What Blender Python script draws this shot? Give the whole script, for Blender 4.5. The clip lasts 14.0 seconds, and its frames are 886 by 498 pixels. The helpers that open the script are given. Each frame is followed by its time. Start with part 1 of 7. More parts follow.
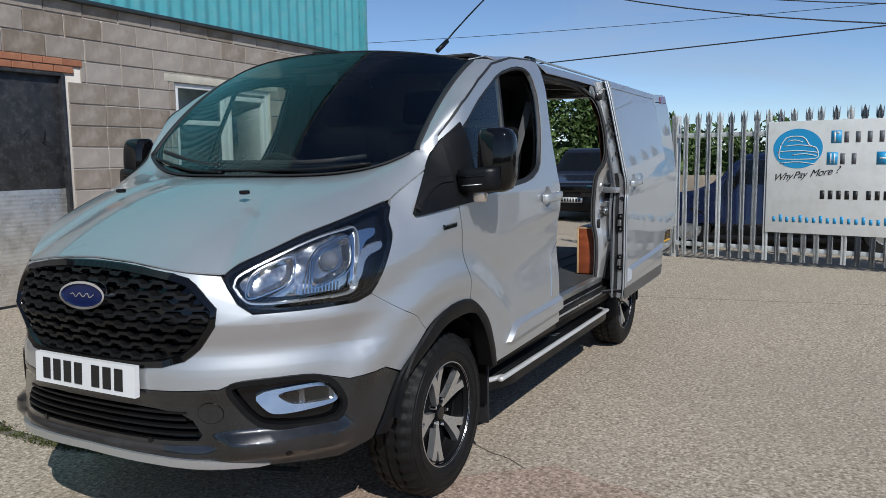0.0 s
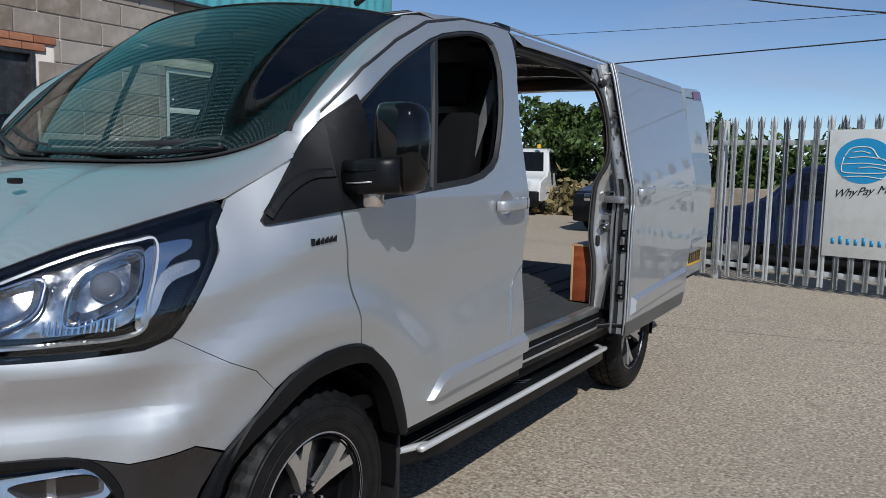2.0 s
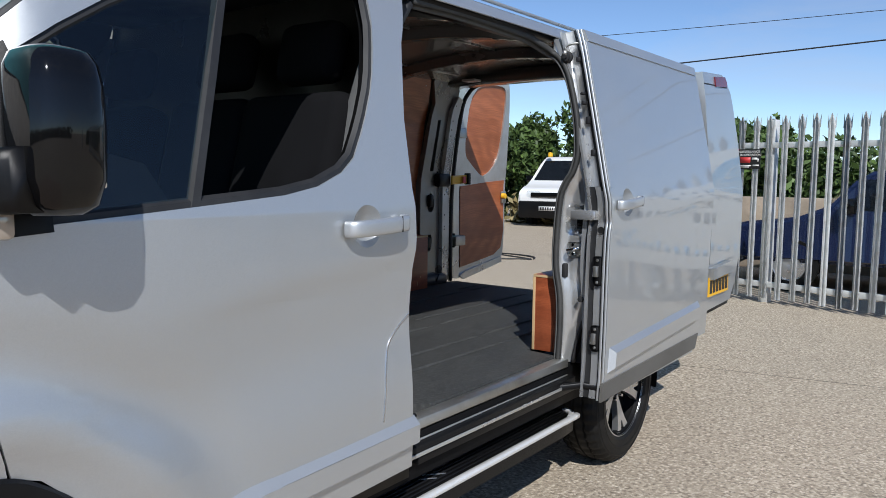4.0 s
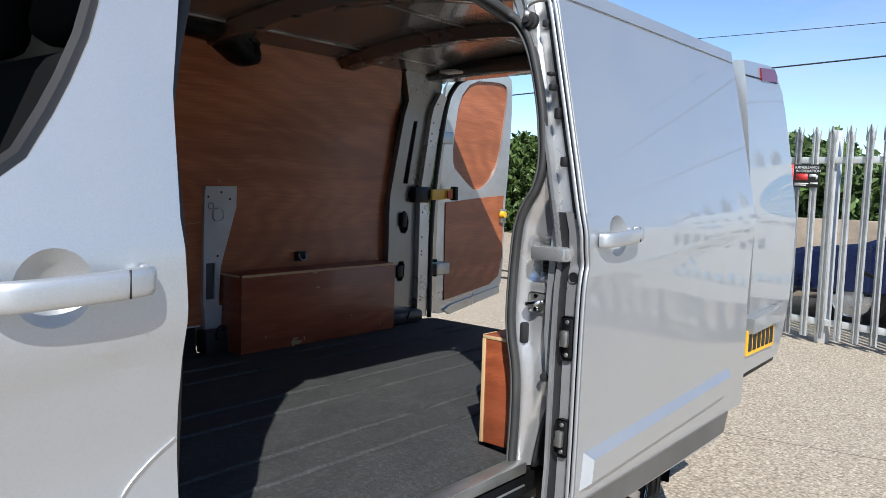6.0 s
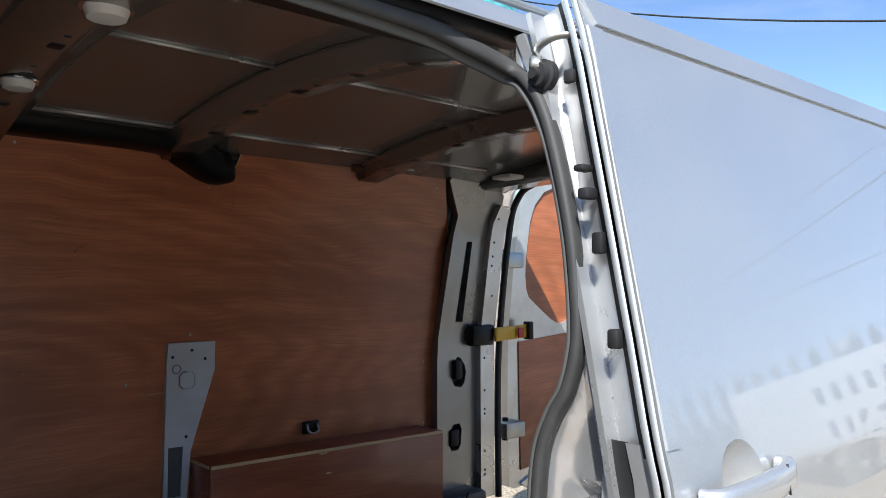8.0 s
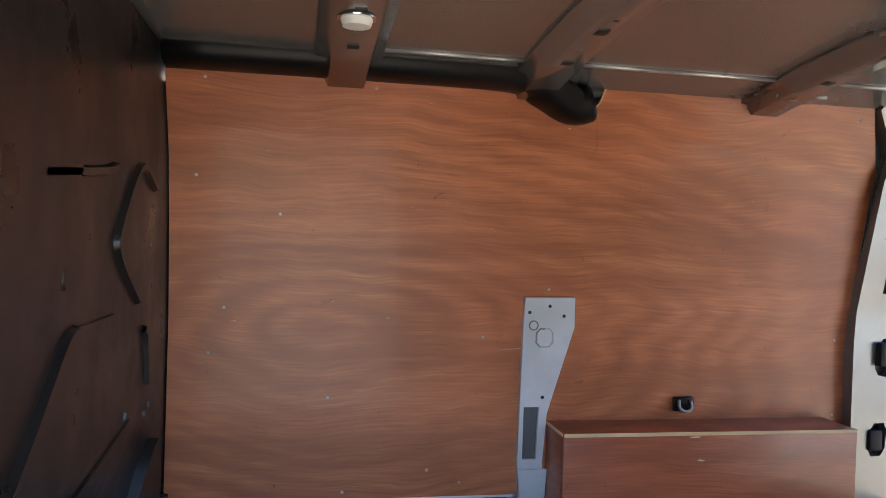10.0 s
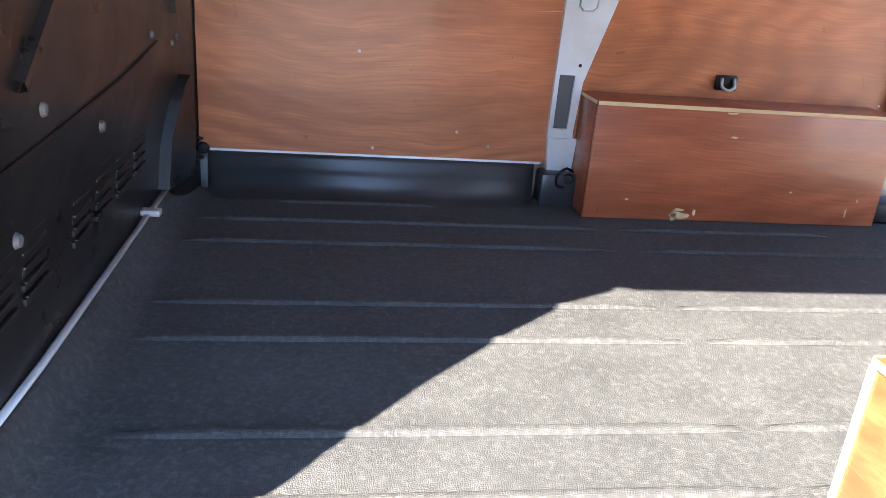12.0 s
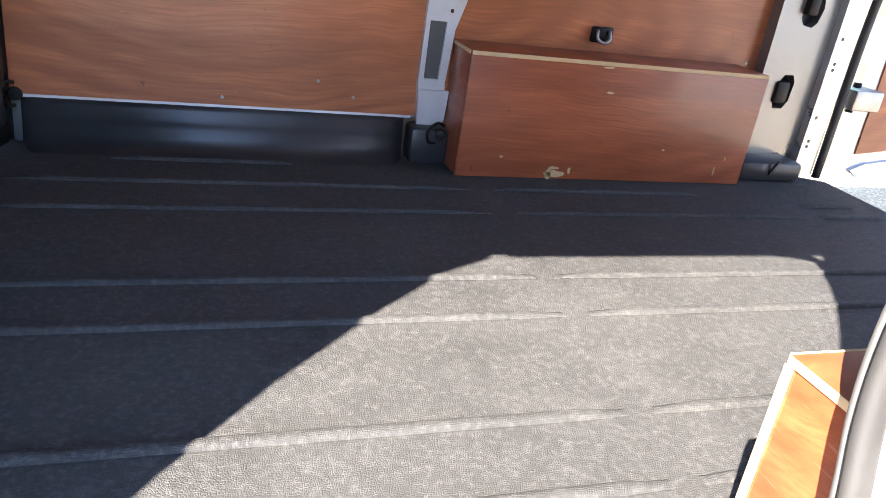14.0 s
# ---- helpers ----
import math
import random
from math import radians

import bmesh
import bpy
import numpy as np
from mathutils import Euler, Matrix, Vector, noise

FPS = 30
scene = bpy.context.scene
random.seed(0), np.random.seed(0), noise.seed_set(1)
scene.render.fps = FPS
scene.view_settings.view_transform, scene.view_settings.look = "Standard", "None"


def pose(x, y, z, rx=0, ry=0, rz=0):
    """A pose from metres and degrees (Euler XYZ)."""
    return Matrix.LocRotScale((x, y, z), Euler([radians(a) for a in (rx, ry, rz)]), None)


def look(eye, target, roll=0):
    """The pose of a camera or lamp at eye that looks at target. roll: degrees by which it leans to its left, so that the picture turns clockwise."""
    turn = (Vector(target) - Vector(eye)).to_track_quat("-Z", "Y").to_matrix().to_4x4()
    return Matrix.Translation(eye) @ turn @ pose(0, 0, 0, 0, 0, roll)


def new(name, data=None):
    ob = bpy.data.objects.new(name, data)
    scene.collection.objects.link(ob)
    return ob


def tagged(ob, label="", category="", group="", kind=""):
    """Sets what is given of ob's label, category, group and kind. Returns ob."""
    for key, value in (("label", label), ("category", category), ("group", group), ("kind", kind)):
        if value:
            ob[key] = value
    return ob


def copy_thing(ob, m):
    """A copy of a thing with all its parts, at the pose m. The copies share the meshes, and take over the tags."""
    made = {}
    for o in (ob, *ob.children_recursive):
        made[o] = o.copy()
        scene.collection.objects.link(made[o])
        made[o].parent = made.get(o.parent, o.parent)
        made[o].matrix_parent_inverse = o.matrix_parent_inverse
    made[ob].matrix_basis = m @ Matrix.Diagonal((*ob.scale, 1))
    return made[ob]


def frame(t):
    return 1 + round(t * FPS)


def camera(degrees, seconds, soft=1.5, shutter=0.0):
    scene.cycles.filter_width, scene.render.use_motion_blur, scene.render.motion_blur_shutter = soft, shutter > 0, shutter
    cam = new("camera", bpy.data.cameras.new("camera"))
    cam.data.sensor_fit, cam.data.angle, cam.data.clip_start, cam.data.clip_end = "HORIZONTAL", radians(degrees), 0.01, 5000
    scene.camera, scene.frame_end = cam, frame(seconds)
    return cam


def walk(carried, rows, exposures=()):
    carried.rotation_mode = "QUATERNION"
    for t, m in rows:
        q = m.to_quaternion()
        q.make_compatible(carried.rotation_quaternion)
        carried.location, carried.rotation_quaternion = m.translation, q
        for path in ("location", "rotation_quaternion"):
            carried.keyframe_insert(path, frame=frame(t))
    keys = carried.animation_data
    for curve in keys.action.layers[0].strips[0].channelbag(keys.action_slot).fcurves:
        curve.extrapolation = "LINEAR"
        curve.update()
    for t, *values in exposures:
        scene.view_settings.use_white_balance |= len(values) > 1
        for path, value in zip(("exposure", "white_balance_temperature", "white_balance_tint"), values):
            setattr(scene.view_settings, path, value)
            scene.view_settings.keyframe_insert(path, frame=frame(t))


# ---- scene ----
from mathutils.geometry import tessellate_polygon
cam = camera(59.9, 14.0, soft=.8)
PATH = [
    (0, (2.379, -1.784, 1.417), (1.456, -0.026, 1.182), -0.7),
    (0.5, (2.337, -1.523, 1.416), (1.413, 0.235, 1.185), -0.5),
    (1, (2.316, -1.24, 1.426), (1.369, 0.507, 1.198), -0.1),
    (1.5, (2.358, -0.916, 1.391), (1.356, 0.8, 1.164), 0.5),
    (2, (2.386, -0.667, 1.367), (1.338, 1.022, 1.144), 1.2),
    (2.5, (2.356, -0.36, 1.359), (1.281, 1.314, 1.155), 0.7),
    (3, (2.337, -0.083, 1.357), (1.227, 1.57, 1.16), 0.8),
    (3.2, (2.344, 0.055, 1.348), (1.215, 1.695, 1.155), 0.7),
    (5.3, (2.225, 1.261, 1.346), (0.969, 2.805, 1.143), 1.6),
    (5.5, (2.197, 1.357, 1.351), (0.925, 2.888, 1.157), 1.7),
    (6, (2.066, 1.606, 1.367), (0.787, 3.134, 1.197), 1.7),
    (6.5, (1.916, 1.835, 1.384), (0.63, 3.361, 1.257), 1.3),
    (7, (1.807, 2.104, 1.4), (0.472, 3.593, 1.351), 0.3),
    (7.5, (1.731, 2.357, 1.475), (0.329, 3.783, 1.509), 0.0),
    (8, (1.62, 2.537, 1.498), (0.104, 3.836, 1.603), -0.1),
    (8.5, (1.481, 2.711, 1.508), (-0.19, 3.793, 1.696), 0.0),
    (8.7, (1.439, 2.773, 1.513), (-0.317, 3.706, 1.724), -0.3),
    (10.8, (1.393, 2.813, 1.455), (-0.588, 2.973, 1.232), 2.3),
    (11, (1.399, 2.817, 1.438), (-0.568, 2.988, 1.116), 2.7),
    (11.5, (1.399, 2.818, 1.365), (-0.511, 3.035, 0.812), 3.8),
    (12, (1.389, 2.82, 1.299), (-0.454, 3.121, 0.582), 4.8),
    (12.5, (1.369, 2.813, 1.275), (-0.409, 3.229, 0.459), 5.1),
    (13, (1.319, 2.844, 1.257), (-0.42, 3.327, 0.395), 5.4),
    (13.5, (1.224, 2.877, 1.257), (-0.509, 3.389, 0.399), 6.6),
    (14, (1.219, 2.858, 1.273), (-0.498, 3.493, 0.468), 8.4),
]
EXPOSURES = [(0, .04, 6050, 10), (1.5, -.02, 6050, 10), (2.2, -.08, 6050, 10), (3, .12, 6050, 10), (5.5, .72, 6100, 10), (6.5, .98, 6120, 10), (7.5, 1.14, 6150, 10), (8.5, 1.48, 6300, 10), (9.8, 2.9, 6450, 10), (11, 4.46, 6350, 10), (11.5, 4.42, 6600, 11), (12, 3.98, 6850, 14), (12.5, 3.60, 6950, 15), (13, 3.44, 6950, 16), (14, 3.66, 6950, 17)]
walk(cam, [(t, look(eye, target, roll)) for t, eye, target, roll in PATH], EXPOSURES)

# ---------------------------------------------------------------- light
world = bpy.data.worlds.new("world")
scene.world = world
world.use_nodes = True
wn = world.node_tree.nodes
sky = wn.new("ShaderNodeTexSky")
sky.sky_type = "NISHITA"
sky.sun_disc = False
SUN = Vector((0.97, -1.0, 1.27)).normalized()
sky.sun_elevation = math.asin(SUN.z)
sky.sun_rotation = math.atan2(SUN.x, SUN.y)
sky.air_density, sky.dust_density, sky.ozone_density = 0.7, 0.05, 2.8
tc, mp_ = wn.new("ShaderNodeTexCoord"), wn.new("ShaderNodeMapping")
mp_.inputs["Scale"].default_value = (1.2, 1.2, 5)
cl, cr, cm = wn.new("ShaderNodeTexNoise"), wn.new("ShaderNodeValToRGB"), wn.new("ShaderNodeMix")
cl.inputs["Scale"].default_value, cl.inputs["Detail"].default_value, cl.inputs["Roughness"].default_value, cl.inputs["Distortion"].default_value = 1.6, 9, .62, .6
cr.color_ramp.elements[0].position, cr.color_ramp.elements[1].position = .5, .78
cr.color_ramp.elements[1].color = (.38, .38, .38, 1)
cm.data_type = "RGBA"
for a_, b_ in ((tc.outputs["Generated"], mp_.inputs[0]), (mp_.outputs[0], cl.inputs["Vector"]), (cl.outputs["Fac"], cr.inputs[0]), (cr.outputs[0], cm.inputs[0]), (sky.outputs[0], cm.inputs[6])):
    world.node_tree.links.new(a_, b_)
cm.inputs[7].default_value = (4.2, 4.5, 5.0, 1)
world.node_tree.links.new(cm.outputs[2], wn["Background"].inputs[0])
wn["Background"].inputs[1].default_value = 0.098
sun_data = bpy.data.lights.new("sun", "SUN")
sun_data.energy, sun_data.angle, sun_data.color = 3.65, radians(0.5), (1.0, 0.955, 0.88)
sun = new("sun", sun_data)
sun.matrix_world = look(SUN * 30, (0, 0, 0))
scene.view_settings.exposure = 0.0


# ---------------------------------------------------------------- materials
def material(name, base=(.5, .5, .5), rough=.5, metal=0.0, coat=0.0, spec=.5):
    m = bpy.data.materials.new(name)
    m.use_nodes = True
    b = m.node_tree.nodes["Principled BSDF"]
    b.inputs["Base Color"].default_value = (*base, 1)
    b.inputs["Roughness"].default_value = rough
    b.inputs["Metallic"].default_value = metal
    b.inputs["Coat Weight"].default_value = coat
    b.inputs["Coat Roughness"].default_value = .03
    b.inputs["Specular IOR Level"].default_value = spec
    return m


def node(m, kind, **kw):
    n = m.node_tree.nodes.new(kind)
    for k, v in kw.items():
        n.inputs[k.replace("_", " ")].default_value = v
    return n


def link(m, a, b):
    m.node_tree.links.new(a, b)


def shader(m):
    return m.node_tree.nodes["Principled BSDF"]


def coords(m, scale=(1, 1, 1), space="Object"):
    tc, mp = node(m, "ShaderNodeTexCoord"), node(m, "ShaderNodeMapping")
    mp.inputs["Scale"].default_value = scale
    link(m, tc.outputs[space], mp.inputs[0])
    return mp.outputs[0]


def ramp(m, fac, stops):
    r = node(m, "ShaderNodeValToRGB")
    while len(r.color_ramp.elements) < len(stops):
        r.color_ramp.elements.new(.5)
    for e, (p, c) in zip(r.color_ramp.elements, stops):
        e.position, e.color = p, (*c, 1)
    link(m, fac, r.inputs[0])
    return r.outputs[0]


def noise_of(m, vec, scale, detail=4, rough=.55, distortion=0.0):
    n = node(m, "ShaderNodeTexNoise", Scale=scale, Detail=detail, Roughness=rough, Distortion=distortion)
    link(m, vec, n.inputs["Vector"])
    return n.outputs["Fac"]


def mix(m, fac, a, b, mode="MIX"):
    n = m.node_tree.nodes.new("ShaderNodeMix")
    n.data_type, n.blend_type = "RGBA", mode
    for sock, v in ((n.inputs[0], fac), (n.inputs[6], a), (n.inputs[7], b)):
        if isinstance(v, (int, float)):
            sock.default_value = v
        elif isinstance(v, tuple):
            sock.default_value = (*v, 1)
        else:
            link(m, v, sock)
    return n.outputs[2]


def bump(m, height, strength, dist):
    n = node(m, "ShaderNodeBump", Strength=strength, Distance=dist)
    link(m, height, n.inputs["Height"])
    link(m, n.outputs[0], shader(m).inputs["Normal"])


def worn(name, base, rough, metal=0.0, coat=0.0, grain=200, depth=.0006, vary=.25, dirt=None, dirt_scale=2.5, spec=.5, rvary=.12):
    """A surface with fine grain, blotches at a larger scale and, if given, a film of dirt."""
    m = material(name, base, rough, metal, coat, spec)
    v = coords(m)
    big, fine = noise_of(m, v, dirt_scale, 6, .6), noise_of(m, v, grain, 3, .6)
    lo = tuple(c * (1 - vary) for c in base)
    hi = tuple(min(1, c * (1 + vary)) for c in base)
    col = ramp(m, big, [(.3, lo), (.7, hi)])
    if dirt:
        col = mix(m, ramp(m, noise_of(m, v, dirt_scale * 2.7, 7, .65), [(.48, (0, 0, 0)), (.75, (.6, .6, .6))]), col, dirt)
    link(m, col, shader(m).inputs["Base Color"])
    link(m, ramp(m, big, [(.3, (rough - rvary,) * 3), (.7, (rough + rvary,) * 3)]), shader(m).inputs["Roughness"])
    if depth:
        bump(m, fine, .6, depth)
    return m


def sheet_glass(name, tint, gloss=.02):
    """A thin pane: tinted see-through with a mirror film by angle."""
    m = bpy.data.materials.new(name)
    m.use_nodes = True
    n = m.node_tree.nodes
    n.clear()
    out, mx = n.new("ShaderNodeOutputMaterial"), n.new("ShaderNodeMixShader")
    tr, gl, lw = n.new("ShaderNodeBsdfTransparent"), n.new("ShaderNodeBsdfGlossy"), n.new("ShaderNodeLayerWeight")
    pw, fr = n.new("ShaderNodeMath"), n.new("ShaderNodeMath")
    pw.operation, pw.inputs[1].default_value = "POWER", 4.0
    fr.operation, fr.inputs[1].default_value, fr.inputs[2].default_value = "MULTIPLY_ADD", .85, .07
    lw.inputs[0].default_value = .5
    m.node_tree.links.new(lw.outputs["Facing"], pw.inputs[0])
    m.node_tree.links.new(pw.outputs[0], fr.inputs[0])
    tr.inputs[0].default_value = (*tint, 1)
    gl.inputs["Roughness"].default_value = gloss
    for a, b in ((fr.outputs[0], mx.inputs[0]), (tr.outputs[0], mx.inputs[1]), (gl.outputs[0], mx.inputs[2]), (mx.outputs[0], out.inputs[0])):
        m.node_tree.links.new(a, b)
    return m


def paint_silver():
    m = material("silver_paint", (.52, .53, .54), .36, .76, 1.0)
    v = coords(m)
    flake = node(m, "ShaderNodeTexVoronoi", Scale=900.0)
    link(m, v, flake.inputs["Vector"])
    dust = noise_of(m, v, 3.0, 7, .6)
    col = mix(m, .5, ramp(m, flake.outputs["Color"], [(0, (.42, .43, .438)), (1, (.60, .612, .618))]), (.535, .552, .557))
    col = mix(m, ramp(m, dust, [(.5, (0, 0, 0)), (.8, (.25, .25, .25))]), col, (.54, .52, .49))
    link(m, col, shader(m).inputs["Base Color"])
    link(m, ramp(m, dust, [(.3, (.46,) * 3), (.75, (.54,) * 3)]), shader(m).inputs["Roughness"])
    return m


SILVER = paint_silver()
SILVER_IN = worn("inner_silver_paint", (.54, .545, .545), .32, .70, .4, depth=.0002, vary=.08, dirt=(.40, .38, .34))
BUMPER_DARK = worn("satin_dark_bumper", (.040, .040, .042), .34, .7, 1.0, grain=700, depth=.0002, vary=.25, dirt=(.018, .0175, .017))
PLASTIC = worn("black_grained_plastic", (.0055, .0055, .006), .42, grain=700, depth=.0004, vary=.3, dirt=(.011, .0105, .0098), spec=.24)
PLASTIC_SOFT = worn("dark_rubber_seal", (.014, .014, .015), .6, grain=300, depth=.0003, vary=.3, dirt=(.04, .04, .04))
SEAL = worn("dusty_grey_rubber", (.036, .036, .035), .6, grain=260, depth=.0003, vary=.2, dirt=(.07, .069, .065))
SEAL_TRIM = worn("woven_seal_trim", (.085, .085, .082), .7, grain=900, depth=.0006, vary=.25)
GLOSS_BLACK = material("gloss_black", (.004, .004, .0045), .05, 0, 0, .4)
SATIN_CHROME = worn("satin_chrome", (.55, .56, .57), .26, .9, depth=0, vary=.1)
CHROME = worn("chrome", (.75, .76, .78), .1, 1.0, depth=0, vary=.05, rvary=.04)
ALLOY = worn("machined_alloy", (.62, .63, .64), .3, .9, .5, depth=.0001, vary=.08)
STEP_EDGE = worn("brushed_step_edge", (.70, .70, .69), .42, .35, .3, depth=.0002, vary=.1, dirt=(.5, .49, .46))
BLACK_RIM = worn("black_rim_paint", (.005, .005, .0055), .55, 0, 0, grain=400, depth=.0002, vary=.3, spec=.12)
TYRE = worn("tyre_rubber", (.0075, .0075, .0075), .55, grain=160, depth=.0012, vary=.4, dirt=(.02, .019, .018), dirt_scale=7, spec=.2)
# darker copy of the inner silver: shade put into the rear pillars' colour
SHADED_SILVER = worn("shaded_inner_silver_paint", (.22, .22, .217), .34, .75, .2, depth=.0002, vary=.1, dirt=(.22, .21, .19))
BRACKET = worn("galvanised_bracket", (.58, .585, .58), .42, .3, depth=.0002, vary=.12, dirt=(.45, .43, .39))
BRACKET_DULL = worn("dull_dark_zinc", (.09, .088, .085), .6, .4, depth=.0002, vary=.3)
STEEL = worn("zinc_steel", (.42, .42, .4), .4, .9, depth=.0003, vary=.2, dirt=(.2, .18, .15))
GLASS = sheet_glass("tinted_glass", (.66, .74, .70))
LENS = sheet_glass("clear_lens", (.93, .95, .96))
# roof skin and beams, one grey darker than the inner silver
DARK_PANEL = worn("grey_roof_steel", (.25, .252, .248), .24, .6, .3, grain=500, depth=.0002, vary=.06, dirt=(.28, .275, .26), rvary=.05)
BULK = worn("black_painted_steel", (.0115, .0098, .0090), .36, .05, .0, grain=900, depth=.0002, vary=.25, dirt=(.024, .021, .019), dirt_scale=4)
FABRIC = worn("black_seat_cloth", (.008, .008, .009), .9, grain=900, depth=.001, vary=.3, spec=.08)
RED_LENS = material("red_lamp_lens", (.13, .003, .006), .12, 0, .6)
YELLOW = worn("yellow_plastic", (.75, .42, .02), .4, depth=0, vary=.1)
WHITE = worn("white_plastic", (.72, .72, .71), .35, depth=0, vary=.06)
BLUE = worn("blue_enamel", (.004, .010, .055), .1, 0, 0, depth=0, vary=.1, spec=.25, rvary=.03)


def plywood(name, k=1.0, red=1.0):
    m = material(name, (.3, .1, .04), .42, 0, .15)
    v = coords(m, (1, 1, 1))
    warp = node(m, "ShaderNodeTexNoise", Scale=1.3, Detail=3.0)
    link(m, v, warp.inputs["Vector"])
    vm = node(m, "ShaderNodeVectorMath")
    vm.operation = "MULTIPLY_ADD"
    link(m, warp.outputs["Color"], vm.inputs[0])
    vm.inputs[1].default_value = (.0, .3, .2)
    link(m, v, vm.inputs[2])
    mp = node(m, "ShaderNodeMapping")
    mp.inputs["Scale"].default_value = (1, .32, 1.5)
    link(m, vm.outputs[0], mp.inputs[0])
    heart = node(m, "ShaderNodeMapping")
    heart.inputs["Scale"].default_value = (0, .36, 1)
    heart.inputs["Location"].default_value = (0, -.36 * 3.0, -1.33)
    link(m, vm.outputs[0], heart.inputs[0])
    span = node(m, "ShaderNodeVectorMath")
    span.operation = "LENGTH"
    link(m, heart.outputs[0], span.inputs[0])
    waver = node(m, "ShaderNodeMath")
    waver.operation, waver.inputs[1].default_value = "MULTIPLY_ADD", .27
    link(m, noise_of(m, mp.outputs[0], 2.0, 4, .5, .4), waver.inputs[0])
    link(m, span.outputs["Value"], waver.inputs[2])
    field = waver.outputs[0]
    rings = node(m, "ShaderNodeMath")
    rings.operation = "MULTIPLY"
    rings.inputs[1].default_value = 105.0
    link(m, field, rings.inputs[0])
    wave = node(m, "ShaderNodeMath")
    wave.operation = "SINE"
    link(m, rings.outputs[0], wave.inputs[0])
    figure = noise_of(m, mp.outputs[0], 2.1, 4, .6)
    half = node(m, "ShaderNodeMath")
    half.operation = "MULTIPLY_ADD"
    half.inputs[1].default_value = half.inputs[2].default_value = .5
    link(m, wave.outputs[0], half.inputs[0])
    mp2 = node(m, "ShaderNodeMapping")
    mp2.inputs["Scale"].default_value = (30, 5, 160)
    link(m, vm.outputs[0], mp2.inputs[0])
    fine = noise_of(m, mp2.outputs[0], 1.0, 5, .65)
    tone = noise_of(m, mp.outputs[0], 3.5, 5, .6)
    col = ramp(m, tone, [(.3, (.40, .121, .044)), (.5, (.50, .160, .060)), (.7, (.59, .202, .083))])
    lines = mix(m, ramp(m, figure, [(.36, (.14,) * 3), (.60, (.66,) * 3)]), (0, 0, 0), half.outputs[0])
    col = mix(m, lines, col, (.25, .07, .027))
    col = mix(m, ramp(m, fine, [(.34, (.0,) * 3), (.68, (.72,) * 3)]), col, (.23, .065, .024))
    blot = noise_of(m, v, 2.2, 5, .6)
    col = mix(m, ramp(m, blot, [(.45, (0, 0, 0)), (.75, (.4, .4, .4))]), col, (.62, .20, .09))
    scr = noise_of(m, coords(m, (1, 6, 26)), 4.5, 2, .5, 1.5)
    col = mix(m, ramp(m, scr, [(.745, (0, 0, 0)), (.765, (.5, .5, .5))]), col, (.5, .3, .18))
    dark = noise_of(m, coords(m, (1, 9, 7)), 3.1, 3, .55, .6)
    col = mix(m, ramp(m, dark, [(.70, (0, 0, 0)), (.78, (.6, .6, .6))]), col, (.08, .03, .015))
    band = noise_of(m, coords(m, (1, .45, 5.5)), 1.7, 5, .62, .35)
    col = mix(m, ramp(m, band, [(.44, (0, 0, 0)), (.66, (.62, .62, .62))]), col, (.23, .068, .024))
    smudge = noise_of(m, coords(m, (1, 1.6, 1)), 7.0, 3, .5, .8)
    col = mix(m, ramp(m, smudge, [(.72, (0, 0, 0)), (.80, (.55, .55, .55))]), col, (.14, .05, .02))
    if k != 1.0 or red != 1.0:
        col = mix(m, 1.0, col, (k, k / red, k / red), "MULTIPLY")
    link(m, col, shader(m).inputs["Base Color"])
    bump(m, fine, .4, .0006)
    return m


PLY = plywood("red_brown_plywood")
PLY_BOX = plywood("darker_red_plywood", .78, 1.23)
PLY_EDGE = worn("pale_ply_edge", (.55, .38, .2), .7, grain=90, depth=.0005, vary=.25)


def liner_material():
    m = material("textured_floor_liner", (.03, .03, .032), .55, spec=.25)
    v = coords(m)
    vor = node(m, "ShaderNodeTexVoronoi", Scale=260.0)
    vor.feature = "DISTANCE_TO_EDGE"
    link(m, v, vor.inputs["Vector"])
    big = noise_of(m, v, 3.5, 7, .65)
    scuff = noise_of(m, coords(m, (3, 1, 1)), 9, 9, .78)
    col = ramp(m, big, [(.3, (.036, .037, .0365)), (.75, (.061, .0625, .061))])
    col = mix(m, ramp(m, scuff, [(.54, (0, 0, 0)), (.78, (.6, .6, .6))]), col, (.115, .117, .113))
    dust = noise_of(m, v, 95, 4, .7)
    col = mix(m, ramp(m, dust, [(.48, (0, 0, 0)), (.68, (.65, .65, .65))]), col, (.108, .109, .105))
    pits = noise_of(m, v, 60, 3, .6, .3)
    col = mix(m, ramp(m, pits, [(.52, (0, 0, 0)), (.72, (.5, .5, .5))]), col, (.026, .0265, .0255))
    link(m, col, shader(m).inputs["Base Color"])
    link(m, ramp(m, big, [(.3, (.58,) * 3), (.75, (.74,) * 3)]), shader(m).inputs["Roughness"])
    bump(m, ramp(m, vor.outputs[0], [(0, (0, 0, 0)), (.25, (1, 1, 1))]), .8, .0012)
    return m


LINER = liner_material()
LINER_SMOOTH = worn("smooth_black_liner", (.030, .030, .031), .40, grain=400, depth=.0003, vary=.3, dirt=(.03, .03, .03))


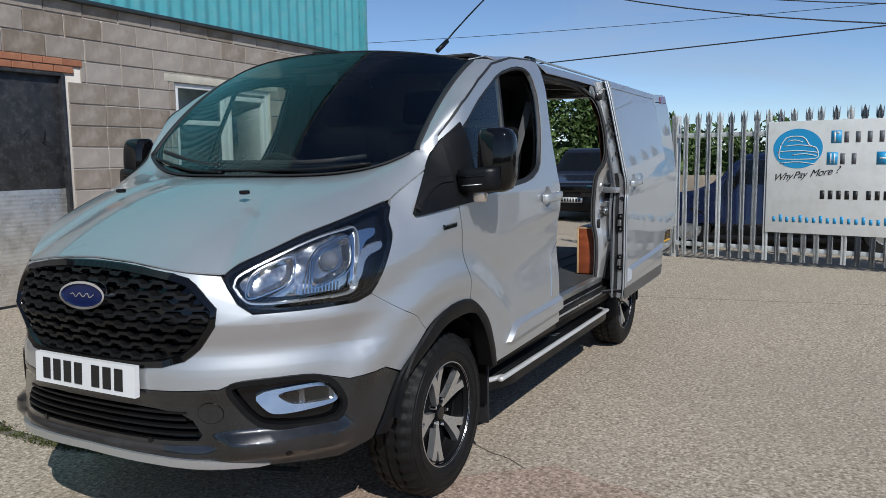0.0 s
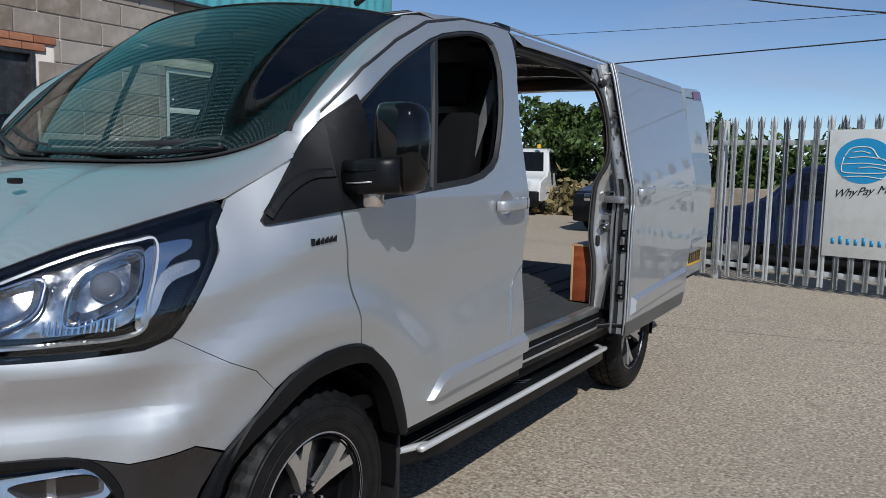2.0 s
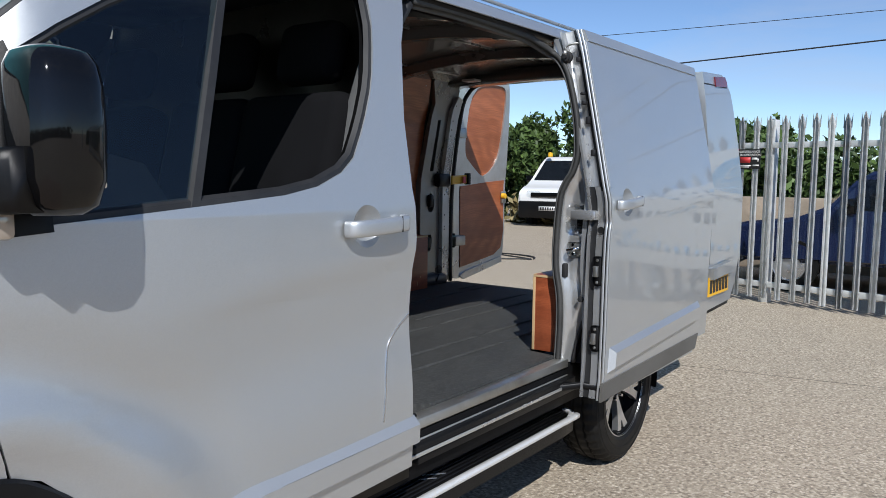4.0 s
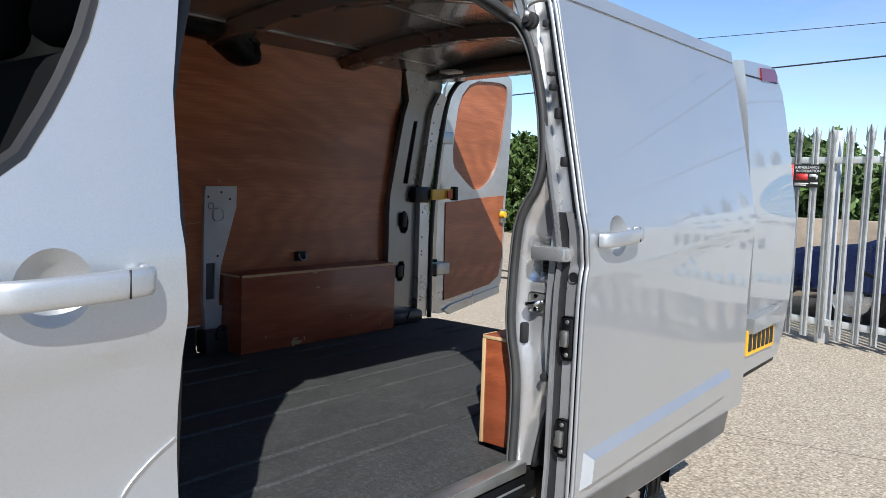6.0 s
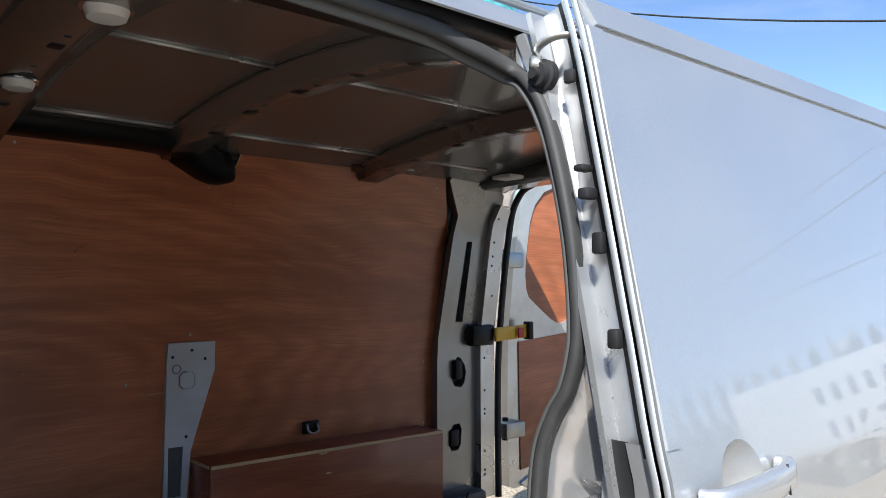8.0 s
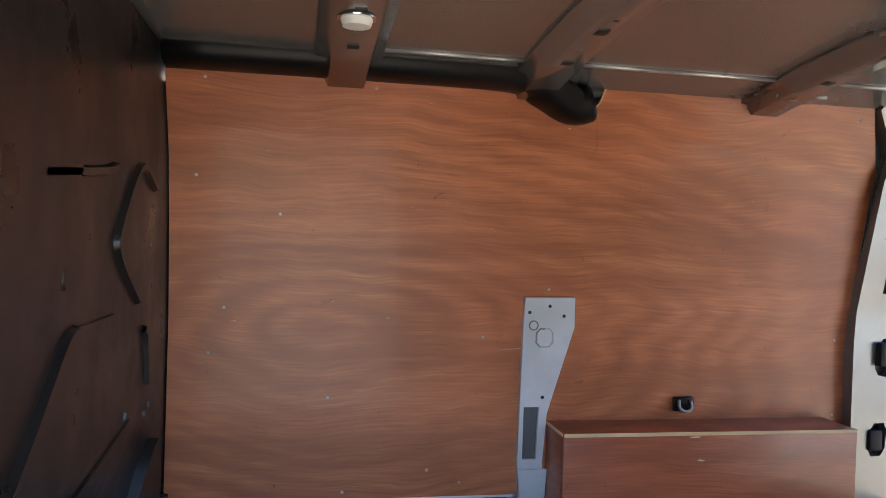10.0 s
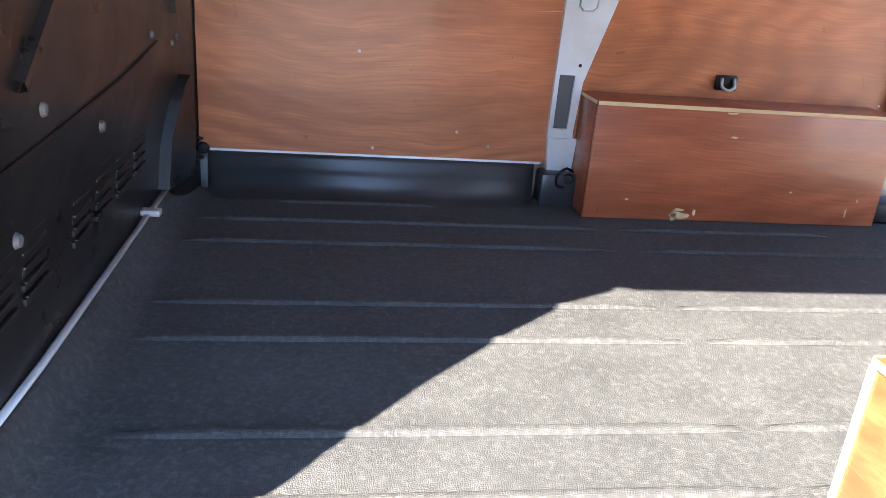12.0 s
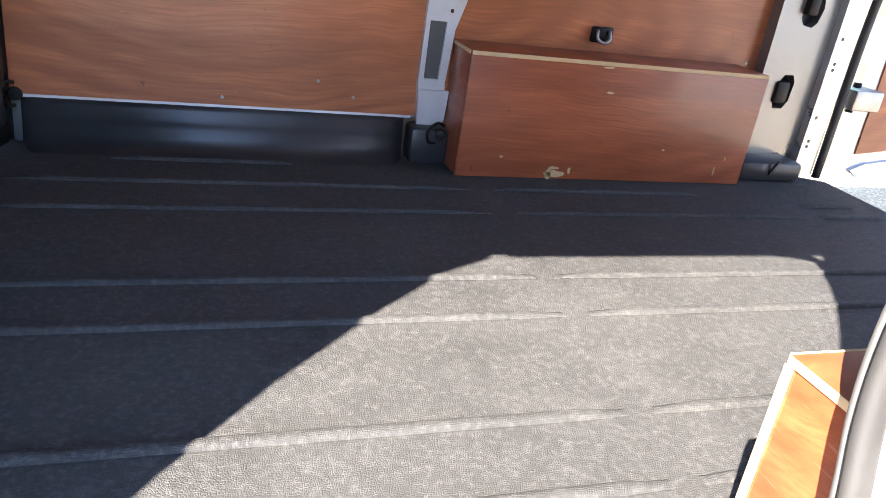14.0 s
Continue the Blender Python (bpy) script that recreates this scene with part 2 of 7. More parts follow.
def concrete(name, tint):
    m = material(name, (.3, .27, .22), .9, spec=.3)
    v = coords(m)
    vor = node(m, "ShaderNodeTexVoronoi", Scale=70.0)
    link(m, v, vor.inputs["Vector"])
    fine = noise_of(m, v, 180, 4, .7)
    big = noise_of(m, v, .5, 8, .62)
    mid = noise_of(m, v, 5.0, 8, .7)
    stone = ramp(m, vor.outputs["Color"], [(.0, (.16, .125, .09)), (.3, (.285, .235, .175)), (.7, (.42, .355, .27)), (1, (.62, .545, .44))])
    col = mix(m, ramp(m, fine, [(.55, (0, 0, 0)), (.8, (.4, .4, .4))]), stone, (.44, .37, .28))
    col = mix(m, ramp(m, fine, [(.30, (.9, .9, .9)), (.42, (0, 0, 0))]), col, (.12, .1, .08))
    col = mix(m, ramp(m, big, [(.35, (.55, .55, .55)), (.65, (0, 0, 0))]), col, (.30, .255, .195))
    col = mix(m, ramp(m, mid, [(.52, (0, 0, 0)), (.75, (.4, .4, .4))]), col, (.48, .41, .315))
    speck = noise_of(m, v, 55, 3, .6)
    col = mix(m, ramp(m, speck, [(.55, (0, 0, 0)), (.64, (.72, .72, .72))]), col, (.12, .10, .08))
    col = mix(m, ramp(m, speck, [(.34, (.72, .72, .72)), (.43, (0, 0, 0))]), col, (.66, .59, .48))
    spots = noise_of(m, v, 17, 2, .5)
    col = mix(m, ramp(m, spots, [(.74, (0, 0, 0)), (.80, (.75, .75, .75))]), col, (.07, .062, .055))
    col = mix(m, 1.0, col, tint, "MULTIPLY")
    link(m, col, shader(m).inputs["Base Color"])
    bump(m, mix(m, .5, vor.outputs["Distance"], fine), .9, .006)
    return m


CONCRETE = concrete("yard_concrete", (1.16, 1.15, 1.14))
PATCH = concrete("pinkish_concrete", (1.08, .95, .93))
FENCE = worn("galvanised_steel", (.60, .61, .60), .5, .15, grain=60, depth=.0003, vary=.14, dirt=(.36, .33, .28), dirt_scale=5)
BLOCK_JOINT = worn("grey_mortar", (.50, .46, .41), .95, grain=120, depth=.002, vary=.2)


def block_material(name, a, b):
    m = material(name, a, .95, spec=.2)
    v = coords(m, (1, 1, 1), "Object")
    info = node(m, "ShaderNodeObjectInfo")
    shade = ramp(m, info.outputs["Random"], [(0, a), (.5, tuple((p + q) / 2 for p, q in zip(a, b))), (1, b)])
    fine, big = noise_of(m, v, 140, 5, .75), noise_of(m, v, 6, 6, .6)
    col = mix(m, ramp(m, fine, [(.3, (.7, .7, .7)), (.6, (0, 0, 0))]), shade, tuple(.55 * c for c in a))
    col = mix(m, ramp(m, big, [(.45, (0, 0, 0)), (.8, (.5, .5, .5))]), col, tuple(min(1, 1.25 * c) for c in b))
    link(m, col, shader(m).inputs["Base Color"])
    bump(m, fine, .9, .004)
    return m


BLOCK = block_material("concrete_block", (.245, .195, .15), (.45, .40, .355))
BRICK = block_material("orange_brick", (.36, .15, .085), (.46, .21, .12))
TEAL = worn("teal_cladding", (.09, .36, .40), .38, .0, .2, grain=20, depth=0, vary=.1, dirt=(.2, .38, .4))
DOOR_BLACK = worn("black_painted_door", (.028, .028, .03), .45, .1, grain=80, depth=.0004, vary=.4, dirt=(.1, .1, .1), dirt_scale=6)
CHECKER = worn("checker_plate", (.62, .60, .56), .32, .7, grain=80, depth=.0003, vary=.2, dirt=(.25, .2, .15))
SIGN_WHITE = worn("sign_board", (.74, .73, .70), .35, grain=40, depth=0, vary=.05, dirt=(.6, .57, .5))
SIGN_BLUE = material("sign_blue", (.03, .30, .58), .4)
SIGN_GREY = material("sign_grey_ink", (.12, .12, .13), .5)
SIGN_RED = material("sign_red_ink", (.5, .03, .03), .5)
INK = material("black_ink", (.01, .01, .01), .5)


def leaf_material(name, a, b):
    m = material(name, a, .55, spec=.35)
    geo = node(m, "ShaderNodeNewGeometry")
    col = ramp(m, geo.outputs["Random Per Island"], [(0, a), (.7, b), (1, tuple(1.5 * c for c in b))])
    link(m, col, shader(m).inputs["Base Color"])
    return m


LEAF = leaf_material("hedge_leaf", (.03, .055, .014), (.075, .12, .03))
GRASS = leaf_material("dry_grass_blade", (.12, .1, .04), (.26, .21, .1))
MOSS = leaf_material("moss_clump", (.03, .045, .01), (.07, .08, .02))
CAR_BLUE = material("dark_blue_car_paint", (.008, .014, .05), .25, .3, 1)
CAR_BLACK = material("black_car_paint", (.01, .01, .012), .2, .2, 1)
CAR_WHITE = material("white_van_paint", (.75, .75, .74), .3, 0, 1)
WALL_TAN = worn("tan_rendered_wall", (.36, .29, .22), .95, grain=30, depth=.004, vary=.25, dirt=(.2, .16, .12))
CABLE = material("cable_black", (.02, .02, .02), .6)


# ---------------------------------------------------------------- mesh helpers
def part(name, bm, mat, parent=None, label="", angle=35):
    for e in bm.edges:
        if len(e.link_faces) == 2 and e.calc_face_angle(0) > radians(angle):
            e.smooth = False
    for f in bm.faces:
        f.smooth = True
    me = bpy.data.meshes.new(name)
    bm.to_mesh(me)
    bm.free()
    me.materials.append(mat)
    ob = new(name, me)
    ob.parent = parent
    return tagged(ob, label)


def empty(name, at=(0, 0, 0)):
    ob = new(name)
    ob.location = at
    return ob


def share(name, me, at, parent=None):
    ob = new(name, me)
    ob.location = at
    ob.parent = parent
    return ob


def add_box(bm, lo, hi, bevel=0.0, seg=2, m=None):
    vs = [bm.verts.new((x, y, z)) for x in (lo[0], hi[0]) for y in (lo[1], hi[1]) for z in (lo[2], hi[2])]
    fs = [bm.faces.new([vs[i] for i in q]) for q in ((0, 1, 3, 2), (4, 6, 7, 5), (0, 4, 5, 1), (2, 3, 7, 6), (0, 2, 6, 4), (1, 5, 7, 3))]
    if bevel:
        es = list({e for f in fs for e in f.edges})
        r = bmesh.ops.bevel(bm, geom=es, offset=bevel, segments=seg, affect="EDGES", profile=.5)
        vs = list({v for f in r["faces"] for v in f.verts} | {v for v in vs if v.is_valid})
    if m is not None:
        bmesh.ops.transform(bm, matrix=m, verts=vs)
    return bm


def box(lo, hi, bevel=0.0, seg=2, m=None):
    return add_box(bmesh.new(), lo, hi, bevel, seg, m)


def add_sweep(bm, pts, prof, closed=False, up=(0, 0, 1), cap=True):
    """Sweeps a closed outline (sideways, upwards) along points."""
    pts = [Vector(p) for p in pts]
    n, rings = len(pts), []
    for i, p in enumerate(pts):
        a = pts[(i - 1) % n] if closed or i else p
        b = pts[(i + 1) % n] if closed or i < n - 1 else p
        t = (b - a).normalized()
        side = t.cross(Vector(up))
        if side.length < 1e-4:
            side = t.cross(Vector((1, 0, 0)))
        side.normalize()
        nu = side.cross(t)
        rings.append([bm.verts.new(p + side * q[0] + nu * q[1]) for q in prof])
    k = len(prof)
    for i in range(n if closed else n - 1):
        r, q = rings[i], rings[(i + 1) % n]
        for j in range(k):
            bm.faces.new((r[j], r[(j + 1) % k], q[(j + 1) % k], q[j]))
    if cap and not closed:
        bm.faces.new(rings[0][::-1])
        bm.faces.new(rings[-1])
    return bm


def circle(r, n=8):
    return [(r * math.cos(2 * math.pi * i / n), r * math.sin(2 * math.pi * i / n)) for i in range(n)]


def oval(w, h, n=8, p=2.6):
    out = []
    for i in range(n):
        c, s = math.cos(2 * math.pi * (i + .5) / n), math.sin(2 * math.pi * (i + .5) / n)
        out.append((w / 2 * math.copysign(abs(c) ** (2 / p), c), h / 2 * math.copysign(abs(s) ** (2 / p), s)))
    return out


def sweep(pts, prof, closed=False, up=(0, 0, 1)):
    return add_sweep(bmesh.new(), pts, prof, closed, up)


def tube(pts, r, n=8, closed=False):
    return sweep(pts, circle(r, n), closed)


def add_lathe(bm, prof, n=32, m=Matrix()):
    """Turns (radius, height) pairs about the x axis."""
    rings = [[bm.verts.new(m @ Vector((h, r * math.cos(2 * math.pi * i / n), r * math.sin(2 * math.pi * i / n)))) for i in range(n)] for r, h in prof]
    for a, b in zip(rings, rings[1:]):
        for i in range(n):
            bm.faces.new((a[i], a[(i + 1) % n], b[(i + 1) % n], b[i]))
    for ring, (r, h) in ((rings[0], prof[0]), (rings[-1], prof[-1])):
        if r < .05:
            bm.faces.new(ring)
    return bm


def lathe(prof, n=32, m=Matrix()):
    bm = add_lathe(bmesh.new(), prof, n, m)
    bmesh.ops.recalc_face_normals(bm, faces=bm.faces)
    return bm


def soften(poly, rounds=2):
    """Cuts the corners of a closed outline."""
    for _ in range(rounds):
        out = []
        for (a, b), (c, d) in zip(poly, poly[1:] + poly[:1]):
            out += [(a * .78 + c * .22, b * .78 + d * .22), (a * .22 + c * .78, b * .22 + d * .78)]
        poly = out
    return poly


def along(pts, n):
    """Points at even steps of a smooth curve through the given ones."""
    pts = [Vector(p) for p in pts]
    ext = [2 * pts[0] - pts[1]] + pts + [2 * pts[-1] - pts[-2]]
    out = []
    for k in range(n + 1):
        u = k / n * (len(pts) - 1)
        i = min(int(u), len(pts) - 2)
        t = u - i
        a, b, c, d = ext[i:i + 4]
        out.append(.5 * (2 * b + (c - a) * t + (2 * a - 5 * b + 4 * c - d) * t * t + (3 * b - a - 3 * c + d) * t ** 3))
    return out


def panel(outer, fn, holes=(), step=.05, depth=.012, bm=None):
    """A plate cut to an outline in the two coordinates of a curved surface fn(u, v, out); its edges turn inwards by depth."""
    bm2 = bmesh.new()
    loops = [[Vector((u, v, 0)) for u, v in p] for p in (outer, *holes)]
    vs = [bm2.verts.new(q) for p in loops for q in p]
    for tri in tessellate_polygon(loops):
        try:
            bm2.faces.new([vs[i] for i in tri])
        except ValueError:
            pass
    lo = [min(p[i] for p in outer) for i in (0, 1)]
    hi = [max(p[i] for p in outer) for i in (0, 1)]
    for i in (0, 1):
        no = Vector((1, 0, 0)) if i == 0 else Vector((0, 1, 0))
        for k in range(1, int((hi[i] - lo[i]) / step) + 1):
            c = Vector((0, 0, 0))
            c[i] = lo[i] + k * step
            if c[i] < hi[i] - 1e-4:
                bmesh.ops.bisect_plane(bm2, geom=bm2.verts[:] + bm2.edges[:] + bm2.faces[:], plane_co=c, plane_no=no, dist=1e-5)
    bmesh.ops.remove_doubles(bm2, verts=bm2.verts, dist=2e-4)
    uv = {v: (v.co.x, v.co.y) for v in bm2.verts}
    bm = bm or bmesh.new()
    front = {v: bm.verts.new(fn(*uv[v], 0.0)) for v in bm2.verts}
    made = []
    for f in bm2.faces:
        try:
            made.append(bm.faces.new([front[v] for v in f.verts]))
        except ValueError:
            pass
    if depth:
        back = {}
        for e in bm2.edges:
            if len(e.link_faces) == 1:
                for v in e.verts:
                    if v not in back:
                        back[v] = bm.verts.new(fn(*uv[v], -depth))
                a, b = e.verts
                try:
                    made.append(bm.faces.new((front[a], front[b], back[b], back[a])))
                except ValueError:
                    pass
    bm2.free()
    bmesh.ops.recalc_face_normals(bm, faces=made)
    return bm


def ribbon(pts_uv, fn, width, out, thick, closed=False, bm=None):
    """A bead that follows a line on a curved surface."""
    bm = bm or bmesh.new()
    n = len(pts_uv)
    rings = []
    for i, (u, v) in enumerate(pts_uv):
        a = pts_uv[(i - 1) % n] if closed or i else (u, v)
        b = pts_uv[(i + 1) % n] if closed or i < n - 1 else (u, v)
        t = Vector((b[0] - a[0], b[1] - a[1])).normalized()
        s = Vector((-t.y, t.x)) * width / 2
        rings.append([bm.verts.new(fn(u + s.x * k, v + s.y * k, o)) for k, o in ((-1, out), (-.6, out + thick), (.6, out + thick), (1, out))])
    fs = []
    for i in range(n if closed else n - 1):
        r, q = rings[i], rings[(i + 1) % n]
        fs += [bm.faces.new((r[j], r[j + 1], q[j + 1], q[j])) for j in range(3)]
    bmesh.ops.recalc_face_normals(bm, faces=fs)
    return bm


def mirror(bm):
    bmesh.ops.scale(bm, vec=(-1, 1, 1), verts=bm.verts)
    bmesh.ops.reverse_faces(bm, faces=bm.faces)
    return bm


def both(poly):
    """An outline given for x > 0, from the middle out and back, doubled to the other side."""
    return poly + [(-u, v) for u, v in reversed(poly) if u]


def shrink(poly, d):
    """Moves an outline inwards by d, whichever way round it runs."""
    n = len(poly)
    turn = sum(a[0] * b[1] - b[0] * a[1] for a, b in zip(poly, poly[1:] + poly[:1]))
    k = 1 if turn > 0 else -1
    out = []
    for i, p in enumerate(poly):
        a = (Vector(p) - Vector(poly[i - 1])).normalized()
        b = (Vector(poly[(i + 1) % n]) - Vector(p)).normalized()
        m = Vector((-a.y - b.y, a.x + b.x)) * k
        m = m / max(.35, m.length_squared / 2) if m.length > 1e-6 else m
        out.append((p[0] + m.x * d * .5 * 1.0, p[1] + m.y * d * .5 * 1.0))
    return out


def raised(outer, fn, border, height, step=.06):
    """A moulding whose sides slope up to a raised face."""
    inner = shrink(outer, border * 2)
    bm = panel(inner, lambda u, v, o=0: fn(u, v, height + o), step=step, depth=0)
    n = len(outer)
    lo = [bm.verts.new(fn(*p, -.002)) for p in outer]
    hi = [bm.verts.new(fn(*p, height)) for p in inner]
    for i in range(n):
        bm.faces.new((lo[i], lo[(i + 1) % n], hi[(i + 1) % n], hi[i]))
    bmesh.ops.remove_doubles(bm, verts=bm.verts, dist=2e-4)
    bmesh.ops.recalc_face_normals(bm, faces=bm.faces)
    return bm


# ---------------------------------------------------------------- body surface

# plan of the lower body, from the middle of the nose round to the flank
PLAN_X = [0, .15, .30, .42, .52, .62, .70, .78, .84, .885, .915, .94, .955, .968, .975, .98, .98]
PLAN_Y = [0, .003, .018, .05, .105, .185, .27, .385, .50, .63, .76, .90, 1.05, 1.25, 1.5, 2.0, 5.2]
_px, _py = np.array(PLAN_X), np.array(PLAN_Y)
PLAN_S = np.concatenate([[0], np.cumsum(np.hypot(np.diff(_px), np.diff(_py)))])


def smooth(a, b, v):
    v = min(1, max(0, (v - a) / (b - a)))
    return v * v * (3 - 2 * v)


def plan(s):
    """The plan curve at arc length s, softened by averaging."""
    ss = [s - .05, s - .025, s, s + .025, s + .05]
    return (sum(np.sign(q) * np.interp(abs(q), PLAN_S, _px) for q in ss) / 5,
            sum(np.interp(abs(q), PLAN_S, _py) for q in ss) / 5)


def inset(y, z):
    """How far the flank lies inside the plan curve at height z."""
    z0 = np.interp(y, [0, .14, .5, .8, 1.04, 1.25], [.93, .9, .97, 1.04, 1.16, 1.3])
    nose = .9 * max(0, z - z0) ** 1.5
    side = .21 * max(0, z - 1.25) + .5 * max(0, z - 1.74) ** 1.5 - .004
    w = smooth(1.0, 1.3, y)
    d = nose * (1 - w) + side * w
    d += .12 * max(0, .38 - z) * (1 - w) + .05 * max(0, .55 - z) * w
    d += w * .012 * np.exp(-((z - .86 - .05 * (y - 1.2)) / .13) ** 2)
    drop = 1.105 + .10 * (y - 2.0) - z
    d += .009 * smooth(1.35, 1.9, y) * smooth(0, .05, drop) * (1 - smooth(.12, .45, drop))
    d += -.012 * (1 - w) * np.exp(-((z - .45) / .1) ** 2)
    # swollen rim over the wheel, a ledge under the headlights and a hollow beneath it
    r = math.hypot(y - 1.02, z - .34)
    d -= .020 * np.exp(-((r - .575) / .055) ** 2) * smooth(.45, .75, z)
    d += .010 * np.exp(-((r - .70) / .06) ** 2) * smooth(.5, .8, z)
    k = 1 - smooth(.35, .8, y)
    d += k * (.016 * np.exp(-((z - .77) / .05) ** 2) - .010 * np.exp(-((z - .87) / .03) ** 2))
    return d


def wall(s, z, out=0.0):
    x, y = plan(s)
    xa, ya = plan(s + .01)
    xb, yb = plan(s - .01)
    nx, ny = (ya - yb), -(xa - xb)
    n = math.hypot(nx, ny)
    d = out - inset(y, z)
    return (x + nx / n * d, y + ny / n * d, z)


def s_at(y):
    """Arc length at which the flank passes y."""
    return float(np.interp(y, PLAN_Y, PLAN_S))


def flank(u, z, out=0.0):
    """The flank by y instead of arc length."""
    return wall(s_at(u), z, out)


def grid_patch(fn, nu, nv, bm=None):
    bm = bm or bmesh.new()
    v = [[bm.verts.new(fn(i / nu, j / nv)) for j in range(nv + 1)] for i in range(nu + 1)]
    fs = [bm.faces.new((v[i][j], v[i + 1][j], v[i + 1][j + 1], v[i][j + 1])) for i in range(nu) for j in range(nv)]
    bmesh.ops.recalc_face_normals(bm, faces=fs)
    return bm


def solid(bm, t):
    """Gives a sheet thickness, inwards from its normals."""
    bmesh.ops.solidify(bm, geom=bm.faces[:], thickness=t)
    return bm


# outlines on the nose, as arc length from the middle and height
HOOD_EDGE = [(0, 1.085), (.2, 1.075), (.44, 1.045), (.57, 1.035), (.62, 1.068), (.88, 1.16), (1.1, 1.215), (1.31, 1.266), (1.45, 1.33), (1.60, 1.395)]
LIGHT = [(.565, 1.02), (.62, 1.06), (.88, 1.15), (1.10, 1.205), (1.305, 1.255), (1.25, 1.19), (1.245, 1.13), (1.17, 1.02), (1.115, .935), (1.04, .912), (.86, .907), (.67, .905), (.62, .935)]
GRILLE = both([(0, 1.062), (.2, 1.054), (.43, 1.02), (.475, .985), (.55, .90), (.45, .76), (.31, .722), (0, .72)])
FOG = [(.56, .645), (.62, .662), (.86, .664), (.94, .63), (.985, .55), (.945, .485), (.69, .50), (.63, .55)]
LOW_GRILLE = both([(0, .575), (.26, .575), (.43, .555), (.49, .465), (.36, .462), (0, .462)])
ARCH_OUT = [(1.10, .40), (1.18, .53), (1.24, .61), (1.34, .69), (1.45, .775), (1.58, .815), (1.70, .818), (1.78, .79), (1.88, .70), (1.94, .56), (1.965, .47)]
ARCH_IN = [(1.16, .40), (1.22, .52), (1.28, .59), (1.40, .67), (1.51, .735), (1.62, .757), (1.72, .755), (1.78, .73), (1.85, .64), (1.90, .52), (1.92, .47)]


# ---------------------------------------------------------------- yard
def build_ground():
    bm = bmesh.new()
    edges = [-400, -60, -20, -6, -1.5, 1.5, 6, 20, 60, 400]
    vs = [[bm.verts.new((x, y, -.0008 * max(0, abs(y) - 30))) for y in edges] for x in edges]
    for i in range(len(edges) - 1):
        for j in range(len(edges) - 1):
            bm.faces.new((vs[i][j], vs[i + 1][j], vs[i + 1][j + 1], vs[i][j + 1]))
    g = part("ground", bm, CONCRETE)
    tagged(g, "worn pale concrete yard with exposed aggregate", "ground", kind="structure")
    bm = bmesh.new()
    rnd = random.Random(3)
    for path, w in (([(-3.2, 1.0), (-1.4, .62), (-.6, .72), (.2, .9)], .07), ([(.76, 1.57), (.90, 1.49), (1.02, 1.45), (1.14, 1.365)], .009),
                    ([(-4, 5.2), (.9, 6.0), (5, 6.9)], .007)):
        pts = along([(x, y, .0006) for x, y in path], 40)
        pts = [p + Vector((rnd.uniform(-1, 1), rnd.uniform(-1, 1), 0)) * min(w, .02) * .5 for p in pts]
        add_sweep(bm, pts, [(-w / 2, 0), (w / 2, 0), (w / 3, .0015), (-w / 3, .0015)])
    tagged(part("joint", bm, worn("dark_joint_dirt", (.16, .135, .105), .95, grain=90, depth=.002, vary=.5), g), "dark dirt-filled cracks and joints")
    rim = along([(.45, .82, 0), (.872, 1.136, 0), (1.06, 1.30, 0), (1.14, 1.365, 0), (1.21, 1.44, 0), (1.257, 1.468, 0), (1.36, 1.43, 0), (1.468, 1.385, 0), (1.743, 1.333, 0), (2.6, 1.1, 0), (3.6, .8, 0)], 90)
    rim = [(p.x + rnd.uniform(-.008, .008), p.y + rnd.uniform(-.008, .008)) for p in rim]
    patch = panel(rim + [(3.6, -2.0), (.45, -2.0)], lambda u, v, o=0: (u, v, .004 + o), step=5, depth=.006)
    part("repair_patch", patch, PATCH, g, "pinkish patch of newer concrete")
    verts, faces = [], []
    for _ in range(2600):
        t = rnd.random()
        p = along([(-3.2, 1.0, 0), (-1.4, .62, 0), (-.6, .72, 0), (.0, .85, 0)], 30)[int(t * 30)]
        x, y = p.x + rnd.gauss(0, .03), p.y + rnd.gauss(0, .022)
        a, r, h = rnd.uniform(0, 6.3), rnd.uniform(.003, .008), rnd.uniform(.004, .02)
        k = len(verts)
        verts += [(x - r * math.cos(a), y - r * math.sin(a), .003), (x + r * math.cos(a), y + r * math.sin(a), .003), (x + rnd.uniform(-.01, .01), y + rnd.uniform(-.01, .01), h)]
        faces.append((k, k + 1, k + 2))
    me = bpy.data.meshes.new("moss")
    me.from_pydata(verts, [], faces)
    me.materials.append(MOSS)
    tagged(new("moss", me), "low green moss and weeds growing in a concrete joint", "moss", kind="stuff")


build_ground()


# ---------------------------------------------------------------- workshop with block wall
WX = -4.8


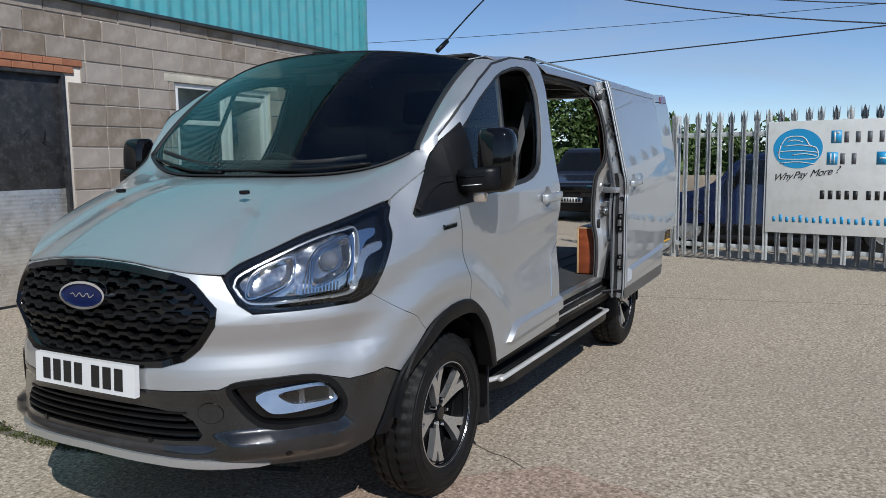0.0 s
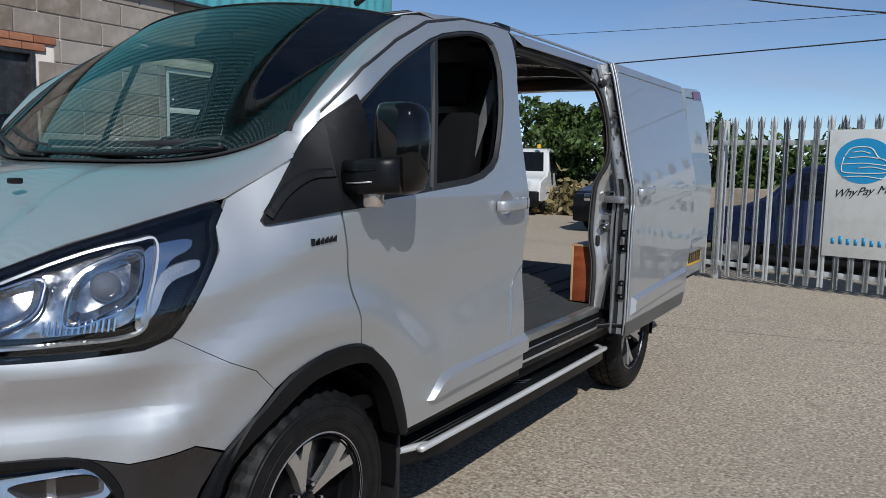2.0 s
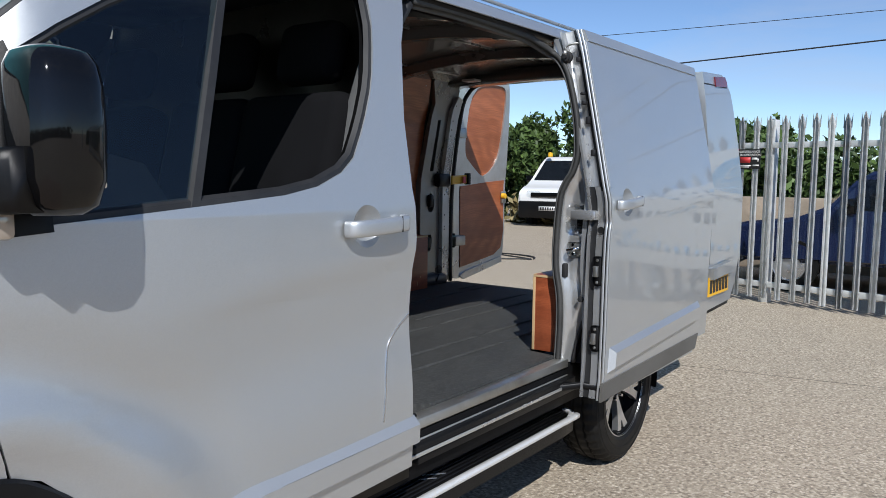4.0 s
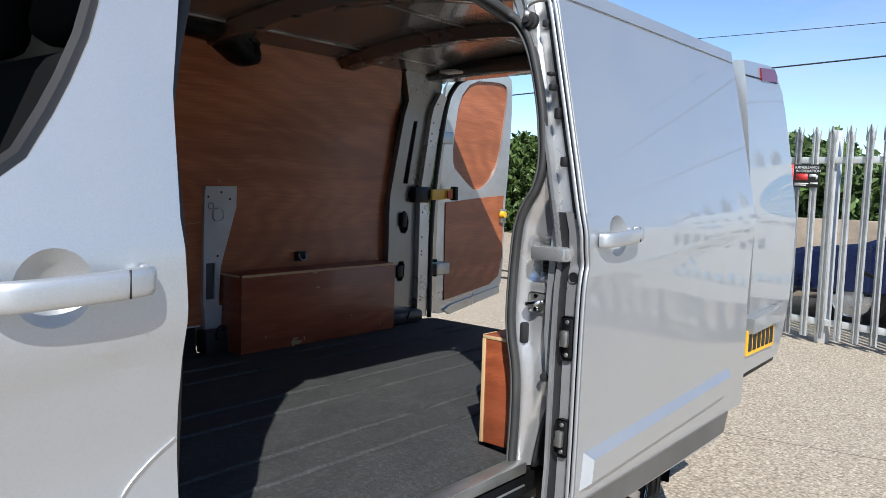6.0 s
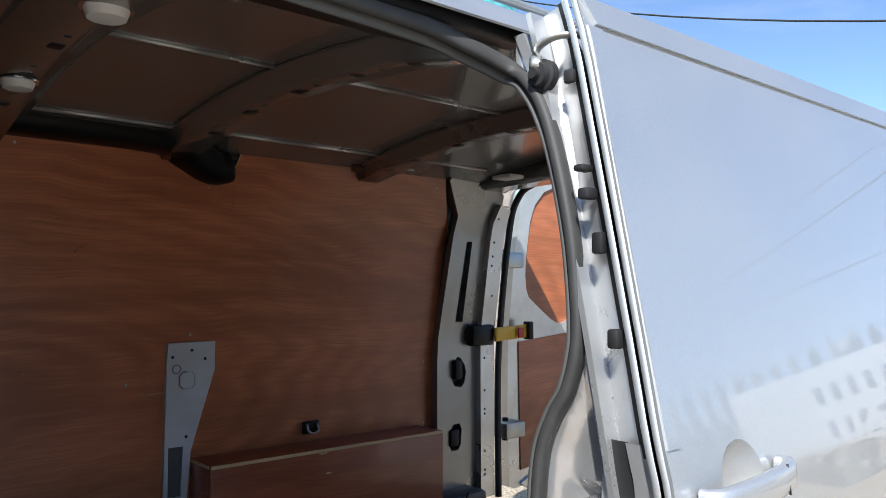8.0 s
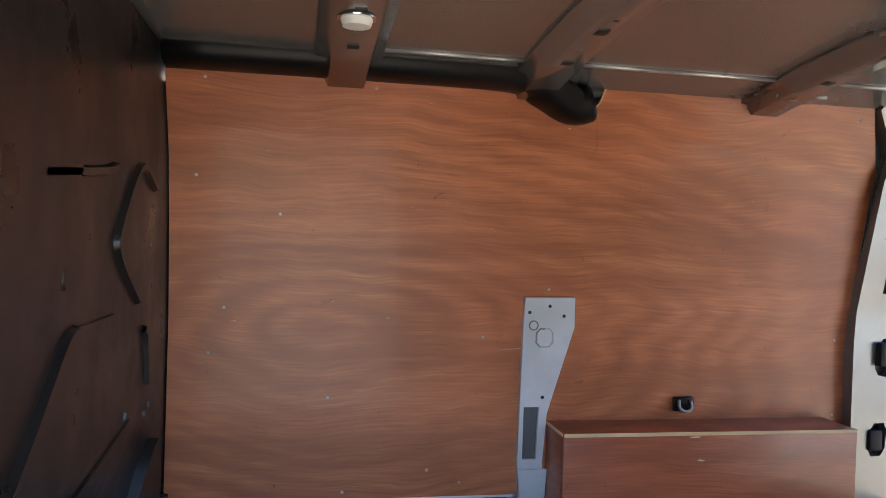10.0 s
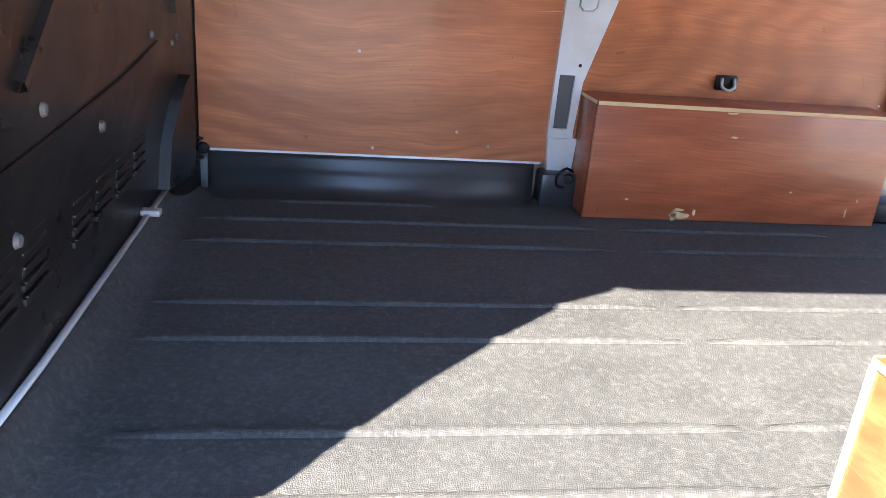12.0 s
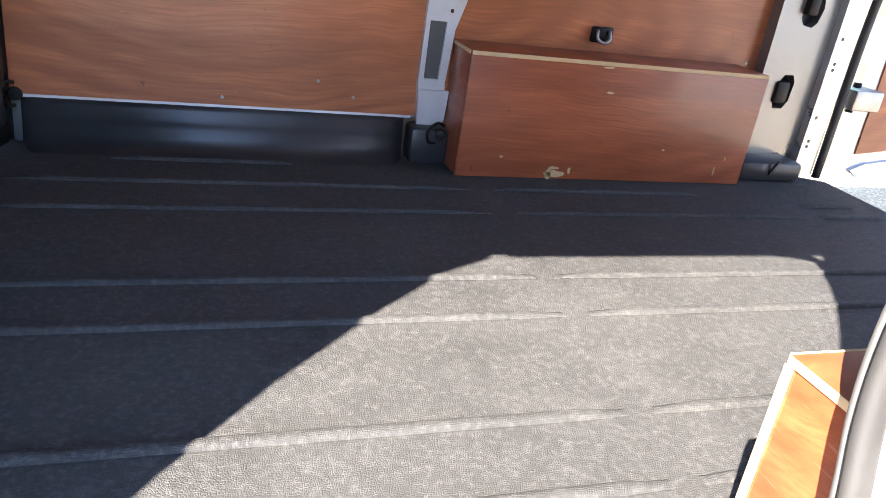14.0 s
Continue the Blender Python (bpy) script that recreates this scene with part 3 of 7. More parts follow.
def build_workshop():
    hall = tagged(empty("workshop_building", (WX, 4, 0)), "block-walled workshop with teal corrugated metal cladding above", "building")

    def add(name, bm, mat, label="", parent=None, angle=35):
        ob = part(name, bm, mat, parent or hall, label, angle)
        if ob.parent is hall:
            ob.matrix_parent_inverse = Matrix.Translation((-WX, -4, 0))
        return ob

    bm = bmesh.new()
    y0, y1, top = -14.0, 9.0, 3.08
    door, win = (2.6, 3.55, 0, 2.33), (5.05, 6.75, 1.15, 2.36)
    core = WX - .012
    for a, b, c, d in ((y0, door[0], 0, top), (door[0], door[1], door[3], top), (door[1], win[0], 0, top), (win[0], win[1], 0, win[2]), (win[0], win[1], win[3], top), (win[1], y1, 0, top)):
        add_box(bm, (core - .2, a, c), (core, b, d))
    add_box(bm, (core - 12, y1 - .2, 0), (core - .2, y1, top))
    add("wall", bm, BLOCK_JOINT, "grey mortar joints of the block wall")
    # corrugated cladding
    bm = bmesh.new()
    n = int((y1 + .1 - y0) / .05)
    prof = [0, 0, .03, .03]
    lo, hi = [], []
    for i in range(n):
        y = y0 + i * .05
        x = WX + .03 + prof[i % 4]
        lo.append(bm.verts.new((x, y, 3.1)))
        hi.append(bm.verts.new((x, y, 11.0)))
    for i in range(n - 1):
        bm.faces.new((lo[i], lo[i + 1], hi[i + 1], hi[i]))
    add("cladding", bm, TEAL, "teal corrugated metal cladding", angle=20)
    add("drip_flashing", box((WX - .02, y0, 3.06), (WX + .075, y1 + .1, 3.1), .006), worn("dark_flashing", (.03, .04, .045), .5), "dark metal drip flashing")
    add("corner_flashing", box((WX - .1, y1 + .05, 3.1), (WX + .08, y1 + .16, 11.0), .006), TEAL)
    add("side_cladding", box((WX - 12, y1 + .02, 3.1), (WX - .02, y1 + .08, 11.0)), TEAL)
    add("roof", box((WX - 12, y0, 11.0), (WX + .15, y1 + .2, 11.15), .02), worn("grey_roof_sheet", (.3, .31, .32), .6), "grey sheet roof")
    # door
    leaf = add("door", box((WX - .09, door[0] + .03, 1.15), (WX - .05, door[1] - .03, 2.30), .004), DOOR_BLACK, "scuffed black metal door leaf")
    add("door_frame", box((WX - .1, door[1] - .035, 0), (WX + .01, door[1] + .005, 2.33), .004), DOOR_BLACK, "black door frame")
    add("door_head", box((WX - .1, door[0], 2.295), (WX + .008, door[1] - .035, 2.33), .004), DOOR_BLACK)
    part("pull_handle", tube([(WX - .045, 3.30, 1.62), (WX - .02, 3.30, 1.63), (WX - .02, 3.30, 1.78), (WX - .045, 3.30, 1.79)], .008), DOOR_BLACK, leaf)
    bm = box((WX - .09, door[0] + .03, .03), (WX - .04, door[1] - .03, 1.15), .003)
    for i in range(38):
        for j in range(26):
            y, z = door[0] + .05 + i * .0235, .05 + j * .042
            sgn = 1 if (i + j) % 2 else -1
            a = Matrix.Translation((WX - .04, y, z)) @ Matrix.Rotation(sgn * radians(45), 4, "X")
            vs = [bm.verts.new(a @ Vector(p)) for p in ((.0, -.018, 0), (.001, 0, -.007), (.0, .018, 0), (.001, 0, .007), (.009, 0, 0))]
            for q in ((0, 1, 4), (1, 2, 4), (2, 3, 4), (3, 0, 4)):
                bm.faces.new([vs[k] for k in q])
    add("kick_panel", bm, CHECKER, "lower door panel of silver checker plate")
    # white window
    def bars(rects, x0, x1):
        bm = bmesh.new()
        for a, b, c, d in rects:
            add_box(bm, (x0, a, c), (x1, b, d), .006)
        return bm
    a, b, c, d = win
    add("window", bars([(a, b, d - .06, d), (a, b, c, c + .06), (a, a + .06, c + .06, d - .06), (b - .06, b, c + .06, d - .06),
                        (5.84, 5.92, c + .06, d - .06), (a + .06, 5.84, 1.86, 1.92)], WX - .1, WX - .03), WHITE, "white plastic window frame")
    add("window_sash", bars([(5.94, 6.66, 2.2, 2.26), (5.94, 6.66, 1.26, 1.32), (5.94, 6.0, 1.32, 2.2), (6.6, 6.66, 1.32, 2.2)], WX - .09, WX - .015), WHITE)
    add("window_pane", box((WX - .07, a + .05, c + .05), (WX - .065, b - .05, d - .05)), sheet_glass("window_glass", (.35, .4, .4)))
    add("window_sill", box((WX - .1, a - .06, c - .06), (WX + .06, b + .06, c), .008), BLOCK_JOINT)
    add("lintel", box((WX - .1, a - .17, d), (WX + .004, b + .17, d + .09), .004), worn("pale_stone", (.5, .46, .38), .9, depth=.002), "pale concrete window lintel")
    add("room_wall", box((WX - 3, a - 1, 0), (WX - 2.9, b + 1, 3)), worn("room_plaster", (.35, .34, .32), .9))
    # roofline of bricks over the door
    bm = box((-.05, 0, 0), (.012, .215, .065), .004, 1)
    brick = bpy.data.meshes.new("brick")
    bm.to_mesh(brick), bm.free()
    brick.materials.append(BRICK)
    for row in range(2):
        for k in range(6):
            share("brick", brick, (0, door[0] - .28 + k * .225 + .11 * row - 4, 2.335 + row * .075), hall)
    # the blocks
    meshes = {}

    def block(w, y, z):
        if w < .04:
            return
        if w not in meshes:
            meshes[w] = block_mesh(w)
        share("block", meshes[w], (rnd.uniform(-.003, .003), y - 4, z), hall)

    def block_mesh(w):
        bm = box((-.09, 0, 0), (.0, w, .215), .006, 1)
        chance = random.Random(int(w * 1000))
        for v in bm.verts:
            v.co.x += chance.uniform(-.002, .002)
        me = bpy.data.meshes.new("block")
        bm.to_mesh(me), bm.free()
        me.materials.append(BLOCK)
        return me

    rnd = random.Random(7)
    for row in range(14):
        z = .005 + row * .225
        if z + .1 > 3.06:
            break
        y = 0.9 - (.225 if row % 2 else 0)
        while y < y1 - .2:
            free = []
            for (p, q, r, s) in (door, (win[0] - .01, win[1] + .01, win[2] - .02, win[3] + .1), (door[0] - .3, door[1] + .2, 2.32, 2.49)):
                if z < s - .06 and z + .215 > r + .06:
                    free.append((p, q))
            w = .44
            clash = [f for f in free if y + w > f[0] + .01 and y < f[1] - .01]
            if clash:
                p, q = clash[0]
                block(round(min(.215, p - .005 - y), 3), y, z)
                block(round(min(.215, y + .215 - q - .005), 3), max(y, q + .005), z)
                y += .225
                continue
            block(.44, y, z)
            y += .45
    return hall


build_workshop()


# ---------------------------------------------------------------- palisade fence
F0, F1 = Vector((-.5, 9.375, 0)), Vector((9.0, 7.35, 0))
FD = (F1 - F0).normalized()
FN = Vector((FD.y, -FD.x, 0))
FA = math.atan2(FD.y, FD.x)


def fence_at(d, out=0.0, z=0.0):
    p = F0 + FD * d + FN * out
    return Vector((p.x, p.y, z))


def build_fence():
    fence = tagged(empty("palisade_fence", fence_at(0)), "galvanised steel palisade fence with spiked pales", "fence")
    fence.rotation_euler = (0, 0, FA)
    prof = [(-.034, .012), (-.026, -.006), (-.012, -.006), (-.006, .010), (.006, .010), (.012, -.006), (.026, -.006), (.034, .012)]
    bm = bmesh.new()
    levels = [(0.05, 1), (1.86, 1), (1.93, .62), (1.985, .12)]
    for z, k in levels:
        for x, y in prof:
            bm.verts.new((x * k, y * (1 if k > .5 else .3) - .03, z))
    bm.verts.ensure_lookup_table()
    n = len(prof)
    for i in range(len(levels) - 1):
        for j in range(n - 1):
            bm.faces.new([bm.verts[q] for q in (i * n + j, i * n + j + 1, (i + 1) * n + j + 1, (i + 1) * n + j)])
    solid(bm, .003)
    bm2 = bmesh.new()
    for sx in (-.028, .028):
        vs = [bm2.verts.new(p) for p in ((sx - .014, -.02, 1.84), (sx + .014, -.02, 1.84), (sx * 1.5 , -.012, 1.985))]
        bm2.faces.new(vs)
    solid(bm2, .003)
    tmp = bpy.data.meshes.new("t")
    bm2.to_mesh(tmp), bm2.free()
    bm.from_mesh(tmp)
    pale = bpy.data.meshes.new("pale")
    bm.to_mesh(pale), bm.free()
    pale.materials.append(FENCE)
    length = (F1 - F0).length
    rnd = random.Random(2)
    for k in range(int(length / .155)):
        ob = share("pale", pale, (k * .155, 0, rnd.uniform(-.01, .01)), fence)
        ob.rotation_euler = (0, rnd.uniform(-.006, .006), 0)
    for z in (.20, 1.68):
        part("rail", box((-.1, -.012, z - .03), (length, .03, z + .03), .003), FENCE, fence)
    for k in range(5):
        part("post", box((.7 + k * 2.75, .032, 0), (.8 + k * 2.75, .13, 1.95), .004), FENCE, fence)
    return fence


build_fence()


def text_mesh(name, body, size, mat, m, parent, slant=0.0, spacing=1.0):
    cu = bpy.data.curves.new(name, "FONT")
    cu.body, cu.size, cu.extrude, cu.shear, cu.space_character = body, size, .0008, slant, spacing
    ob = new("tmp", cu)
    me = bpy.data.meshes.new_from_object(ob.evaluated_get(bpy.context.evaluated_depsgraph_get()))
    bpy.data.objects.remove(ob)
    me.name = name
    me.materials.clear()
    me.materials.append(mat)
    t = new(name, me)
    t.parent = parent
    t.matrix_local = m
    return t


def face(x, z, out=.004):
    """On a board that faces -y in its own axes."""
    return pose(x, -out, z, 90, 0, 0)


def plate_of(rects, th, mat, name, parent, label=""):
    for a, b, c, d in rects:
        part(name, box((a, -th, c), (b, -.001, d)), mat, parent, label)


def disc(name, x, z, rx, rz, out, mat, parent, n=40):
    bm = bmesh.new()
    f = [bm.verts.new((x + rx * math.cos(2 * math.pi * i / n), -out, z + rz * math.sin(2 * math.pi * i / n))) for i in range(n)]
    b = [bm.verts.new((v.co.x, -.0005, v.co.z)) for v in f]
    bm.faces.new(f)
    for i in range(n):
        bm.faces.new((f[i], f[(i + 1) % n], b[(i + 1) % n], b[i]))
    bmesh.ops.recalc_face_normals(bm, faces=bm.faces)
    return part(name, bm, mat, parent)


def build_sign():
    d = 2.02
    sign = tagged(empty("yard_sign", fence_at(d, .05, .42)), "large white painted sign board bolted to the palisade fence", "sign")
    sign.rotation_euler = (0, 0, FA)
    w, h = 2.44, 1.40
    part("board", box((0, 0, 0), (w, .012, h), .002), SIGN_WHITE, sign)
    disc("emblem", .36, 1.06, .29, .245, .003, SIGN_BLUE, sign)
    bm = bmesh.new()
    van = [[(.16, 1.10), (.24, 1.20), (.42, 1.20), (.50, 1.10), (.58, 1.06), (.60, .96), (.52, .93), (.20, .93), (.14, .97)], ]
    outline = along([(x, -.005, z) for x, z in van[0]] + [(van[0][0][0], -.005, van[0][0][1])], 40)
    add_sweep(bm, outline, [(-.006, -.002), (.006, -.002), (.006, .002), (-.006, .002)], up=(0, 1, 0))
    for z0, a, b in ((1.09, .2, .55), (1.02, .12, .6), (.88, .16, .56), (1.15, .24, .42), (.98, .3, .58)):
        add_sweep(bm, along([(a, -.005, z0), ((a + b) / 2, -.005, z0 + .015), (b, -.005, z0 - .01)], 8), [(-.005, -.002), (.005, -.002), (.005, .002), (-.005, .002)], up=(0, 1, 0))
    part("emblem_line", bm, SIGN_WHITE, sign, "white line drawing of a van")
    # the firm's name as plain shapes
    plate_of([(.74, .855, 1.12, 1.27), (.70, .82, .86, 1.01), (1.24, 1.36, .86, 1.01)], .003, SIGN_BLUE, "name_tile", sign)
    for x0, z0, n in ((.885, 1.125, 8), (.85, .865, 2), (1.39, .865, 4)):
        plate_of([(x0 + k * .125, x0 + k * .125 + .05, z0, z0 + .13) for k in range(n)], .003, SIGN_GREY, "name_bar", sign, "dark grey bars of lettering")
    plate_of([(.77, .79, 1.135, 1.255), (.79, .835, 1.235, 1.255), (.735, .75, .875, .995), (.775, .79, .875, .995), (1.27, 1.335, .925, .945)], .005, SIGN_WHITE, "tile_bar", sign)
    for word, x, z in (("Why", .075, .655), ("Pay", .315, .685), ("More", .51, .71), ("?", .80, .755)):
        text_mesh("slogan", word, .122, INK, face(x, z) @ Matrix.Rotation(radians(7), 4, "Z"), sign, .55, .92)
    plate_of([(.64 + k * .092 + (.05 if k > 4 else 0), .69 + k * .092 + (.05 if k > 4 else 0), .44, .545) for k in range(11)], .003, INK, "number_bar", sign, "black bars of a number")
    plate_of([(.09 + k * .079, .125 + k * .079, .14, .205 + (.025 if k % 3 == 1 else 0)) for k in range(25)], .003, SIGN_BLUE, "address_bar", sign, "blue bars of lettering")
    return sign


build_sign()


def build_warning_sign():
    s = tagged(empty("warning_sign", fence_at(.39, .05, 1.43)), "small black and red camera warning sign on the fence", "sign")
    s.rotation_euler = (0, 0, FA)
    part("board", box((0, 0, 0), (.30, .004, .21), .001), INK, s)
    plate_of([(.0, .055, .0, .21)], .002, SIGN_RED, "red_band", s)
    plate_of([(.075, .19, .065, .125)], .002, SIGN_RED, "red_box", s)
    for i, ch in enumerate("CCTV"):
        text_mesh("letter", ch, .05, SIGN_WHITE, face(.01, .165 - i * .05), s)
    text_mesh("writing", "SURVEILLANCE", .034, SIGN_WHITE, face(.062, .172), s)
    text_mesh("writing", "IN OPERATION", .034, SIGN_WHITE, face(.075, .138), s)
    plate_of([(.205, .265, .095, .12), (.265, .28, .075, .11), (.07, .2, .03, .04), (.07, .18, .015, .024), (.215, .285, .03, .045)], .0025, SIGN_WHITE, "camera_symbol", s, "white camera symbol and small print")
    return s


build_warning_sign()


# ---------------------------------------------------------------- greenery and far things
def leaves(name, count, place, size, mat, seed, label, category):
    rnd = np.random.RandomState(seed)
    c = place(rnd, count)
    n = len(c)
    a = rnd.normal(size=(n, 3)); a /= np.linalg.norm(a, axis=1)[:, None]
    b = np.cross(a, rnd.normal(size=(n, 3))); b /= np.linalg.norm(b, axis=1)[:, None]
    s = rnd.uniform(size[0], size[1], (n, 1))
    v = np.stack([c - a * s, c + b * s * .45, c + a * s, c - b * s * .45], 1).reshape(-1, 3)
    me = bpy.data.meshes.new(name)
    me.from_pydata(v.tolist(), [], np.arange(4 * n).reshape(n, 4).tolist())
    me.materials.append(mat)
    return tagged(new(name, me), label, category, kind="stuff")


def hedge_row(pts, height, depth, low_end=1.0):
    """Leaf places of an uneven hedge along a line of (x, y)."""
    def place(rnd, count):
        p = np.array(pts, float)
        seg = np.hypot(*np.diff(p, axis=0).T)
        cum = np.concatenate([[0], np.cumsum(seg)])
        k = int(cum[-1] / .2)
        d = rnd.uniform(0, cum[-1], k)
        hh = height * (1 + .06 * np.sin(d * .9) + .05 * np.sin(d * 2.3 + 1) + rnd.normal(0, .05, k))
        hh = np.where(d > cum[-2], hh * low_end, hh)
        lump = []
        for di, h in zip(d, hh):
            for z in np.arange(.3, h, .42):
                lump.append((di, rnd.normal(0, depth * .28), z + rnd.uniform(-.1, .15), rnd.uniform(.22, .5)))
            if rnd.rand() < .5:
                lump.append((di, 0, h + rnd.uniform(.0, .25), .14))
        lump = np.array(lump)
        w = lump[:, 3] ** 2
        i = rnd.choice(len(lump), count, p=w / w.sum())
        off = rnd.normal(size=(count, 3)); off /= np.linalg.norm(off, axis=1)[:, None]
        off *= (lump[i, 3] * rnd.uniform(.55, 1.05, count))[:, None]
        dd = np.clip(lump[i, 0] + off[:, 0], 0, cum[-1])
        x, y = np.interp(dd, cum, p[:, 0]), np.interp(dd, cum, p[:, 1])
        return np.stack([x + off[:, 1] * .3 , y + lump[i, 1] + off[:, 1], np.maximum(.03, lump[i, 2] + off[:, 2])], 1)
    return place


leaves("hedge", 90000, hedge_row([(-16, 20.2), (-9, 20.6), (-3, 20.5), (-1.5, 17)], 2.75, 1.6, .74), (.06, .14), LEAF, 1, "tall dense green hedge along the end of the yard", "hedge")
leaves("boundary_hedge", 70000, hedge_row([(-1.6, 14.2), (0, 13.9), (4, 13.4), (10, 12.8), (16, 12.2)], 1.6, 1.2), (.04, .10), LEAF, 2, "leafy green hedge behind the fence", "hedge")
leaves("far_trees", 30000, hedge_row([(30, 10), (34, -12), (20, -30), (-4, -34), (-20, -26)], 2.4, 3.0), (.15, .4), LEAF, 9, "dark green trees along the far side of the yard", "trees")


def grass_place(rnd, count):
    x = rnd.uniform(-9, -1.5, count)
    return np.stack([x, 19.4 + rnd.normal(0, .25, count), np.abs(rnd.normal(0, .35, count))], 1)


leaves("dry_grass", 6000, grass_place, (.06, .2), GRASS, 3, "tall dry grass at the foot of the hedge", "grass")
leaves("low_hedge", 34000, hedge_row([(1.6, 13.7), (4, 13.4), (10, 12.8), (16, 12.2)], 1.55, 1.1), (.04, .10), LEAF, 4, "lower leafy hedge behind the fence", "hedge")
wall_b = tagged(part("boundary_wall", box((-1.2, 12.55, 0), (16, 12.75, 1.05), .02), WALL_TAN), "low tan rendered boundary wall behind the fence", "wall", kind="structure")


def cable(name, a, b, sag, r, label):
    pts = []
    for i in range(25):
        t = i / 24
        p = Vector(a).lerp(Vector(b), t)
        p.z -= sag * 4 * t * (1 - t)
        pts.append(p)
    tagged(part(name, tube(pts, r, 6), CABLE), label, "cable")


cable("overhead_cable", (-16, 20, 3.78), (16, 20, 4.94), .02, .018, "black overhead cable across the sky")
cable("overhead_cable", (-16, 20, 5.36), (16, 20, 5.25), .33, .008, "thin overhead wire across the sky")
cable("overhead_cable", (WX, 9, 5.0), (9, 9, 2.9), .92, .009, "sagging overhead cable running from the workshop")
cable("overhead_cable", (WX, 9, 5.2), (9, 9, 3.3), 1.0, .007, "sagging overhead cable running from the workshop")

loop = [(-4.6 + .9 * math.cos(a * .35) * (1 - a * .01), 11.2 + .42 * math.sin(a * .35), .012 + .004 * math.sin(a)) for a in range(19)]
tagged(part("loose_cable", tube(along(loop + [(-6.2, 11.9, .012), (-7.6, 11.7, .012)], 80), .014, 6), CABLE), "black cable looped loosely on the concrete yard", "cable")


def car(name, label, at, heading, paint, length, width, height, nose, body_h, screen=.35, plate=True):
    """A parked vehicle seen from afar: x ahead in its own axes."""
    top = tagged(empty(name, at), label, "car" if height < 1.7 else "van")
    top.rotation_euler = (0, 0, radians(heading))
    L, W = length / 2, width / 2
    prof = [(-L, .35), (-L + .02, body_h), (-L + .12, height - .08), (-L + .5, height), (L - nose - .9 * (height - body_h) - .3, height), (L - nose - .8 * (height - body_h), height - .04), (L - nose, body_h), (L - .12, body_h - .14), (L - .01, body_h - .3), (L, .35)]
    prof = prof[:1] + soften(prof, 1)[2:-2] + prof[-1:]
    bm = bmesh.new()
    def ring(k):
        out = []
        for x, z in prof:
            inset_ = .0 if z < body_h else .28 * (z - body_h)
            out.append(bm.verts.new((x, k * (W - inset_), z)))
        return out
    a, b = ring(1), ring(-1)
    n = len(prof)
    for i in range(n):
        bm.faces.new((a[i], a[(i + 1) % n], b[(i + 1) % n], b[i]))
    bm.faces.new(a[::-1]), bm.faces.new(b)
    bmesh.ops.recalc_face_normals(bm, faces=bm.faces)
    bmesh.ops.bevel(bm, geom=[e for e in bm.edges if e.calc_face_angle(0) > .6], offset=.05, segments=3, affect="EDGES")
    part("body", bm, paint, top)
    glass = material("dark_window", (.012, .015, .018), .06, 0, .5)
    zs, zt = body_h + .06, height - .12
    xs, xt = L - nose - .03, L - nose - .8 * (height - body_h) + .08
    bm = bmesh.new()
    w0, w1 = W - .12 - .28 * .06, W - .12 - .28 * (zt - body_h)
    add = .03
    vs = [bm.verts.new(p) for p in ((xs + add, -w0, zs), (xs + add, w0, zs), (xt + add, w1, zt), (xt + add, -w1, zt))]
    bm.faces.new(vs)
    solid(bm, .02)
    part("windscreen", bm, glass, top)
    for sgn in (1, -1):
        bm = bmesh.new()
        y0, y1 = sgn * (W - .28 * .06 + .004), sgn * (W - .28 * (zt - body_h) + .004)
        vs = [bm.verts.new(p) for p in ((xs - .25, y0, zs), (-L * .15, y0, zs), (-L * .15, y1, zt), (xt - .1, y1, zt))]
        bm.faces.new(vs)
        solid(bm, .01)
        part("side_window", bm, glass, top)
        part("headlight", box((L - .22, sgn * (W - .42) - .17, body_h - .36), (L + .01, sgn * (W - .42) + .17, body_h - .2), .03), LENS if paint is CAR_WHITE else CHROME, top)
        part("mirror", box((xs - .35, sgn * (W + .1) - .09, body_h + .02), (xs - .22, sgn * (W + .1) + .09, body_h + .2), .03), GLOSS_BLACK, top)
        for x in (L - .85, -L + .8):
            part("wheel", lathe([(.0, -.1), (.2, -.1), (.31, -.09), (.32, -.05), (.32, .05), (.31, .09), (.2, .07), (.19, .03), (.0, .03)], 24, pose(x, sgn * (W - .1), .32, 0, 0, 90 * sgn)), TYRE, top)
            part("wheel_trim", lathe([(.0, .05), (.05, .06), (.18, .04), (.19, .075)], 20, pose(x, sgn * (W - .1), .32, 0, 0, 90 * sgn)), ALLOY, top)
    part("bumper", box((L - .18, -W + .03, .22), (L + .06, W - .03, body_h - .46), .05), PLASTIC, top)
    part("radiator_grille", box((L - .1, -.5, body_h - .36), (L + .025, .5, body_h - .24), .01), GLOSS_BLACK, top)
    if plate:
        p = part("number_plate", box((L + .06, -.26, .42), (L + .072, .26, .53)), WHITE, top)
        bm = bmesh.new()
        for k in range(7):
            y = -.22 + k * .065
            add_box(bm, (L + .072, y, .44), (L + .075, y + .04, .51))
        part("plate_bar", bm, INK, p)
    return top


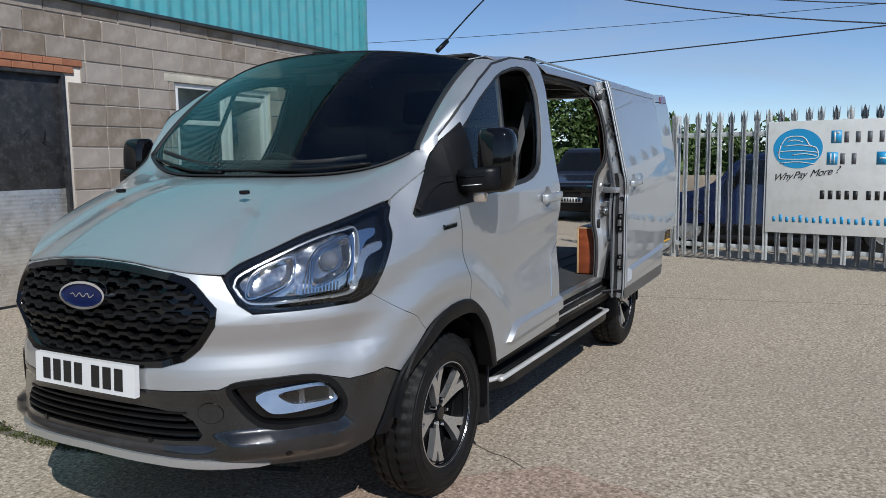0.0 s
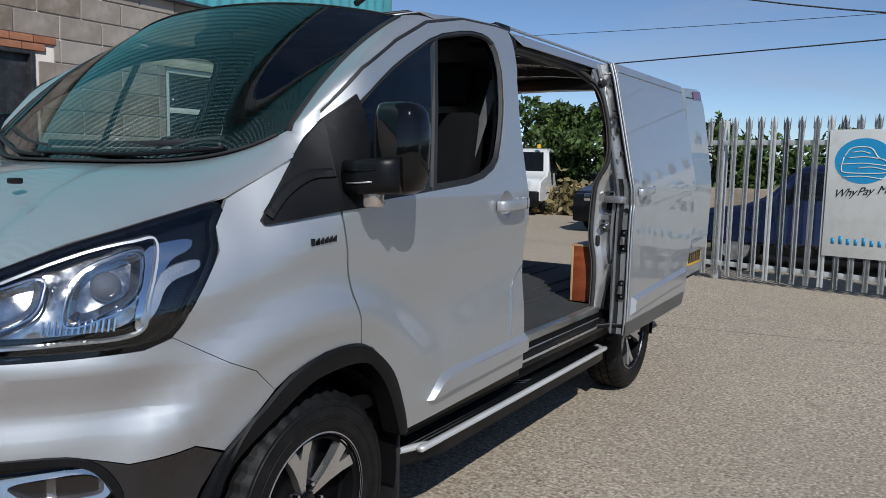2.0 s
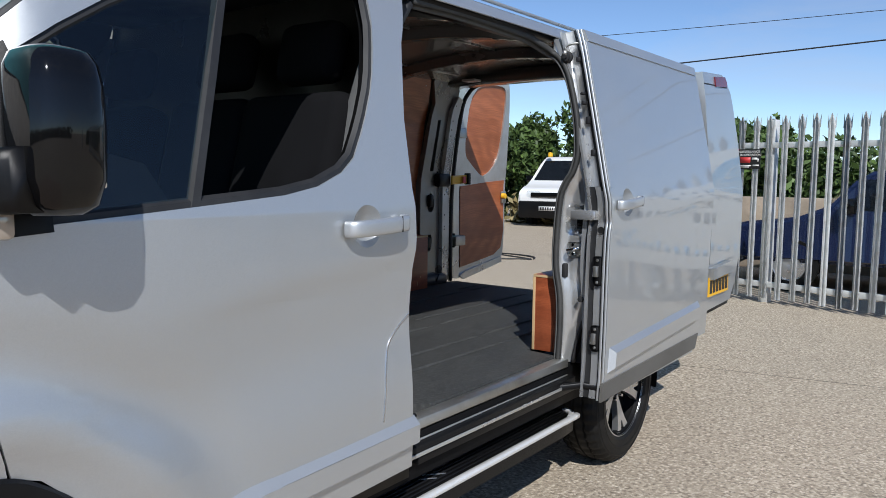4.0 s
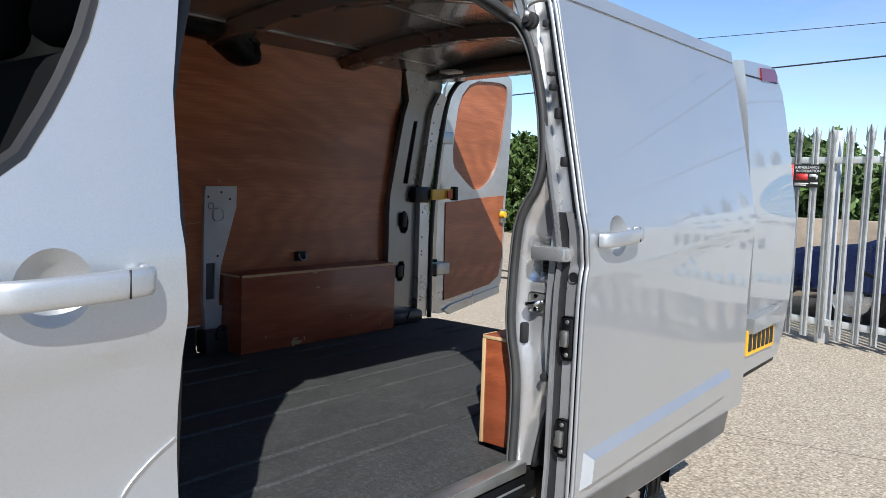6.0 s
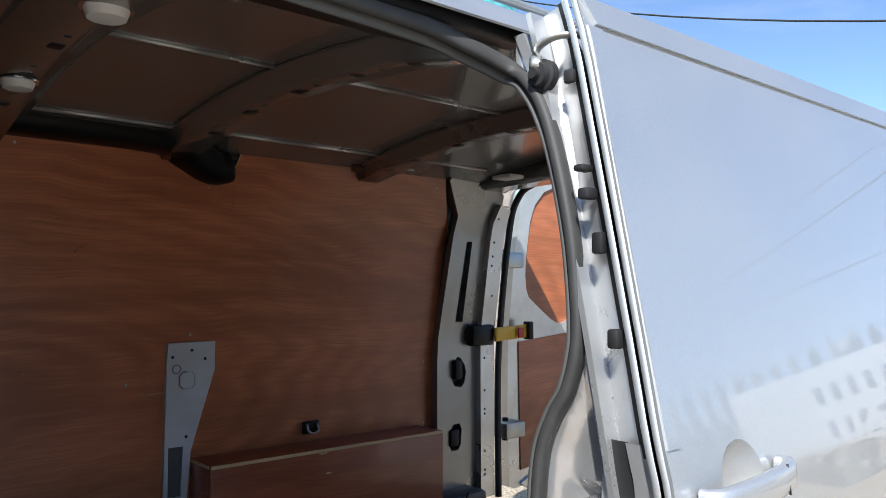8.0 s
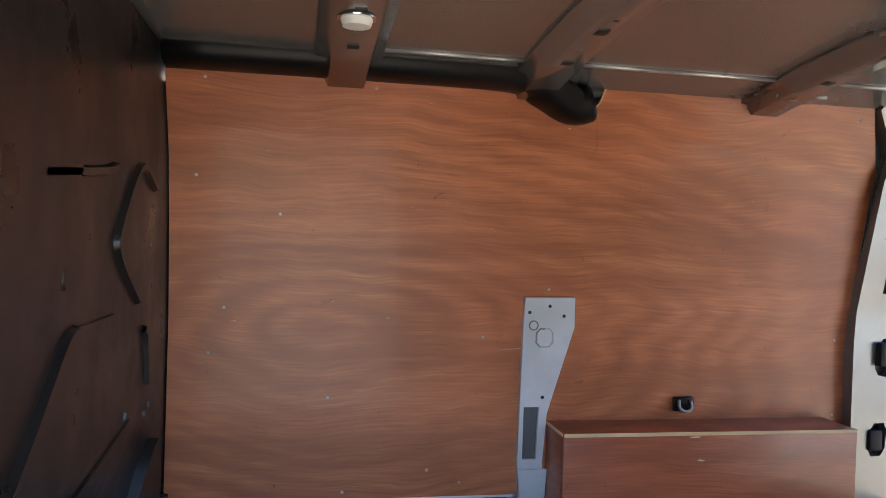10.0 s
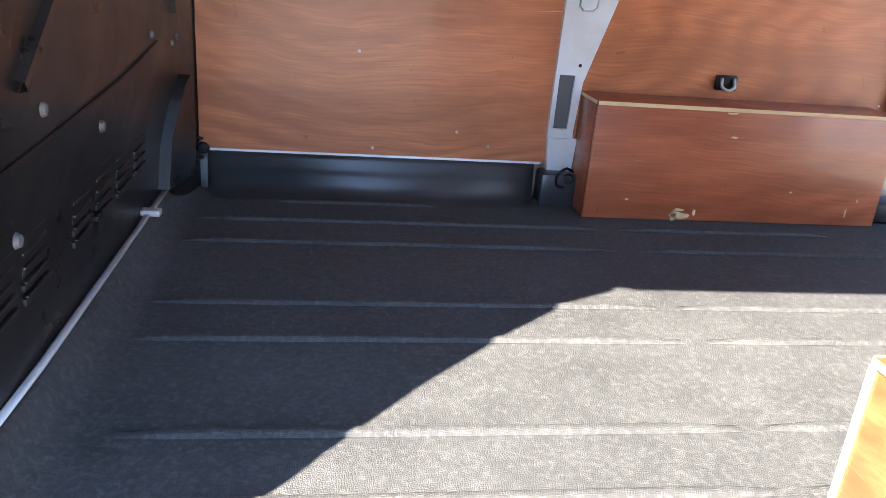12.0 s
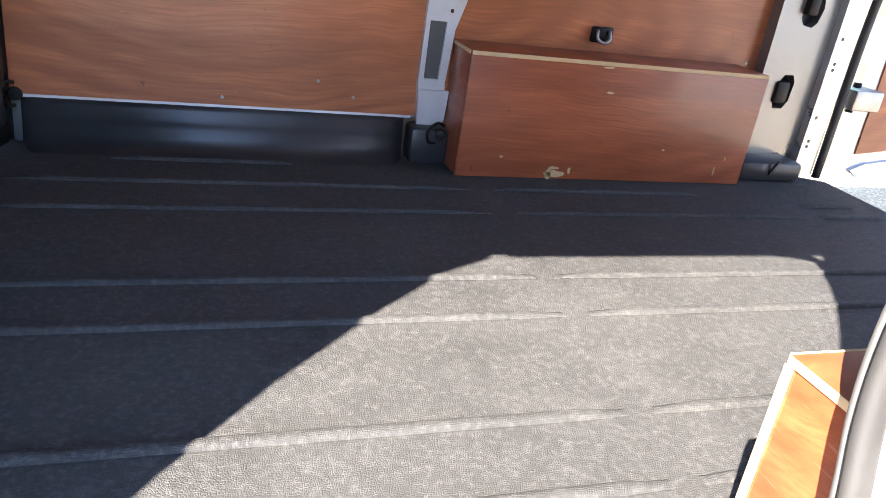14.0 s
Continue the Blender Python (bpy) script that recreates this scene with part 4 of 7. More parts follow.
van_w = car("parked_van", "white panel van parked in front of the hedge", (-7.45, 20.0, 0), -82, CAR_WHITE, 3.9, 1.75, 1.84, .75, 1.12)
for k in (-.45, .45):
    part("amber_beacon", lathe([(.0, .0), (.07, .0), (.06, .1), (.0, .12)], 12, pose(.75, k, 1.83, 0, -90, 0)), YELLOW, van_w)
car("parked_car", "black car parked facing the yard in front of the hedge", (-2.85, 16.6, 0), -92, CAR_BLACK, 4.4, 1.8, 1.62, 1.05, 1.0)
car("parked_car", "dark blue car parked behind the palisade fence", (1.5, 11.2, 0), 185, CAR_BLUE, 4.3, 1.75, 1.45, 1.15, .92, plate=False)


# ---------------------------------------------------------------- the silver van
VAN = tagged(empty("panel_van", (0, 0, 0)), "silver panel van with open sliding door and open rear doors", "van")
WHEELBASE, AXLE = 2.933, 1.0


def hood_edge(e):
    """The rim of the bonnet from the middle of the nose (0) to the foot of the windscreen (1)."""
    k = e * (len(HOOD_EDGE) - 1)
    i = min(int(k), len(HOOD_EDGE) - 2)
    a, b = HOOD_EDGE[i], HOOD_EDGE[i + 1]
    return Vector(wall(a[0] + (b[0] - a[0]) * (k - i), a[1] + (b[1] - a[1]) * (k - i)))


def cowl(e):
    x = .775 * e ** .9
    return Vector((x, .80 + .23 * (x / .775) ** 2, 1.343 + .104 * (x / .775) ** 5))


def bonnet(u, t):
    e = abs(u)
    a, b = hood_edge(e), cowl(e)
    p = a.lerp(b, t)
    p.z = a.z + (b.z - a.z) * (1 - (1 - t) ** 1.5)
    swell = math.sin(math.pi * t)
    p.z += swell * .018 * (1 - e) + .012 * swell * math.exp(-((e - .42) / .1) ** 2)
    if u < 0:
        p.x = -p.x
    return p


def windscreen(u, v):
    lo, hi = cowl(abs(u)), Vector((.757 * abs(u), 1.475 + .145 * u * u, 1.952 - .072 * abs(u) ** 2.4))
    lo += Vector((0, .012, .005))
    p = lo.lerp(hi, v)
    bow = 4 * v * (1 - v)
    p += Vector((0, -.022, .030)) * bow
    if u < 0:
        p.x = -p.x
    return p


DOOR_TOP = [(1.09, 1.50), (1.26, 1.656), (1.46, 1.77), (1.70, 1.87), (2.0, 1.932), (2.30, 1.952), (2.45, 1.95)]


def door_line(y):
    return float(np.interp(y, [p[0] for p in DOOR_TOP], [p[1] for p in DOOR_TOP]))


def a_pillar(u, v):
    """From the door's edge (u = 0) to the edge of the windscreen (u = 1); v runs up it."""
    y = 1.112 + (1.78 - 1.112) * v
    a = Vector(flank(y, door_line(y) - .002))
    b = windscreen(1, v)
    p = a.lerp(b, u)
    p += Vector((.6, -.3, .75)) * .014 * math.sin(math.pi * u)
    return p


def roof(u, v):
    """u: across, -1 to 1; v: from the windscreen to the rear doors."""
    k = abs(u)
    if k <= .88:
        front = windscreen(k / .88, 1)
    else:
        front = windscreen(1, 1).lerp(Vector(flank(1.78, door_line(1.78) + .006)), (k - .88) / .12)
    y = front.y + (4.93 - front.y) * v
    q = min(1, v * 3.2)
    xs = [0, .45, .64, .73, .785, .815]
    zs = [2.035, 2.012, 1.992, 1.968, 1.938, 1.898]
    ks = [0, .55, .78, .88, .95, 1]
    x, z = np.interp(k, ks, xs), np.interp(k, ks, zs)
    q = q * q * (3 - 2 * q)
    if k > .88:
        t = (k - .88) / .12
        e = flank(min(y, 2.45), door_line(min(y, 2.45)) + .006)
        w = smooth(2.38, 2.5, y)
        x, z = x * w + (.73 + (e[0] - .73) * t) * (1 - w), z * w + (1.968 + (e[2] - 1.968) * t ** 1.6) * (1 - w)
        q += (1 - q) * t
    p = Vector((front.x * (1 - q) + x * q, y, front.z * (1 - q) + z * q))
    p.z -= .03 * max(0, v - .9) * 10 * .6
    if u < 0:
        p.x = -p.x
    return p


def build_shell():
    # bonnet and bumpers
    part("bonnet", solid(grid_patch(lambda a, b: bonnet(2 * a - 1, b), 72, 16), .006), SILVER, VAN)
    silver = both([(0, 1.078), (.2, 1.068), (.44, 1.038), (.558, 1.026), (.612, .932), (.662, .897), (.86, .899), (1.04, .904), (1.11, .926), (1.25, .845), (1.33, .808),
                   (1.395, .742), (1.34, .692), (1.24, .612), (1.16, .645), (1.0, .632), (.87, .668), (.60, .668), (.54, .645), (.37, .64), (0, .635)])
    part("front_bumper", panel(silver, wall, [soften(GRILLE, 1)[::-1]], .05, .03), SILVER, VAN)
    black = both([(0, .632), (.37, .637), (.54, .642), (.60, .665), (.87, .665), (1.0, .629), (1.16, .641), (1.235, .606), (1.17, .53), (1.09, .39), (.95, .352), (.62, .372), (.36, .40), (0, .41)])
    fogs = [soften(FOG, 2), [(-u, v) for u, v in soften(FOG, 2)]]
    def chin(u, v, o=0.0):
        # a ledge swells out under the fog lamps, and the middle lies back
        a = abs(u)
        ledge = smooth(.50, .60, a) * (1 - smooth(.90, 1.04, a)) * smooth(.50, .455, v) * smooth(.375, .415, v)
        middle = (1 - smooth(.46, .60, a)) * smooth(.63, .58, v) * smooth(.42, .45, v)
        return wall(u, v, o + .034 * ledge - .014 * middle)
    part("lower_bumper", panel(black, chin, fogs + [soften(LOW_GRILLE, 1)], .022, .03), BUMPER_DARK, VAN, "dark satin plastic lower bumper")
    part("bumper_lip", panel(both([(0, .418), (.3, .412), (.5, .400), (.63, .384), (.70, .371), (.66, .366), (.5, .368), (.3, .382), (0, .39)]), lambda u, v, o=0: wall(u, v, .012 + o), step=.06, depth=.02), SILVER, VAN, "silver lower bumper lip")
    part("bumper_back", panel(both([(0, 1.0), (.6, 1.0), (1.0, .9), (1.15, .75), (1.1, .45), (.6, .40), (0, .43)]), lambda u, v, o=0: wall(u, v, -.07), step=.08, depth=0), GLOSS_BLACK, VAN)
    # radiator grille
    grille = part("radiator_grille", panel(soften(GRILLE, 1), lambda u, v, o=0: wall(u, v, -.04 + o), step=.06, depth=0), GLOSS_BLACK, VAN)
    part("grille_frame", ribbon(soften(GRILLE, 1), wall, .034, -.008, .014, True), GLOSS_BLACK, grille)
    period, rise = .100, .0060
    for row in range(9):
        z = .746 + row * .0365
        half = float(np.interp(z, [.72, .76, .90, .985, 1.02, 1.06], [.31, .45, .55, .475, .43, .2])) - .012
        knots, up = [], row % 2
        for k in range(-14, 15):
            x0, zz = k * period / 2, z + (rise if (k + up) % 2 else -rise)
            knots += [(x0 + .006, zz), (x0 + period / 2 - .006, zz)]
        line = [(max(-half, min(half, u)), v) for u, v in knots if -half - .03 < u < half + .03]
        line = [p for i, p in enumerate(line) if i == 0 or abs(p[0] - line[i - 1][0]) > .004]
        part("grille_bar", ribbon(line, wall, .0205, -.036, .030), PLASTIC, grille)
    part("badge_rim", ribbon([(.112 * math.cos(2 * math.pi * i / 40) + .01, .953 + .044 * math.sin(2 * math.pi * i / 40)) for i in range(40)], wall, .014, -.01, .03, True), CHROME, grille)
    part("badge", panel([(.108 * math.cos(2 * math.pi * i / 40) + .01, .953 + .040 * math.sin(2 * math.pi * i / 40)) for i in range(40)], lambda u, v, o=0: wall(u, v, .012 + o), step=.05, depth=.03), BLUE, grille, "oval blue badge")
    part("badge_mark", ribbon([(-.050 + k * .008, .953 + .007 * math.sin(k * 1.35) * (1 - .3 * math.sin(k))) for k in range(16)], wall, .005, .0125, .003), CHROME, grille)
    # lower grille
    low = part("lower_grille", panel(soften(LOW_GRILLE, 1), lambda u, v, o=0: wall(u, v, -.05 + o), step=.08, depth=0), GLOSS_BLACK, VAN)
    for z in (.487, .512, .537, .56):
        part("slat", ribbon([(k / 16 * (.46 if z < .53 else .42), z) for k in range(-16, 17)], wall, .012, -.04, .03), PLASTIC, low)
    # tow cap and sensors
    cap = soften([(.462, .578), (.505, .60), (.548, .578), (.552, .545), (.510, .522), (.466, .543)], 2)
    tow = part("tow_cap", panel(cap, lambda u, v, o=0: chin(u, v, .004 + o), step=.02, depth=.006), BUMPER_DARK, VAN)
    part("cap_gap", ribbon(cap, chin, .006, .0, .003, True), GLOSS_BLACK, tow)
    for s, z in ((.76, .41), (-.76, .41), (.28, .46), (-.28, .46)):
        part("parking_sensor", panel([(s + .011 * math.cos(a * .52), z + .011 * math.sin(a * .52)) for a in range(12)], lambda u, v, o=0: chin(u, v, .004 + o), depth=.006), GLOSS_BLACK, VAN)
    # number plate
    def flat(u, z, o=0.0):
        return (u, -.012 + .05 * u * u - o + .05 * (z - .66), z)
    plate = part("number_plate", panel([(-.262, .615), (.262, .615), (.262, .725), (-.262, .725)], lambda u, v, o=0: flat(u, v, .012 + o), step=.1, depth=.02), WHITE, VAN, "white front number plate")
    for k in range(7):
        u = -.215 + k * .058 + (.032 if k > 3 else 0)
        part("plate_bar", panel([(u, .632), (u + .04, .632), (u + .04, .709), (u, .709)], lambda a, b, o=0: flat(a, b, .0145 + o), depth=.002), INK, plate)
    for sgn in (1, -1):
        def w(u, z, o=0.0, sgn=sgn):
            p = wall(u, z, o)
            return (sgn * p[0], p[1], p[2])
        # headlight
        lamp = part("headlight", panel(soften(LIGHT, 2), lambda u, v, o=0: w(u, v, -.05 + o), step=.05, depth=0), GLOSS_BLACK, VAN)
        part("lamp_surround", ribbon(soften(LIGHT, 2), w, .02, -.008, .008, True), GLOSS_BLACK, lamp)
        cover = part("lamp_cover", panel(soften(LIGHT, 2), lambda u, v, o=0: w(u, v, .0 + o), step=.04, depth=.045), LENS, lamp, "clear lamp cover")
        cover.visible_shadow = False
        inner = soften([(.615, .99), (.65, 1.03), (.88, 1.115), (1.03, 1.15), (1.085, 1.14), (1.05, 1.02), (1.015, .955), (.86, .945), (.69, .945), (.64, .96)], 2)
        part("reflector_tray", panel(inner, lambda u, v, o=0: w(u, v, -.044 + .004 * math.sin(u * 45) * math.sin(v * 50) + o), step=.02, depth=0), worn("lamp_reflector", (.46, .465, .475), .14, .9, depth=0, vary=.6, dirt_scale=14), lamp, "dark faceted reflector tray")
        drl = [(.60, .99), (.64, 1.035), (.88, 1.125), (1.04, 1.16), (1.10, 1.155), (1.06, 1.02), (1.03, .945), (.86, .932), (.68, .93), (.63, .95), (.60, .99)]
        part("light_strip", ribbon([(p.x, p.y) for p in along([(a, b, 0) for a, b in drl], 60)], w, .010, -.024, .014), SATIN_CHROME, lamp, "bright running light strip")
        part("chrome_wing", panel(soften([(1.06, 1.145), (1.20, 1.165), (1.19, 1.135), (1.12, 1.11), (1.07, 1.0), (1.05, .95), (1.02, .95), (1.05, 1.06)], 2), lambda u, v, o=0: w(u, v, -.026 + o), step=.04, depth=.012), CHROME, lamp, "bright reflector wing")
        for (cu, cz), (ru, rz), name in (((.735, 1.015), (.085, .045), "reflector"), ((.965, 1.055), (.085, .062), "reflector")):
            bm = bmesh.new()
            rings = []
            rim_ = oval(2, 2, 28, 3.6)
            for rr, oo in ((1.0, -.015), (.94, -.011), (.84, -.03), (.55, -.075), (.0, -.09)):
                rings.append([bm.verts.new(w(cu + ru * rr * q[0] + .25 * rz * rr * q[1], cz + rz * rr * q[1] + .03 * rr * q[0], oo + .004 * math.sin(q[1] * 22) * (rr == .55))) for q in rim_])
            for a, b in zip(rings, rings[1:]):
                for i in range(28):
                    bm.faces.new((a[i], a[(i + 1) % 28], b[(i + 1) % 28], b[i]))
            bmesh.ops.remove_doubles(bm, verts=bm.verts, dist=1e-5)
            part(name, bm, CHROME, lamp)
        part("reflector_frame", ribbon([(.965 + .093 * q[0] + .25 * .07 * q[1], 1.055 + .070 * q[1] + .03 * q[0]) for q in oval(2, 2, 28, 3.6)], w, .006, -.016, .006, True), CHROME, lamp)
        part("reflector_frame", ribbon([(.735 + .090 * q[0] + .25 * .05 * q[1], 1.015 + .050 * q[1] + .03 * q[0]) for q in oval(2, 2, 28, 3.6)], w, .006, -.016, .006, True), CHROME, lamp)
        part("chrome_blade", panel(soften([(1.03, .955), (1.075, .985), (1.11, 1.06), (1.20, 1.085), (1.205, 1.115), (1.11, 1.095), (1.07, 1.04)], 2), lambda u, v, o=0: w(u, v, -.02 + o), step=.04, depth=.012), SATIN_CHROME, lamp, "bright reflector blade")
        c = Vector(w(.965, 1.055, -.035))
        bm = bmesh.new()
        bmesh.ops.create_uvsphere(bm, u_segments=20, v_segments=12, radius=.036, matrix=Matrix.Translation(c))
        part("projector_lens", bm, material("projector_glass", (.12, .13, .15), .03, 0, 1), lamp)
        bm = bmesh.new()
        for k in range(13):
            ribbon([(.82 + k * .013, .955), (.825 + k * .013, .985)], w, .007, -.028, .012, bm=bm)
        part("indicator_ribs", bm, CHROME, lamp)
        # fog lamp
        fog = part("fog_recess", panel(soften(FOG, 2), lambda u, v, o=0: w(u, v, -.035 + o), step=.05, depth=0), GLOSS_BLACK, VAN)
        part("fog_frame", ribbon(soften(FOG, 2), w, .03, -.01, .016, True), PLASTIC, fog)
        ch = soften([(.64, .622), (.90, .632), (.956, .602), (.962, .562), (.93, .548), (.76, .540), (.70, .548)], 2)
        lens = soften([(.725, .612), (.90, .618), (.944, .596), (.945, .568), (.92, .562), (.80, .566), (.765, .578)], 2)
        part("chrome_trim", panel(ch, lambda u, v, o=0: w(u, v, -.022 + .22 * (.635 - v) + .05 * (.8 - u) + o), [lens[::-1]], .05, .03), SATIN_CHROME, fog, "satin chrome fog lamp trim")
        fl = part("fog_lamp", panel(lens, lambda u, v, o=0: w(u, v, -.04 + .006 * math.sin(u * 55) + o), step=.012, depth=.0), worn("fog_reflector", (.22, .225, .235), .18, .9, depth=0, vary=.4, dirt_scale=25), fog)
        part("fog_lens", panel(lens, lambda u, v, o=0: w(u, v, -.012 + o), step=.05, depth=.0), LENS, fl, "clear fog lamp lens").visible_shadow = False
        # wing
        fender = [(1.735, .812), (1.73, .84), (1.69, .967), (1.67, 1.10), (1.647, 1.20), (1.642, 1.26), (1.655, 1.38), (1.675, 1.455), (1.60, 1.388), (1.45, 1.322), (1.315, 1.258),
                  (1.262, 1.19), (1.256, 1.13), (1.18, 1.02), (1.114, .9275), (1.2538, .847), (1.334, .810), (1.3988, .7437), (1.45, .775), (1.58, .815), (1.70, .818)]
        fender = [(u - .003, v) for u, v in fender]
        part("front_wing", panel(fender, w, step=.04, depth=.015), SILVER, VAN)
        bm = bmesh.new()
        o_ = [(p.x, p.y) for p in along([(a, b, 0) for a, b in ARCH_OUT], 40)]
        i_ = [(p.x, p.y) for p in along([(a, b, 0) for a, b in ARCH_IN], 40)]
        rows = []
        for a, b in zip(o_, i_):
            m_ = (a[0] * .4 + b[0] * .6, a[1] * .4 + b[1] * .6)
            rows.append([bm.verts.new(w(*a, .003)), bm.verts.new(w(a[0] * .9 + b[0] * .1, a[1] * .9 + b[1] * .1, .014)), bm.verts.new(w(*m_, .018)), bm.verts.new(w(*b, .012)), bm.verts.new(w(*b, -.06))])
        for a, b in zip(rows, rows[1:]):
            for j in range(4):
                bm.faces.new((a[j], a[j + 1], b[j + 1], b[j]))
        bmesh.ops.recalc_face_normals(bm, faces=bm.faces)
        part("arch_trim", bm, PLASTIC, VAN, "black plastic wheel arch trim")
        part("sail_panel", panel([(1.39, 1.193), (1.386, 1.201), (1.44, 1.262), (1.50, 1.324), (1.55, 1.374), (1.60, 1.424), (1.64, 1.463), (1.668, 1.488), (1.665, 1.44), (1.648, 1.36), (1.642, 1.26), (1.642, 1.222), (1.41, 1.193)], lambda u, v, o=0: w(u, v, .012 + o), step=.05, depth=.015), PLASTIC, VAN, "black plastic mirror sail")
        part("sail_gap", ribbon([(1.643, 1.222), (1.643, 1.26), (1.652, 1.38), (1.667, 1.48)], w, .022, .004, .004), PLASTIC, VAN)
        part("sail_ridge", ribbon([(p.x, p.y) for p in along([(1.405, 1.213, 0), (1.45, 1.255, 0), (1.50, 1.291, 0), (1.57, 1.323, 0), (1.641, 1.331, 0)], 20)], w, .03, .012, .009), PLASTIC, VAN)
        bm = bmesh.new()
        for k in range(6):
            u = 1.525 + k * .0165
            panel([(u, 1.127 + k * .0015), (u + .012, 1.128 + k * .0015), (u + .012, 1.147 + k * .0012), (u, 1.142 + k * .0012 - (.004 if k else -.006))], lambda a, b, o=0: w(a, b, .004 + o), depth=.004, bm=bm)
        part("model_badge", bm, GLOSS_BLACK, VAN, "small dark wing badge")
        # inner arch
        for ay in (AXLE, AXLE + WHEELBASE):
            bm = bmesh.new()
            prev = None
            for k in range(25):
                a = math.pi * (-.06 + .98 * k / 24)
                cur = [bm.verts.new((sgn * x, ay + .405 * math.cos(a), .345 + .415 * math.sin(a))) for x in (.93, .72)]
                if prev:
                    bm.faces.new((prev[0], prev[1], cur[1], cur[0]))
                prev = cur
            part("wheel_well", bm, PLASTIC, VAN)
        # pillar beside the windscreen, down to the corner between wing and bonnet
        side = Vector((sgn, 1, 1))
        low = along([w(*q) for q in ((1.598, 1.391), (1.62, 1.408), (1.64, 1.430), (1.66, 1.472))] + [side * Vector(flank(1.112, door_line(1.112) - .002))], 12)
        high = along([side * p for p in (cowl(1), cowl(1) + Vector((0, .006, .003)), windscreen(1, .0), windscreen(1, .003), windscreen(1, .006))], 12)
        bm = bmesh.new()
        steps = [k / 6 for k in range(7)]
        rows = []
        for i, (a, b) in enumerate(zip(low, high)):
            swell = Vector((0, -.004, .005)).lerp(Vector((.0084, -.0042, .0105)), smooth(0, 1, i / 12))
            rows.append([a.lerp(b, t) + side * swell * math.sin(math.pi * t) for t in steps])
        for k in range(1, 21):
            rows.append([side * a_pillar(t, k / 20) for t in steps])
        rows = [[bm.verts.new(q) for q in r] for r in rows]
        for p, q in zip(rows, rows[1:]):
            for j in range(6):
                bm.faces.new((p[j], p[j + 1], q[j + 1], q[j]))
        bmesh.ops.recalc_face_normals(bm, faces=bm.faces)
        part("a_pillar", bm, SILVER, VAN, angle=70)
    part("roof", solid(grid_patch(lambda a, b: roof(2 * a - 1, b), 40, 30), .004), SILVER, VAN)
    part("windscreen", grid_patch(lambda a, b: windscreen(2 * a - 1, b), 72, 40), GLASS, VAN, "dark tinted windscreen")
    bm = bmesh.new()
    edge = [windscreen((-1 + k / 20) * .965, 0) for k in range(41)]
    add_sweep(bm, [p + Vector((0, .0, .004)) for p in edge], oval(.036, .010))
    for sgn in (1, -1):
        add_sweep(bm, [windscreen(sgn, k / 12) for k in range(13)], oval(.03, .01))
    add_sweep(bm, [windscreen(-1 + k / 10, 1) for k in range(21)], oval(.014, .005))
    part("screen_seal", bm, PLASTIC_SOFT, VAN)
    def scuttle(a, b):
        q = cowl(abs(2 * a - 1)).lerp(windscreen(abs(2 * a - 1), .03), b)
        return Vector((q.x if a >= .5 else -q.x, q.y, q.z - .004))
    part("scuttle", grid_patch(scuttle, 30, 2), PLASTIC, VAN)
    for x in (.345, -.335):
        z = 1.288
        part("washer_jet", box((x - .016, .452, z), (x + .016, .482, z + .016), .005), PLASTIC, VAN)
    # wipers
    for a, b, c in (((.60, .955, 1.398), (.32, .850, 1.374), (-.18, .835, 1.374)), ((-.10, .815, 1.364), (-.35, .865, 1.378), (-.70, 1.0, 1.43))):
        w_ = part("wiper", sweep(along([a, b, c], 12), oval(.02, .014)), PLASTIC, VAN)
        part("wiper_blade", sweep(along([Vector(a) + Vector((-.05, .05, .03)), Vector(b) + Vector((0, .05, .032)), Vector(c) + Vector((0, .05, .035))], 12), oval(.014, .022)), PLASTIC_SOFT, w_)
    part("aerial", tube([(.59, 1.63, 1.955), (.61, 1.73, 2.04), (.64, 1.86, 2.145), (.67, 2.006, 2.255)], .004, 6), PLASTIC, VAN)
    part("aerial_foot", tube([(.585, 1.60, 1.935), (.60, 1.675, 1.99)], .012, 8), PLASTIC, VAN)
    part("roof_pod", box((-.33, 1.80, 1.965), (-.17, 1.95, 2.022), .018), PLASTIC, VAN)
    for sgn in (1, -1):
        rail = part("roof_rail", sweep([(sgn * .73, 2.42, 1.962), (sgn * .73, 2.50, 1.982), (sgn * .73, 4.6, 1.98), (sgn * .73, 4.7, 1.962)], oval(.022, .012)), SILVER_IN, VAN, "low grey roof rail")
        part("rail_end", box((sgn * .73 - .018, 2.40, 1.955), (sgn * .73 + .018, 2.52, 1.988), .01), PLASTIC, rail)


build_shell()


# ---- doors and flanks
DOOR = [(1.171, .808), (1.163, .84), (1.128, .967), (1.106, 1.10), (1.083, 1.20), (1.078, 1.26), (1.085, 1.38), (1.094, 1.493), (1.26, 1.649), (1.46, 1.763), (1.70, 1.863), (2.0, 1.926), (2.30, 1.946), (2.40, 1.945),
        (2.40, 1.90), (2.32, 1.72), (2.278, 1.50), (2.266, 1.30), (2.274, 1.16), (2.266, 1.0), (2.264, .75), (2.262, .50), (1.405, .475), (1.383, .55), (1.31, .705), (1.22, .79)]
PANE = [(1.142, 1.482), (1.27, 1.587), (1.456, 1.705), (1.725, 1.828), (2.005, 1.888), (2.155, 1.892), (2.215, 1.855), (2.197, 1.72), (2.165, 1.59), (2.105, 1.472), (2.03, 1.36), (1.87, 1.298), (1.536, 1.27), (1.12, 1.238)]


